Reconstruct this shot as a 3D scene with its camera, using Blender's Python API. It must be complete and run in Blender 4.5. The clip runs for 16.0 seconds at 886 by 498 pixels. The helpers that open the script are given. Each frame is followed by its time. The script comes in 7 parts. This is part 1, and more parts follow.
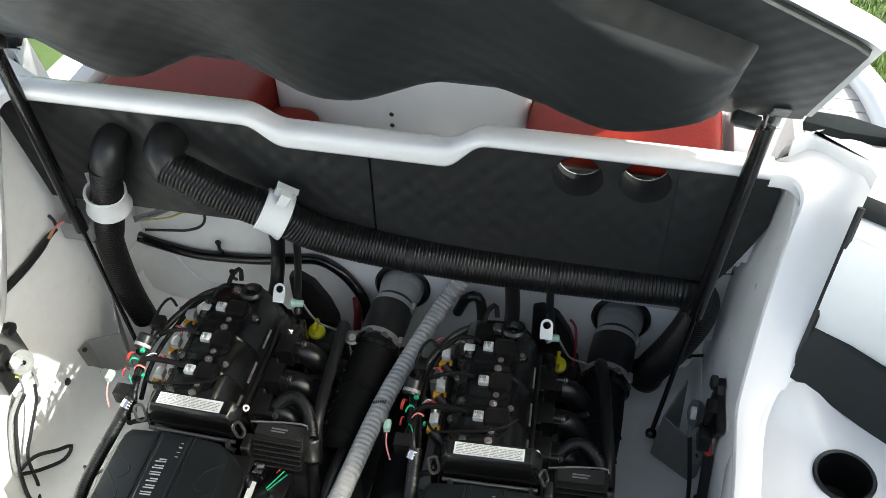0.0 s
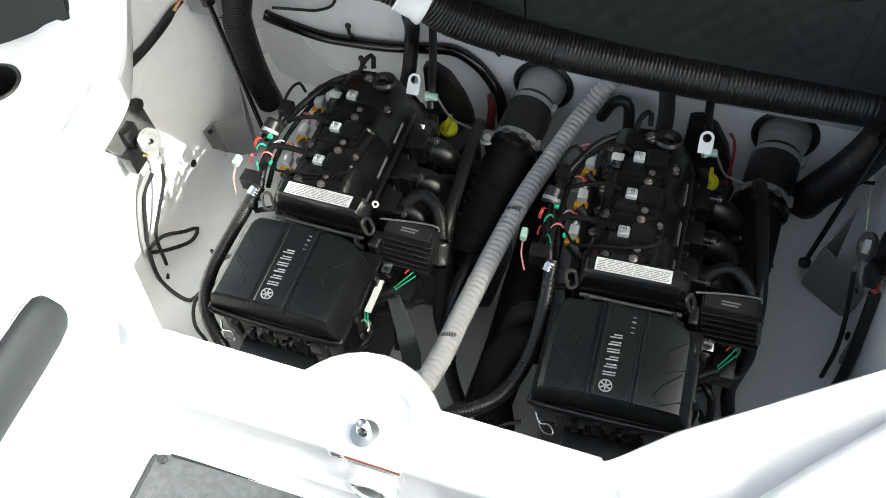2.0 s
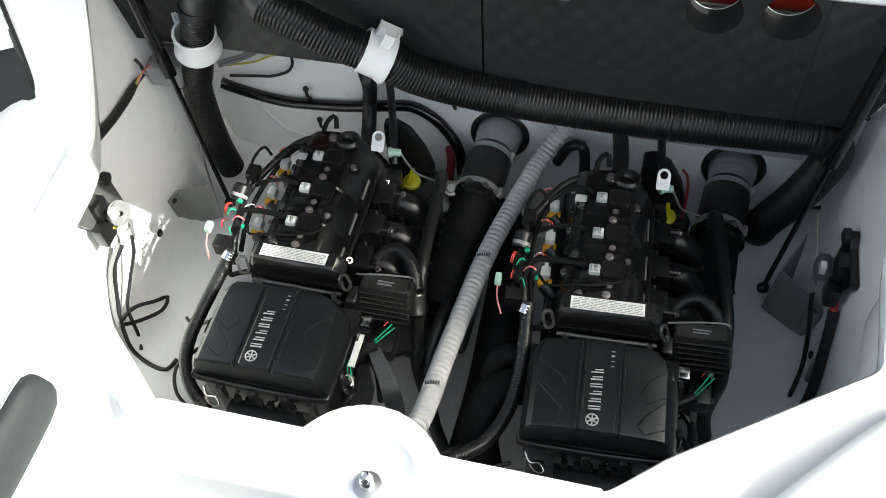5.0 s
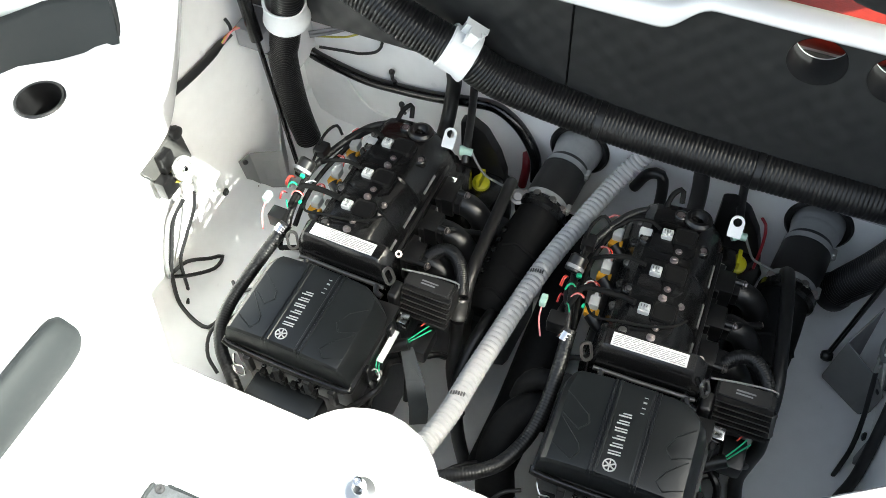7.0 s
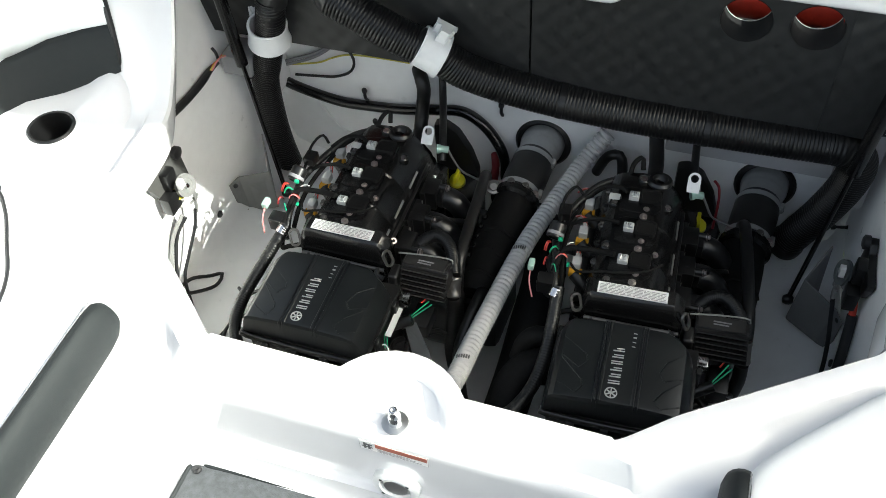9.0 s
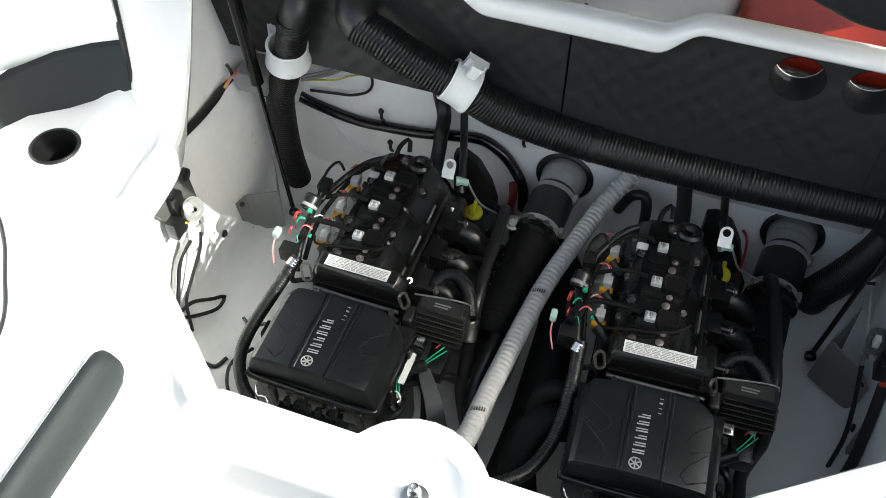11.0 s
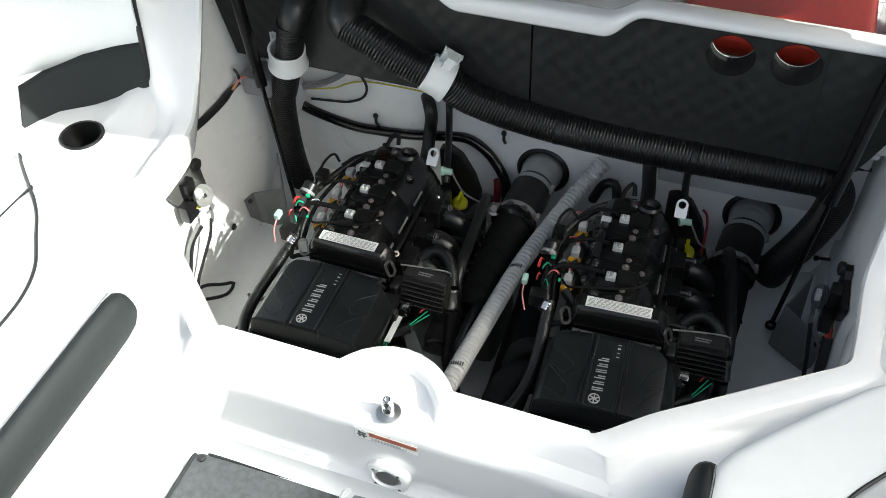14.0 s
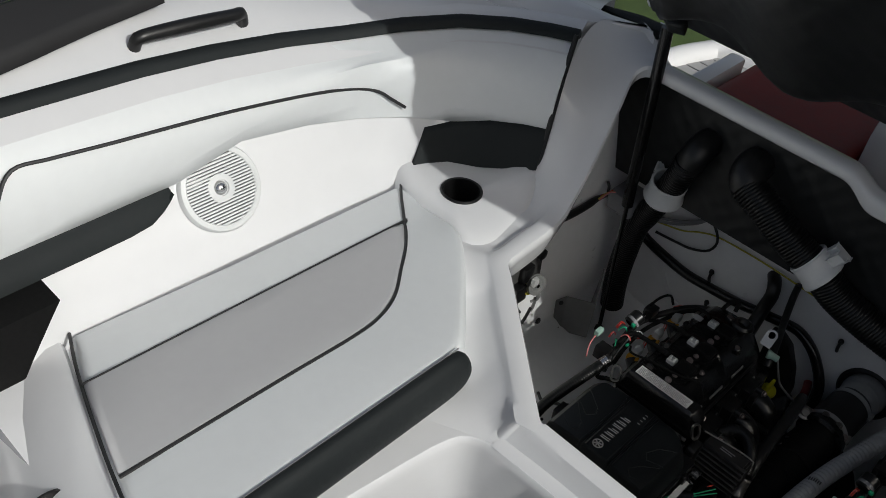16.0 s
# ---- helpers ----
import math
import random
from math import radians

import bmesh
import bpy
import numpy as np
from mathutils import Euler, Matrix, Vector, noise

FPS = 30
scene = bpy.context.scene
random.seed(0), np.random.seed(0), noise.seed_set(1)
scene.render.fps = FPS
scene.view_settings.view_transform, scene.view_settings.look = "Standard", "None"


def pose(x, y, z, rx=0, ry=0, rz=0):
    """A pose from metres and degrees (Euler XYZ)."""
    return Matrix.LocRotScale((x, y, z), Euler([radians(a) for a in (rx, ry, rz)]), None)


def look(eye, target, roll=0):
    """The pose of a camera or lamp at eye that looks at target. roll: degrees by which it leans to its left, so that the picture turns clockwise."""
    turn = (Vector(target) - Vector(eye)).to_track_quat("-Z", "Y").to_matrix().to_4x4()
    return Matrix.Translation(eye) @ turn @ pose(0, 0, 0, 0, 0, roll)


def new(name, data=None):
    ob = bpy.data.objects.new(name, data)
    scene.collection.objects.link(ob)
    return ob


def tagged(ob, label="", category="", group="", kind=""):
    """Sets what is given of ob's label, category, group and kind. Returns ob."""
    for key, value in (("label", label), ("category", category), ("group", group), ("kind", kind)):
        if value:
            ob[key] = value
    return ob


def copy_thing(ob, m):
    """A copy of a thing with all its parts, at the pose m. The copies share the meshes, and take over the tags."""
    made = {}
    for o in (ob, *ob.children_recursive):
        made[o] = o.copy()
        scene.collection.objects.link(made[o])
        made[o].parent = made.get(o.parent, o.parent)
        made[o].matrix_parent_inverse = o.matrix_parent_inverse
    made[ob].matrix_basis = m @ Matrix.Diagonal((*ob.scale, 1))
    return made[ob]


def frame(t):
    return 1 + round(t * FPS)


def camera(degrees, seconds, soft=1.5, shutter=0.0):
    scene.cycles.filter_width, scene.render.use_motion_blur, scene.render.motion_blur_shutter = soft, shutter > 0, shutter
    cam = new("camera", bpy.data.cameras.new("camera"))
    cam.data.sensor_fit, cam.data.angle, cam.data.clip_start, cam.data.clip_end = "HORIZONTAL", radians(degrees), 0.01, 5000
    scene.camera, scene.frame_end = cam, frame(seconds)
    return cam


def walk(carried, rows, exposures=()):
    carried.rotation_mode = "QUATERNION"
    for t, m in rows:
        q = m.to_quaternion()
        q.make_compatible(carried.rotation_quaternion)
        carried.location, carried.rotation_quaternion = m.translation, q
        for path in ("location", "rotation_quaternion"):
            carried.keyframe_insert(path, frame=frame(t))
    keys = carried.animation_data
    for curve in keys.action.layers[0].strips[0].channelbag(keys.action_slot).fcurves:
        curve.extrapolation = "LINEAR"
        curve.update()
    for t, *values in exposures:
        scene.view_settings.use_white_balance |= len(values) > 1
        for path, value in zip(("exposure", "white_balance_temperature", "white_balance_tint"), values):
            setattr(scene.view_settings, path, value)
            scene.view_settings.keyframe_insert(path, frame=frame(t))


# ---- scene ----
cam = camera(51.5, 16.0, soft=0.8)
PATH = [
    (0, (0.42, -0.006, 1.539), (0.104, 1.376, 0.129), -1.5),
    (0.5, (0.361, -0.012, 1.514), (-0.035, 1.209, -0.02), -4.0),
    (1, (0.343, 0.004, 1.51), (-0.131, 1.129, -0.074), -6.2),
    (1.5, (0.335, 0.041, 1.465), (-0.125, 1.072, -0.186), -6.1),
    (2, (0.33, 0.061, 1.436), (-0.127, 1.059, -0.236), -6.8),
    (2.5, (0.339, 0.077, 1.432), (-0.111, 1.053, -0.254), -7.2),
    (3, (0.336, 0.078, 1.434), (-0.138, 1.054, -0.246), -8.2),
    (3.5, (0.32, 0.074, 1.436), (-0.157, 1.088, -0.22), -8.0),
    (4, (0.27, 0.015, 1.458), (-0.132, 1.09, -0.18), -6.6),
    (4.2, (0.253, -0.012, 1.465), (-0.085, 1.12, -0.149), -5.7),
    (6.3, (0.344, 0.095, 1.471), (-0.127, 1.163, -0.153), -2.8),
    (6.5, (0.346, 0.098, 1.462), (-0.158, 1.149, -0.163), -2.9),
    (7, (0.332, 0.102, 1.457), (-0.205, 1.13, -0.172), -3.4),
    (7.5, (0.334, 0.059, 1.455), (-0.191, 1.113, -0.162), -5.8),
    (8, (0.356, -0.022, 1.477), (-0.13, 1.113, -0.097), -4.9),
    (8.5, (0.36, -0.116, 1.49), (-0.1, 1.106, -0.026), -3.4),
    (9, (0.344, -0.155, 1.469), (-0.134, 1.042, -0.061), -4.6),
    (9.5, (0.341, -0.078, 1.492), (-0.114, 1.101, -0.058), -0.9),
    (9.7, (0.337, -0.035, 1.488), (-0.126, 1.108, -0.086), 0.0),
    (11.8, (0.161, -0.048, 1.49), (-0.153, 1.167, -0.068), -2.4),
    (12, (0.155, -0.074, 1.489), (-0.077, 1.156, -0.071), -1.5),
    (12.5, (0.206, -0.131, 1.523), (-0.079, 1.189, 0.048), -2.0),
    (13, (0.332, -0.16, 1.503), (-0.107, 1.105, 0.018), -1.7),
    (13.5, (0.419, -0.181, 1.506), (-0.112, 1.047, 0.02), -5.3),
    (14, (0.408, -0.261, 1.507), (-0.115, 0.999, 0.044), -3.1),
    (14.5, (0.368, -0.39, 1.535), (-0.184, 0.929, 0.137), -0.4),
    (15, (0.329, -0.456, 1.536), (-0.287, 0.875, 0.177), 2.3),
    (15.5, (0.259, -0.483, 1.531), (-0.463, 0.828, 0.204), 6.0),
    (15.8, (0.192, -0.45, 1.51), (-0.647, 0.813, 0.206), 7.1),
    (15.9, (0.164, -0.427, 1.512), (-0.727, 0.794, 0.203), 7.3),
    (16, (0.141, -0.405, 1.515), (-0.809, 0.766, 0.201), 8.3),
]
EXPOSURES = [(0.0, 1.82, 6900), (0.5, 2.47, 6900), (1.0, 2.52, 6900), (1.5, 2.38, 6900), (2.5, 1.5, 6900), (3.0, 1.24, 6900), (3.5, 1.45, 6900), (4.2, 1.45, 6900), (6.3, 2.85, 6900), (6.6, 2.8, 6900), (7.0, 2.5, 6900), (8.5, 1.95, 6900), (9.0, 1.65, 6900), (9.7, 1.25, 6900), (11.8, 2.2, 6900), (12.5, 2.45, 6900), (13.0, 2.5, 6850), (13.5, 1.9, 6800), (14.0, 1.4, 6850), (14.5, 0.72, 6800), (15.0, 0.08, 6750), (15.5, -0.38, 6750), (16.0, -0.85, 6750)]
walk(cam, [(t, look(eye, target, roll)) for t, eye, target, roll in PATH], [(t, e, k - 250, 0 if t < 14.2 else 6) for t, e, k in EXPOSURES])

# ---- light ----
SUN_TO = Vector((0.83, -0.033, 0.59)).normalized()
sun_data = bpy.data.lights.new("sun", "SUN")
sun_data.energy, sun_data.angle, sun_data.color = 3.6, radians(0.55), (1.0, 0.99, 0.975)
sun = new("sun", sun_data)
sun.matrix_world = look((6, 0, 8), Vector((6, 0, 8)) - SUN_TO)
world = bpy.data.worlds.new("sky")
scene.world = world
world.use_nodes = True
sky = world.node_tree.nodes.new("ShaderNodeTexSky")
sky.sky_type, sky.sun_disc = "NISHITA", False
sky.air_density, sky.dust_density, sky.ozone_density = 0.6, 4.0, 0.0
sky.sun_elevation = math.asin(SUN_TO.z)
sky.sun_rotation = math.atan2(SUN_TO.x, SUN_TO.y)
back = world.node_tree.nodes["Background"]
back.inputs["Strength"].default_value = 0.15
hazy = world.node_tree.nodes.new("ShaderNodeHueSaturation")
hazy.inputs["Saturation"].default_value = 0.62
world.node_tree.links.new(sky.outputs[0], hazy.inputs["Color"])
world.node_tree.links.new(hazy.outputs[0], back.inputs["Color"])


# ---- materials ----
def material(name, color, rough=0.5, metal=0.0, vary=0.12, scale=30.0, bump=0.0, bump_scale=400.0, coat=0.0, spec=0.5, spots=None):
    """Base colour with slow stains and fine grain, rough variation, and a fine relief."""
    m = bpy.data.materials.new(name)
    m.use_nodes = True
    nt = m.node_tree
    b = nt.nodes["Principled BSDF"]
    b.inputs["Roughness"].default_value, b.inputs["Metallic"].default_value = rough, metal
    b.inputs["Coat Weight"].default_value, b.inputs["Coat Roughness"].default_value = coat, 0.06
    b.inputs["Specular IOR Level"].default_value = spec
    tc = nt.nodes.new("ShaderNodeTexCoord")
    slow = nt.nodes.new("ShaderNodeTexNoise")
    slow.inputs["Scale"].default_value, slow.inputs["Detail"].default_value = scale * 0.2, 3.0
    fast = nt.nodes.new("ShaderNodeTexNoise")
    fast.inputs["Scale"].default_value, fast.inputs["Detail"].default_value = scale * 4.0, 4.0
    for n in (slow, fast):
        nt.links.new(tc.outputs["Object"], n.inputs["Vector"])
    mixed = nt.nodes.new("ShaderNodeMath")
    mixed.operation = "MULTIPLY_ADD"
    mixed.inputs[1].default_value = 0.45
    half = nt.nodes.new("ShaderNodeMath")
    half.operation = "MULTIPLY"
    half.inputs[1].default_value = 0.55
    nt.links.new(slow.outputs["Fac"], half.inputs[0])
    nt.links.new(fast.outputs["Fac"], mixed.inputs[0])
    nt.links.new(half.outputs[0], mixed.inputs[2])
    ramp = nt.nodes.new("ShaderNodeValToRGB")
    lo = [max(0.0, c * (1 - vary)) for c in color]
    hi = [min(1.0, c * (1 + vary)) for c in (spots or color)]
    ramp.color_ramp.elements[0].position, ramp.color_ramp.elements[1].position = 0.3, 0.7
    ramp.color_ramp.elements[0].color, ramp.color_ramp.elements[1].color = (*lo, 1), (*hi, 1)
    nt.links.new(mixed.outputs[0], ramp.inputs[0])
    nt.links.new(ramp.outputs[0], b.inputs["Base Color"])
    rr = nt.nodes.new("ShaderNodeMapRange")
    rr.inputs["To Min"].default_value, rr.inputs["To Max"].default_value = max(0.02, rough * 0.8), min(1.0, rough * 1.2)
    nt.links.new(fast.outputs["Fac"], rr.inputs["Value"])
    nt.links.new(rr.outputs[0], b.inputs["Roughness"])
    if bump:
        grain = nt.nodes.new("ShaderNodeTexNoise")
        grain.inputs["Scale"].default_value, grain.inputs["Detail"].default_value = bump_scale, 2.0
        nt.links.new(tc.outputs["Object"], grain.inputs["Vector"])
        bp = nt.nodes.new("ShaderNodeBump")
        bp.inputs["Strength"].default_value, bp.inputs["Distance"].default_value = bump, 0.001
        nt.links.new(grain.outputs["Fac"], bp.inputs["Height"])
        nt.links.new(bp.outputs[0], b.inputs["Normal"])
    return m


def quilted(name, color, relief):
    """Dark foam sheet with an embossed diamond pattern."""
    m = material(name, color, 0.46, vary=0.18, scale=14, spec=0.38)
    nt = m.node_tree
    tc = nt.nodes.new("ShaderNodeTexCoord")
    heights = []
    for turn in (45, -45):
        mp = nt.nodes.new("ShaderNodeMapping")
        mp.inputs["Rotation"].default_value = (radians(90), 0, 0)
        mp2 = nt.nodes.new("ShaderNodeMapping")
        mp2.inputs["Rotation"].default_value = (0, 0, radians(turn))
        wv = nt.nodes.new("ShaderNodeTexWave")
        wv.inputs["Scale"].default_value = 9.0
        nt.links.new(tc.outputs["Object"], mp.inputs[0])
        nt.links.new(mp.outputs[0], mp2.inputs[0])
        nt.links.new(mp2.outputs[0], wv.inputs[0])
        heights.append(wv)
    add = nt.nodes.new("ShaderNodeMath")
    nt.links.new(heights[0].outputs["Fac"], add.inputs[0])
    nt.links.new(heights[1].outputs["Fac"], add.inputs[1])
    bp = nt.nodes.new("ShaderNodeBump")
    bp.inputs["Strength"].default_value, bp.inputs["Distance"].default_value = relief, 0.004
    nt.links.new(add.outputs[0], bp.inputs["Height"])
    nt.links.new(bp.outputs[0], nt.nodes["Principled BSDF"].inputs["Normal"])
    return m


GEL = material("white_gelcoat", (0.78, 0.78, 0.79), 0.16, vary=0.02, scale=6, coat=0.5)
BAY = material("bay_gelcoat", (0.88, 0.885, 0.885), 0.30, vary=0.05, scale=8, bump=0.15, bump_scale=60)
FOAM = quilted("quilted_foam", (0.0160, 0.0167, 0.0171), 0.26)
FOAM_PAD = quilted("hatch_foam", (0.0155, 0.0168, 0.0175), 0.13)
VINYL = material("white_vinyl", (0.74, 0.76, 0.77), 0.42, vary=0.025, scale=10, bump=0.25, bump_scale=900)
VINYL_GREY = material("grey_vinyl", (0.50, 0.50, 0.51), 0.5, vary=0.03, scale=10, bump=0.3, bump_scale=900)
VINYL_DARK = material("charcoal_vinyl", (0.0140, 0.0172, 0.0182), 0.68, vary=0.15, scale=20, bump=0.4, bump_scale=1100, spec=0.3)
FOAM_CUT = material("cut_foam_edge", (0.016, 0.0165, 0.017), 0.95, vary=0.2, scale=60, spec=0.05)
PIPING = material("black_piping", (0.012, 0.012, 0.013), 0.5)
BLACK = material("black_plastic", (0.007, 0.007, 0.0073), 0.32, vary=0.3, scale=25, bump=0.12, bump_scale=700)
SATIN = material("satin_black_paint", (0.006, 0.006, 0.0062), 0.19, vary=0.3, scale=20, bump=0.34, bump_scale=110)
COVER = material("charcoal_cover_plastic", (0.0072, 0.0088, 0.0098), 0.32, vary=0.06, scale=9, bump=0.07, bump_scale=1500)
RUBBER = material("black_rubber", (0.009, 0.009, 0.0093), 0.40, vary=0.25, scale=25, bump=0.1, bump_scale=300)
HOSE = material("black_duct_hose", (0.0050, 0.0050, 0.0053), 0.34, vary=0.25, scale=25, spec=0.36)
CONDUIT = material("grey_conduit", (0.50, 0.505, 0.505), 0.42, vary=0.06, scale=14)
ALU = material("bare_aluminium", (0.55, 0.55, 0.54), 0.32, metal=1.0, vary=0.1, scale=20)
PIPE = material("cast_grey_metal", (0.40, 0.41, 0.42), 0.38, metal=0.55, vary=0.15, scale=20, bump=0.15, bump_scale=200)
CHROME = material("polished_steel", (0.72, 0.72, 0.72), 0.14, metal=1.0, vary=0.05)
PLATE = material("grey_painted_plate", (0.20, 0.20, 0.197), 0.42, metal=0.05, vary=0.08, scale=14)
OUTLET = material("grey_outlet_metal", (0.37, 0.38, 0.385), 0.32, metal=0.55, vary=0.12, scale=20, bump=0.15, bump_scale=200)
GALV = material("galvanised_steel", (0.34, 0.34, 0.33), 0.35, metal=0.6, vary=0.15, scale=60)
SILVER = material("silver_print", (0.62, 0.62, 0.61), 0.35, metal=0.35, vary=0.06)
LUG = material("dark_steel_lug", (0.16, 0.155, 0.15), 0.32, metal=0.8, vary=0.15)
REG = material("grey_black_casting", (0.015, 0.0147, 0.0143), 0.45, vary=0.15, scale=30, bump=0.12, bump_scale=500)
BOLT = material("zinc_bolt", (0.36, 0.31, 0.30), 0.30, metal=0.85, vary=0.12, scale=60)
STEEL_DARK = material("dark_grey_plate", (0.12, 0.13, 0.135), 0.36, metal=0.3, vary=0.15, scale=12)
RED_DARK = material("dark_red_cable", (0.20, 0.010, 0.018), 0.4, vary=0.1)
PRINT = material("grey_print", (0.30, 0.30, 0.30), 0.5)
# black latch plastic lightened to carry the sunlight on the left plate
LATCH_LIT = material("lit_latch_plastic", (0.065, 0.065, 0.062), 0.5, vary=0.2, scale=40)
MATT = material("matt_black_plastic", (0.004, 0.004, 0.004), 0.7, spec=0.2)
WHITE = material("white_plastic", (0.70, 0.71, 0.71), 0.38, vary=0.04)
LIGHT = material("light_grey_connector", (0.44, 0.45, 0.45), 0.45, vary=0.08)
GREYCON = material("grey_connector", (0.22, 0.22, 0.23), 0.45, vary=0.1)
ORANGE = material("orange_clip", (0.58, 0.29, 0.02), 0.4, vary=0.08)
YELLOW = material("yellow_cap", (0.60, 0.58, 0.02), 0.38, vary=0.06)
RED = material("red_wire", (0.55, 0.05, 0.03), 0.4)
PINK = material("pink_wire", (0.60, 0.22, 0.22), 0.45)
GREEN = material("green_wire", (0.02, 0.36, 0.18), 0.4)
YELLOW_WIRE = material("yellow_wire", (0.50, 0.45, 0.06), 0.45)
MINT = material("mint_connector", (0.35, 0.52, 0.45), 0.4)
LABEL = material("label_white", (0.74, 0.74, 0.73), 0.35, vary=0.02)
INK = material("label_ink", (0.10, 0.10, 0.10), 0.5)
LABEL_ORANGE = material("label_orange", (0.34, 0.105, 0.07), 0.4)
CARPET = material("grey_carpet", (0.078, 0.083, 0.088), 0.95, vary=0.28, scale=420, bump=1.0, bump_scale=420, spec=0.1)
RED_VINYL = material("red_vinyl", (0.20, 0.013, 0.006), 0.45, vary=0.25, scale=30, bump=0.3, bump_scale=300, spec=0.25)
DECKING = material("grey_decking", (0.33, 0.33, 0.335), 0.7, vary=0.08, scale=20, bump=0.4, bump_scale=500)
GLASS_DARK = material("tinted_screen", (0.012, 0.012, 0.014), 0.12, vary=0.1)
RENDER = material("wall_render", (0.42, 0.40, 0.37), 0.9, vary=0.08, scale=3, bump=0.5, bump_scale=80)
EARTH = material("lawn_soil", (0.050, 0.082, 0.020), 0.95, vary=0.4, scale=20)
BLADE = material("grass_blade", (0.085, 0.15, 0.028), 0.7, vary=0.35, scale=6, spots=(0.14, 0.20, 0.05))


# ---- mesh helpers ----
def box(bm, lo, hi, bevel=0.0, seg=2, m=None):
    made = bmesh.ops.create_cube(bm, size=1.0)["verts"]
    lo, hi = Vector(lo), Vector(hi)
    for v in made:
        v.co = Vector([lo[i] + (v.co[i] + 0.5) * (hi[i] - lo[i]) for i in range(3)])
        if m:
            v.co = m @ v.co
    if bevel:
        edges = {e for v in made for e in v.link_edges}
        bmesh.ops.bevel(bm, geom=list(edges), offset=bevel, segments=seg, profile=0.6, affect="EDGES")


def grid(bm, rows, wrap=False, ends=False):
    """Rows of points joined by quads; wrap closes each row, ends cap the first and last row."""
    vs = [[bm.verts.new(p) for p in row] for row in rows]
    n = len(vs[0])
    for a, b in zip(vs, vs[1:]):
        for i in range(n if wrap else n - 1):
            j = (i + 1) % n
            bm.faces.new((a[i], a[j], b[j], b[i]))
    if ends:
        bm.faces.new(list(reversed(vs[0])))
        bm.faces.new(vs[-1])
    return vs


def spline(points, step):
    """Points at even steps on a smooth curve through the given ones."""
    p = [Vector(q) for q in points]
    p = [2 * p[0] - p[1], *p, 2 * p[-1] - p[-2]]
    dense = []
    for a, b, c, d in zip(p, p[1:], p[2:], p[3:]):
        for k in range(24):
            t = k / 24
            dense.append(0.5 * (2 * b + (c - a) * t + (2 * a - 5 * b + 4 * c - d) * t * t + (3 * b - a - 3 * c + d) * t ** 3))
    dense.append(p[-2])
    out, left = [dense[0]], step
    for a, b in zip(dense, dense[1:]):
        d = (b - a).length
        while d >= left and d > 1e-9:
            a = a + (b - a) * (left / d)
            d = (b - a).length
            out.append(a)
            left = step
        left -= d
    if (out[-1] - dense[-1]).length > step * 0.3:
        out.append(dense[-1])
    return out


def tube(bm, points, r, seg=12, step=0.012, rib=0.0, depth=0.0, shape=None, cap=True, grooves=None):
    """A tube along a smooth curve. rib: pitch of its corrugations, depth: how deep; shape(u): radius factor from start to end."""
    cut = grooves or (0, 0.25, 1, 0.25)
    pts = spline(points, rib / len(cut) if rib else step)
    up = Vector((0.13, 0.27, 0.95))
    rows, n = [], len(pts)
    for i, p in enumerate(pts):
        way = (pts[min(i + 1, n - 1)] - pts[max(i - 1, 0)]).normalized()
        side = way.cross(up)
        side = side.normalized() if side.length > 1e-4 else Vector((1, 0, 0))
        up = side.cross(way).normalized()
        rad = r * (shape(i / (n - 1)) if shape else 1.0)
        if rib:
            rad -= depth * cut[i % len(cut)]
        rows.append([p + rad * (math.cos(a) * side + math.sin(a) * up) for a in (2 * math.pi * k / seg for k in range(seg))])
    grid(bm, rows, wrap=True, ends=cap)


def lathe(bm, profile, at, axis=(0, 0, 1), seg=24, arc=1.0):
    """Turns rows of (radius, height) about an axis."""
    q = Vector((0, 0, 1)).rotation_difference(Vector(axis).normalized())
    at = Vector(at)
    rows = []
    for r, h in profile:
        rows.append([at + q @ Vector((r * math.cos(2 * math.pi * arc * k / seg), r * math.sin(2 * math.pi * arc * k / seg), h)) for k in range(seg)])
    grid(bm, rows, wrap=True)


def disc(bm, at, r, axis=(0, 0, 1), h=0.002, seg=20):
    lathe(bm, [(1e-5, 0), (r, 0), (r, h), (1e-5, h)], at, axis, seg)


def bolt(bm, at, r=0.006, h=0.006, axis=(0, 0, 1)):
    """A hexagon head on a washer."""
    lathe(bm, [(1e-5, 0), (r * 1.5, 0), (r * 1.5, h * 0.25), (r * 1.05, h * 0.3)], at, axis, 16)
    lathe(bm, [(r, h * 0.2), (r, h * 0.9), (r * 0.85, h), (1e-5, h)], at, axis, 6)


def prism(bm, outline, z0, z1, bevel=0.0, m=None):
    """A plan outline raised from z0 to z1."""
    vs = [bm.verts.new((m or Matrix()) @ Vector((x, y, z0))) for x, y in outline]
    f = bm.faces.new(vs)
    up = bmesh.ops.extrude_face_region(bm, geom=[f])["geom"]
    top = [v for v in up if isinstance(v, bmesh.types.BMVert)]
    shift = (m or Matrix()).to_3x3() @ Vector((0, 0, z1 - z0))
    bmesh.ops.translate(bm, verts=top, vec=shift)
    if bevel:
        es = {e for v in top for e in v.link_edges}
        bmesh.ops.bevel(bm, geom=list(es), offset=bevel, segments=2, profile=0.6, affect="EDGES")


def mesh_of(name, bm, mat, sharp=38):
    bmesh.ops.recalc_face_normals(bm, faces=bm.faces[:])
    me = bpy.data.meshes.new(name)
    bm.to_mesh(me)
    bm.free()
    me.materials.append(mat)
    me.polygons.foreach_set("use_smooth", [True] * len(me.polygons))
    me.set_sharp_from_angle(angle=radians(sharp))
    return me


def origin(parent):
    p = Vector((0, 0, 0))
    while parent:
        p += parent.location
        parent = parent.parent
    return p


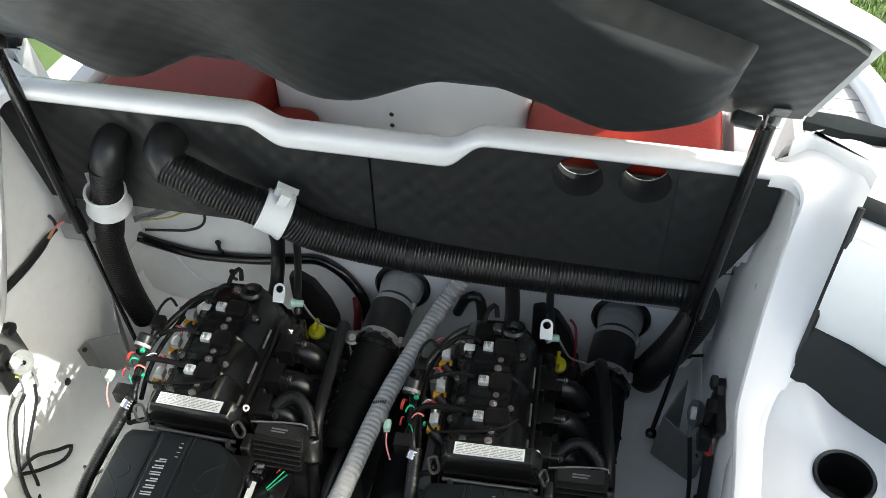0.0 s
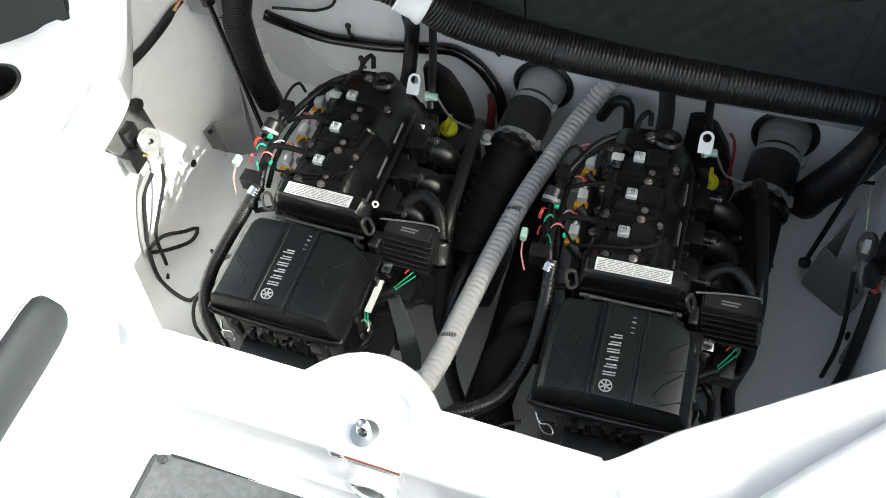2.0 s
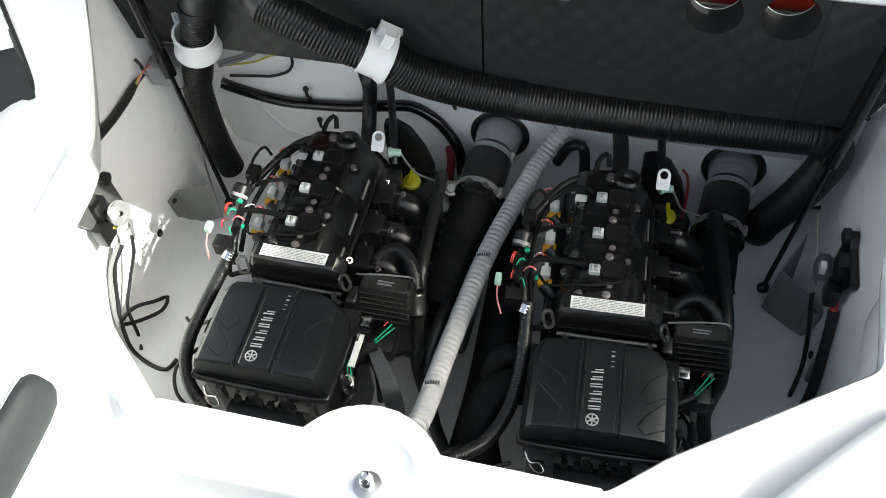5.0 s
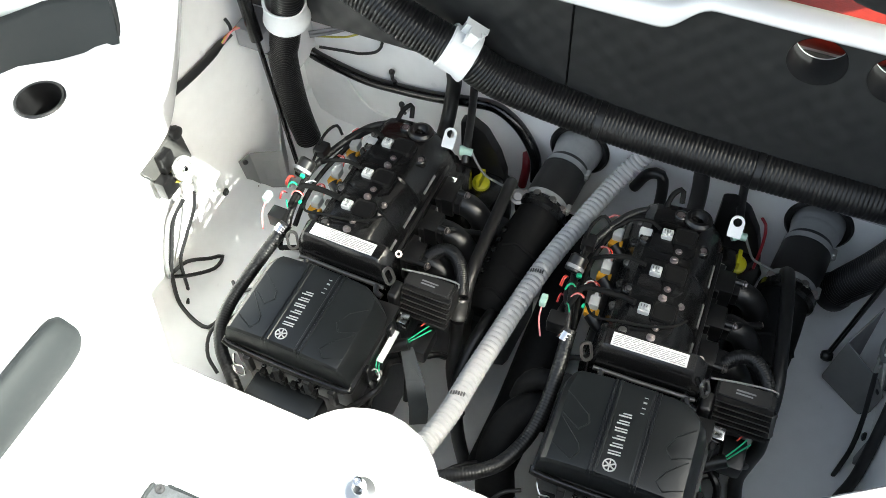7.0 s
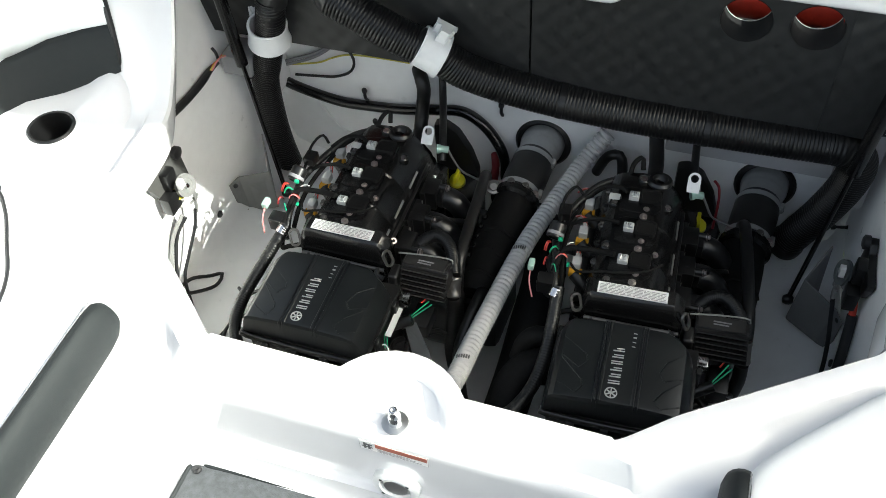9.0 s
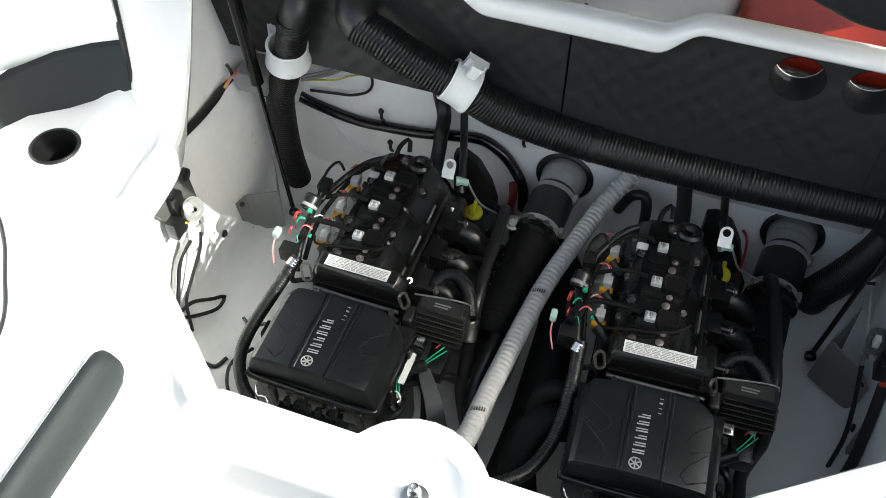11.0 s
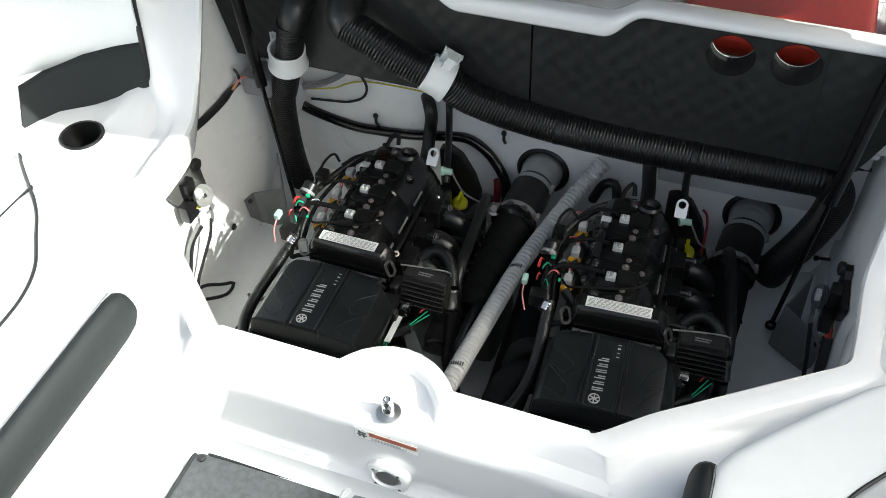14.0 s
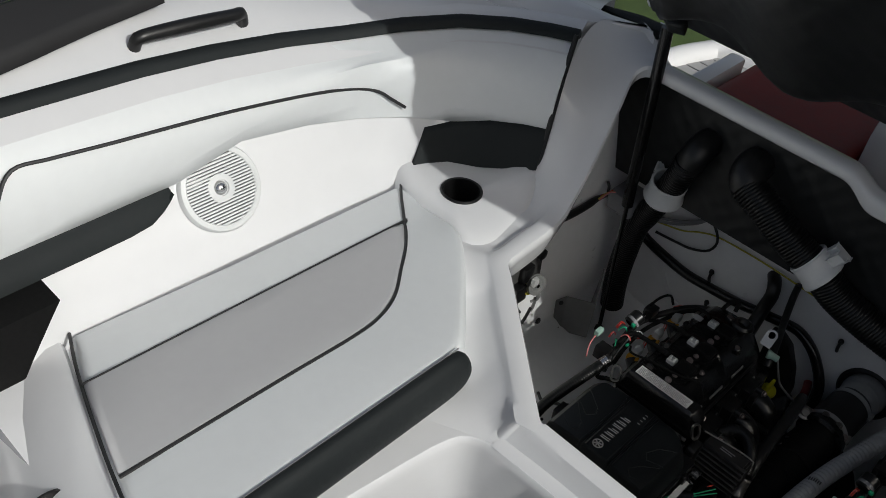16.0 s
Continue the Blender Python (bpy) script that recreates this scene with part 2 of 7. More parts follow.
def part(name, bm, mat, parent, label="", sharp=38):
    """One mesh, drawn in world metres, under a thing or a part."""
    bmesh.ops.translate(bm, verts=bm.verts[:], vec=-origin(parent))
    ob = new(name, mesh_of(name, bm, mat, sharp))
    ob.parent = parent
    return tagged(ob, label=label)


def thing(name, at, label, category, group=""):
    ob = new(name)
    ob.location = at
    ob.empty_display_size = 0.05
    return tagged(ob, label, category, group)


def solo(name, bm, mat, label, category, kind="", group="", sharp=38):
    """A thing of one mesh, its origin at its base."""
    lo = [min(v.co[i] for v in bm.verts) for i in range(3)]
    hi = [max(v.co[i] for v in bm.verts) for i in range(3)]
    at = Vector(((lo[0] + hi[0]) / 2, (lo[1] + hi[1]) / 2, lo[2]))
    bmesh.ops.translate(bm, verts=bm.verts[:], vec=-at)
    ob = new(name, mesh_of(name, bm, mat, sharp))
    ob.location = at
    return tagged(ob, label, category, group, kind)


def B():
    return bmesh.new()


def shape_of(fn, *args, **kw):
    bm = bmesh.new()
    fn(bm, *args, **kw)
    return bm


# ---- the moulded deck round the engine bay ----
def edge_y(x, flat, r):
    """Depth of the front lip: straight, with a half-round tab about the latch pin."""
    return max(flat, 0.440 + math.sqrt(max(0.0, r * r - x * x)))


def lip_stations():
    """Rows across the moulding, from the skirt inside the bay over the crown to the outside."""
    out = []
    side = [(-0.640, 1.203, 0.577, 0, 1), (-0.658, 1.2025, 0.577, -0.15, 1), (-0.673, 1.198, 0.576, -0.42, 0.9), (-0.684, 1.187, 0.569, -0.8, 0.6), (-0.688, 1.170, 0.551, -1, 0.15), (-0.672, 1.12, 0.505, -1, 0.05), (-0.652, 1.04, 0.415, -1, 0),
            (-0.638, 0.968, 0.344, -1, 0), (-0.632, 0.932, 0.321, -1, 0), (-0.630, 0.895, 0.311, -1, 0), (-0.629, 0.84, 0.306, -1, -0.02), (-0.626, 0.785, 0.304, -1, -0.1)]
    rows = [(0.024, -0.10), (0.003, -0.030), (0.0, -0.010), (0.004, -0.002), (0.012, 0.0), (0.034, -0.001), (0.041, -0.005), (0.046, -0.013), (0.054, -0.019), (0.085, -0.020), (0.115, -0.020)]
    # where the side coaming rises, the moulding sweeps up to the end of the corner pad
    ends = [(-0.640, 1.266, 0.545), (-0.672, 1.276, 0.560), (-0.752, 1.290, 0.596), (-0.805, 1.252, 0.606), (-0.828, 1.205, 0.606), (-0.815, 1.130, 0.580), (-0.784, 1.050, 0.510), (-0.767, 0.998, 0.368), (-0.752, 0.938, 0.303)]
    for j, (x, y, z, nx, ny) in enumerate(side):
        n = Vector((nx, ny, 0)).normalized()
        row = [Vector((x, y, z + dz)) + n * d for d, dz in rows]
        if j < 4:
            row[0] = Vector((x, y, z - 0.034)) + n * 0.012
        if j < len(ends):
            p, q = row[5], Vector(ends[j])
            sweep = [p.lerp(q, k) - Vector((0, 0, sag * (q - p).length)) for k, sag in ((0.10, 0.012), (0.24, 0.040), (0.46, 0.062), (0.76, 0.050), (1.0, 0.0))]
            plain = 0.35 if j == len(ends) - 1 else 0.0
            row[6:] = [a.lerp(b, plain) for a, b in zip(sweep, row[6:])]
        out.append(row)
    # along the diagonal a channel lies between the lip and the seat
    a, b = Vector((-0.620, 0.752, 0.304)), Vector((-0.327, 0.499, 0.305))
    n = Vector((-0.66, -0.75, 0)).normalized()
    for u, m, drop, reach in ((0.0, Vector((-1.0, -0.45, 0)), 0.012, 0.15), (0.10, n, 0.026, 0.2), (0.20, n, 0.046, 0.25), (0.35, n, 0.052, 0.25), (0.6, n, 0.047, 0.30), (0.82, n, 0.040, 0.27)):
        p = a.lerp(b, u)
        diag = [(0.012, -0.12), (0.002, -0.030), (0.0, -0.010), (0.004, -0.002), (0.013, 0.0), (0.038, -0.001), (0.0430, -0.004), (0.0480, -0.18 * drop - 0.003), (0.060, -0.40 * drop), (0.100, -0.85 * drop), (reach, -drop - 0.004)]
        out.append([p + m * d + Vector((0, 0, dz)) for d, dz in diag])
    xs = [-0.327, -0.315, -0.30, -0.27, -0.24, -0.17, -0.135, -0.12, -0.113, -0.107, -0.098, -0.085, -0.07, -0.05, -0.025, 0.0]
    for x in xs:
        yi, yb, yg = edge_y(x, 0.499, 0.113), edge_y(x, 0.466, 0.083), edge_y(x, 0.448, 0.028)
        ys = [(yi - 0.012, 0.185), (yi - 0.002, 0.275), (yi, 0.295), (yi - 0.004, 0.303), (yi - 0.013, 0.305), (yb + 0.004, 0.304), (yb - 0.0015, 0.3005), (yb - 0.0065, 0.2865), (yg, 0.2665), (0.434, 0.263), (0.4255, 0.2585)]
        k = min(1.0, max(0.0, (-x - 0.255) / 0.072))
        row = []
        for i, (y, z) in enumerate(ys):
            p = Vector((x, y, z))
            if i > 5:
                p.x -= k * (0.030 + 0.007 * (i - 6))
                p.y -= k * 0.003 * (i - 6) * (0.5 if i > 8 else 1)
            row.append(p)
        out.append(row)
    return out


def eased(stations, first, last, times):
    """Puts stations between the given ones, on smooth curves from station to station."""
    out = []
    for i, row in enumerate(stations):
        out.append(row)
        if first <= i < last:
            for k in range(1, times + 1):
                t = k / (times + 1)
                new_row = []
                for a, b, c, d in zip(stations[max(0, i - 1)], row, stations[i + 1], stations[min(len(stations) - 1, i + 2)]):
                    new_row.append(0.5 * (2 * b + (c - a) * t + (2 * a - 5 * b + 4 * c - d) * t * t + (3 * b - a - 3 * c + d) * t ** 3))
                out.append(new_row)
    return out


left = eased(lip_stations(), 0, 19, 4)
right = [[Vector((-p.x + 0.048 * min(1.0, max(0.0, (-p.x - 0.40) / 0.2)), p.y, p.z)) for p in row] for row in reversed(left[:-1])]
bm = B()
grid(bm, left + right)
solo("deck_rim", bm, GEL, "glossy white gelcoat rim moulded round the engine bay opening", "deck", "structure", sharp=36)


# riser and seat bases: one smooth moulded wall round the foot well, rounded into the floor
bm = B()
well = [(0.0, 0.414), (-0.10, 0.414), (-0.20, 0.4135), (-0.30, 0.413), (-0.338, 0.4123), (-0.342, 0.4122), (-0.348, 0.4121), (-0.354, 0.412), (-0.376, 0.409), (-0.392, 0.401), (-0.403, 0.389), (-0.410, 0.372), (-0.417, 0.34), (-0.425, 0.28), (-0.440, 0.15), (-0.452, 0.0), (-0.452, -0.16)]
well = [(-x, y) for x, y in reversed(well[1:])] + well
rows = []
for i, (x, y) in enumerate(well):
    (x0, y0), (x1, y1) = well[max(0, i - 1)], well[min(len(well) - 1, i + 1)]
    n = Vector((y1 - y0, x0 - x1, 0)).normalized()
    if n.dot(Vector((x, y - 0.1, 0))) < 0:
        n = -n
    deep = 1.0 if abs(x) < 0.345 else 0.0
    slant = 0.063 if 0.33 < abs(x) < 0.351 else 0.024 if 0.29 < abs(x) < 0.33 else 0.0
    row = []
    for d, z, cut in ((0.06 + 0.09 * min(1.0, max(0.0, (abs(x) - 0.395) / 0.015)), 0.2545, 0), (0.0145, 0.2592, 0), (0.0115, 0.2590, 0), (0.0085, 0.2555, 0), (0.006, 0.242, 0), (0.0055, 0.228, 0.1), (0.0035, 0.150, 0.6), (0.002, 0.084, 1.0), (0.0019, 0.078, 1.0), (0.0015, 0.0735, 0.75), (0.001, 0.0715, 0.0), (0.0, 0.045, 0), (-0.006, 0.020, 0), (-0.018, 0.006, 0), (-0.036, 0.0012, 0)):
        p = Vector((x, y, z)) + n * (d + 0.0135 * cut * deep)
        p.x -= math.copysign(slant, x) * min(1.0, max(0.0, (z - 0.075) / 0.155))
        row.append(p)
    rows.append(row)
grid(bm, rows)
solo("riser", bm, GEL, "white moulded riser and seat bases round the foot well", "deck", "structure", sharp=45)


def rim_z(x):
    return 0.545 + (0.030 if x < 0 else 0.036) * rim_step(x)


def rim_step(x):
    """0 in the dip of the rim, 1 beyond it."""
    k = min(1.0, max(0.0, (abs(x) - 0.138) / 0.090))
    return k * k * k * (10 - 15 * k + 6 * k * k)


bm = B()
rows = []
for i in range(161):
    x = -0.644 + 1.336 * i / 160
    z = rim_z(x)
    e = -0.008 + (0.018 if x > 0 else 0.010) * rim_step(x)
    rows.append([(x, 1.245, z - 0.036 + e), (x, 1.216, z - 0.035 + e), (x, 1.208, z - 0.032 + e), (x, 1.2035, z - 0.025 + e), (x, 1.203, z - 0.011 + e * 0.4), (x, 1.2065, z - 0.003), (x, 1.214, z + 0.001), (x, 1.228, z + 0.002), (x, 1.246, z - 0.002),
                 (x, 1.256, z - 0.012), (x, 1.264, z - 0.028), (x, 1.273, z - 0.056)])
grid(bm, rows)
solo("rear_rim", bm, GEL, "white gelcoat transom rim with a dip in its middle", "deck", "structure", sharp=50)


def pierced(bm, x0, x1, z0, z1, y0, y1, holes):
    """An upright slab with round holes through it."""
    xs = [x0]
    for cx, cz, r in holes:
        xs += [cx - r * 1.12, cx + r * 1.12]
    xs.append(x1)
    for i in range(0, len(xs), 2):
        box(bm, (xs[i], y0, z0), (xs[i + 1], y1, z1))
    for cx, cz, r in holes:
        h = r * 1.12
        box(bm, (cx - h, y0, z0), (cx + h, y1, cz - h))
        box(bm, (cx - h, y0, cz + h), (cx + h, y1, z1))
        n = 32
        ring = []
        for k in range(n):
            a = 2 * math.pi * k / n + math.pi / 4
            c, s = math.cos(a), math.sin(a)
            q = h / max(abs(c), abs(s))
            ring.append([(cx + q * c, y0, cz + q * s), (cx + r * c * 1.05, y0, cz + r * s * 1.05), (cx + r * c, y0 + min(0.006, 0.4 * (y1 - y0)), cz + r * s), (cx + r * c, y1, cz + r * s), (cx + q * c, y1, cz + q * s)])
        grid(bm, ring + [ring[0]])
    bmesh.ops.remove_doubles(bm, verts=bm.verts[:], dist=1e-5)


HOLES = [(0.380, 0.482, 0.043), (0.497, 0.486, 0.043)]
INNER = [(x, z - 0.0006, 0.0470) for x, z, r in HOLES]


def foam_strip(bm, x0, x1, n):
    """A foam slab whose top edge follows the rim."""
    rows = []
    for i in range(n + 1):
        x = x0 + (x1 - x0) * i / n
        top = rim_z(x) - 0.012
        rows.append([(x, 1.25, 0.262), (x, 1.25, top - 0.006), (x, 1.2525, top - 0.003), (x, 1.257, top - 0.012), (x, 1.266, top - 0.034), (x, 1.286, top - 0.050), (x, 1.286, 0.262)])
    grid(bm, rows, wrap=True, ends=True)


bm = B()
foam_strip(bm, -0.775, -0.004, 64)
solo("wall_foam", bm, FOAM, "charcoal quilted sound-proofing foam on the transom", "foam panel", "structure")
bm = B()
foam_strip(bm, 0.000, 0.262, 30)
pierced(bm, 0.262, 0.550, 0.262, 0.538, 1.25, 1.286, HOLES)
box(bm, (0.262, 1.2502, 0.536), (0.690, 1.2552, 0.564))
prism(bm, [(0.550, 0.262), (0.655, 0.262), (0.676, 0.305), (0.704, 0.375), (0.718, 0.42), (0.722, 0.50), (0.716, 0.525), (0.704, 0.538), (0.550, 0.538)], -1.286, -1.25, 0.003, m=Matrix(((1, 0, 0, 0), (0, 0, -1, 0), (0, 1, 0, 0), (0, 0, 0, 1))))
holed = solo("wall_foam", bm, FOAM, "charcoal quilted foam with two round vent holes", "foam panel", "structure")


def half_ring(bm, profile, cx, cz):
    """The lower half of a turned sleeve about an axis that runs aft."""
    rows = []
    for k in range(25):
        a = math.pi * (1.06 + 0.88 * k / 24)
        rows.append([(cx + r * math.cos(a), 1.25 + y, cz + r * math.sin(a)) for r, y in profile])
    grid(bm, rows)


for cx, cz, r in HOLES:
    bm = B()
    lathe(bm, [(r * 1.03, -0.0005), (r * 0.99, 0.005), (r * 0.985, 0.0352), (r * 1.03, 0.0352)], (cx, 1.25, cz), (0, 1, 0), 40)
    half_ring(bm, [(r * 0.985, 0.0352), (r * 0.985, 0.058), (r * 1.05, 0.058)], cx, cz)
    part("hole_edge", bm, FOAM_CUT, holed, "cut foam edge")
    bm = B()
    half_ring(bm, [(r * 1.05, 0.0582), (r * 0.978, 0.0582), (r * 0.978, 0.0598), (r * 1.05, 0.0598)], cx, cz)
    part("hole_rim", bm, LIGHT, holed, "pale rim behind the foam")
bm = B()
pierced(bm, -0.72, 0.20, 0.292, 0.498, 1.2865, 1.292, [])
pierced(bm, 0.20, 0.72, 0.292, 0.545, 1.2865, 1.2875, INNER)
solo("wall_transom", bm, BAY, "white moulded transom with two vent holes", "wall", "structure")

# bay shell: floor with stringers, rear bulkhead and side walls
bm = B()
prof = [(-0.699, -0.13), (-0.699, -0.15), (-0.685, -0.195), (-0.64, -0.215), (-0.54, -0.225), (-0.50, -0.26), (-0.46, -0.36), (-0.2, -0.40), (0, -0.42)]
prof = prof + [(-x, z) for x, z in reversed(prof[:-1])]
rows = [[(x, y, z) for x, z in prof] for y in (0.40, 0.7, 1.0, 1.2, 1.395)]
rows.append([(x * 0.985, 1.415, z if z < 0.2 else z) for x, z in prof])
grid(bm, rows)
solo("floor", bm, BAY, "pale grey gelcoat engine bay liner with stringers", "bay floor", "structure", sharp=50)
PORTS = [(-0.005, -0.053, 0.062), (0.510, -0.062, 0.062)]
bm = B()
pierced(bm, -0.72, 0.72, -0.45, 0.296, 1.42, 1.44, PORTS)
solo("wall_bulkhead", bm, BAY, "pale grey gelcoat rear bulkhead of the engine bay", "wall", "structure")
bm = B()
box(bm, (-0.70, 1.290, 0.272), (0.70, 1.4195, 0.290), 0.004, 1)
solo("bulkhead_ledge", bm, BAY, "pale gelcoat ledge above the bulkhead", "ledge", "structure")
for s, nm in ((-1, "wall_side"), (1, "wall_side")):
    bm = B()
    xs = sorted((s * 0.70, s * 0.715))
    rows = []
    for y, z in ((0.40, 0.25), (0.80, 0.25), (0.93, 0.27), (1.04, 0.38), (1.12, 0.47), (1.20, 0.54), (1.28, 0.56), (1.42, 0.56)):
        lean = 0.034 * (z - 0.2) / 0.36 if s > 0 else -0.075 * (z - 0.2) / 0.36 * min(1.0, max(0.0, (y - 0.9) / 0.3))
        rows.append([(xs[0], y, -0.132), (xs[0], y, 0.20), (xs[0] + lean, y, z), (xs[1] + lean, y, z), (xs[1], y, 0.20), (xs[1], y, -0.132)])
    grid(bm, rows, wrap=True, ends=True)
    solo(nm, bm, BAY, "white gelcoat side wall of the engine bay", "wall", "structure")
bm = B()
box(bm, (-0.72, 0.445, -0.45), (0.72, 0.46, 0.20))
solo("wall_front", bm, BAY, "plain bulkhead below the front lip", "wall", "structure")

# unseen wall added on the sunny side; its raised stretch shades the engine bay
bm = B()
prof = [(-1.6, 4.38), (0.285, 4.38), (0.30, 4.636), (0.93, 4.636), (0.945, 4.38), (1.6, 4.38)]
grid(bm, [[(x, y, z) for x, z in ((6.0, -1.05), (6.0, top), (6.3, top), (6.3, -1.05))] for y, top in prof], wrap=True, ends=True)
solo("wall_shade_caster", bm, RENDER, "unseen rendered wall added to keep the sun off the engine bay", "wall", "structure")

# ---- cockpit: floor, seat bases, ledges, seats and hull sides ----
bm = B()
rows = [[(x, y, 0.0) for x in (-1.1, -0.6, -0.44, 0.0, 0.44, 0.6, 1.1)] for y in (-2.2, -1.0, 0.0, 0.46)]
grid(bm, rows)
solo("floor_cockpit", bm, GEL, "white moulded cockpit floor", "floor", "structure")
bm = B()
outline = [(-0.385, 0.395), (-0.375, 0.405), (-0.10, 0.412), (-0.085, 0.405), (-0.075, 0.385), (0.075, 0.385), (0.085, 0.405), (0.10, 0.412), (0.375, 0.405), (0.385, 0.395),
           (0.40, -1.6), (-0.40, -1.6)]
prism(bm, outline, 0.002, 0.012, 0.003)
carpet = solo("carpet", bm, CARPET, "dark grey snap-in cockpit carpet lying on the white floor", "carpet")
bm = B()
tube(bm, [(x * 0.998, y - 0.003, 0.010) for x, y in ((-0.385, -1.0), (-0.386, 0.385), (-0.36, 0.403), (-0.11, 0.410))], 0.005, 8, 0.02)
part("binding", bm, VINYL_DARK, carpet, "dark stitched binding")
for sx in (-0.368, 0.368):
    bm = B()
    lathe(bm, [(0.008, 0), (0.008, 0.003), (0.004, 0.005), (1e-5, 0.003)], (sx, 0.388, 0.012))
    part("snap", bm, PIPING, carpet, "black press-stud")


def mirror(bm, s):
    if s > 0:
        for v in bm.verts:
            v.co.x = -v.co.x
    return bm


# Plan of the hull side: place at seat height and outward way, from the bow end to the aft corner.
SIDE = [(-1.00, -2.0, -1, 0), (-1.00, -1.0, -1, 0), (-1.005, -0.4, -1, 0), (-1.01, -0.1, -1, 0), (-1.01, 0.1, -1, 0), (-1.01, 0.3, -1, 0), (-1.008, 0.45, -1, 0.02), (-1.003, 0.6, -1, 0.08),
        (-0.990, 0.72, -1, 0.22), (-0.965, 0.81, -0.9, 0.45), (-0.925, 0.88, -0.7, 0.7), (-0.87, 0.925, -0.5, 0.86), (-0.81, 0.955, -0.4, 0.92), (-0.755, 0.975, -0.36, 0.93)]


def side_point(i, d, z, s=-1):
    x, y, nx, ny = SIDE[i]
    n = Vector((nx, ny, 0)).normalized()
    p = Vector((x, y, z)) + n * d
    return Vector((p.x * -s, p.y, p.z)) if s > 0 else p


def side_loft(bm, idx, profile, wrap=False, ends=False):
    """profile(i): rows of (outward, height) at station i."""
    grid(bm, [[side_point(i, d, z) for d, z in profile(i)] for i in idx], wrap=wrap, ends=ends)


def corner(i):
    """0 along the side, 1 round the aft corner."""
    return min(1.0, max(0.0, (i - 7) / 3))


TOP = (0.72, 0.70, 0.668, 0.655, 0.645, 0.634, 0.619, 0.597, 0.580, 0.582, 0.592, 0.602, 0.610, 0.616)
LOW = (0.43, 0.43, 0.43, 0.43, 0.43, 0.432, 0.457, 0.440, 0.420, 0.403, 0.400, 0.400, 0.402, 0.405)


def top_z(i):
    return TOP[i]


def side_y(y, d, z):
    """A point at depth y along the straight of the hull side."""
    for i in range(len(SIDE) - 1):
        if SIDE[i][1] <= y <= SIDE[i + 1][1]:
            k = (y - SIDE[i][1]) / (SIDE[i + 1][1] - SIDE[i][1])
            return side_point(i, d, z).lerp(side_point(i + 1, d, z), k)


def pad_section(i):
    low, top, c = LOW[i], top_z(i), corner(i)
    if c >= 1:
        return [(0.10, 0.375), (0.060, 0.385), (0.050, 0.430), (0.050, 0.50), (0.068, 0.545), (0.095, top - 0.035), (0.122, top - 0.016), (0.145, top - 0.012), (0.19, top - 0.03), (0.19, 0.45)]
    d = 0.06 + 0.48 * (low - 0.38)
    return [(d + 0.03, low - 0.012), (d - 0.014, low + 0.001), (0.5 * d + 0.026, low + 0.035), (0.060 - 0.012 * c, 0.50), (0.066 - 0.006 * c, 0.55), (0.092 - 0.008 * c, top - 0.036), (0.138 - 0.016 * c, top - 0.016), (0.158 - 0.013 * c, top - 0.012), (0.19, top - 0.03), (0.19, 0.46)]


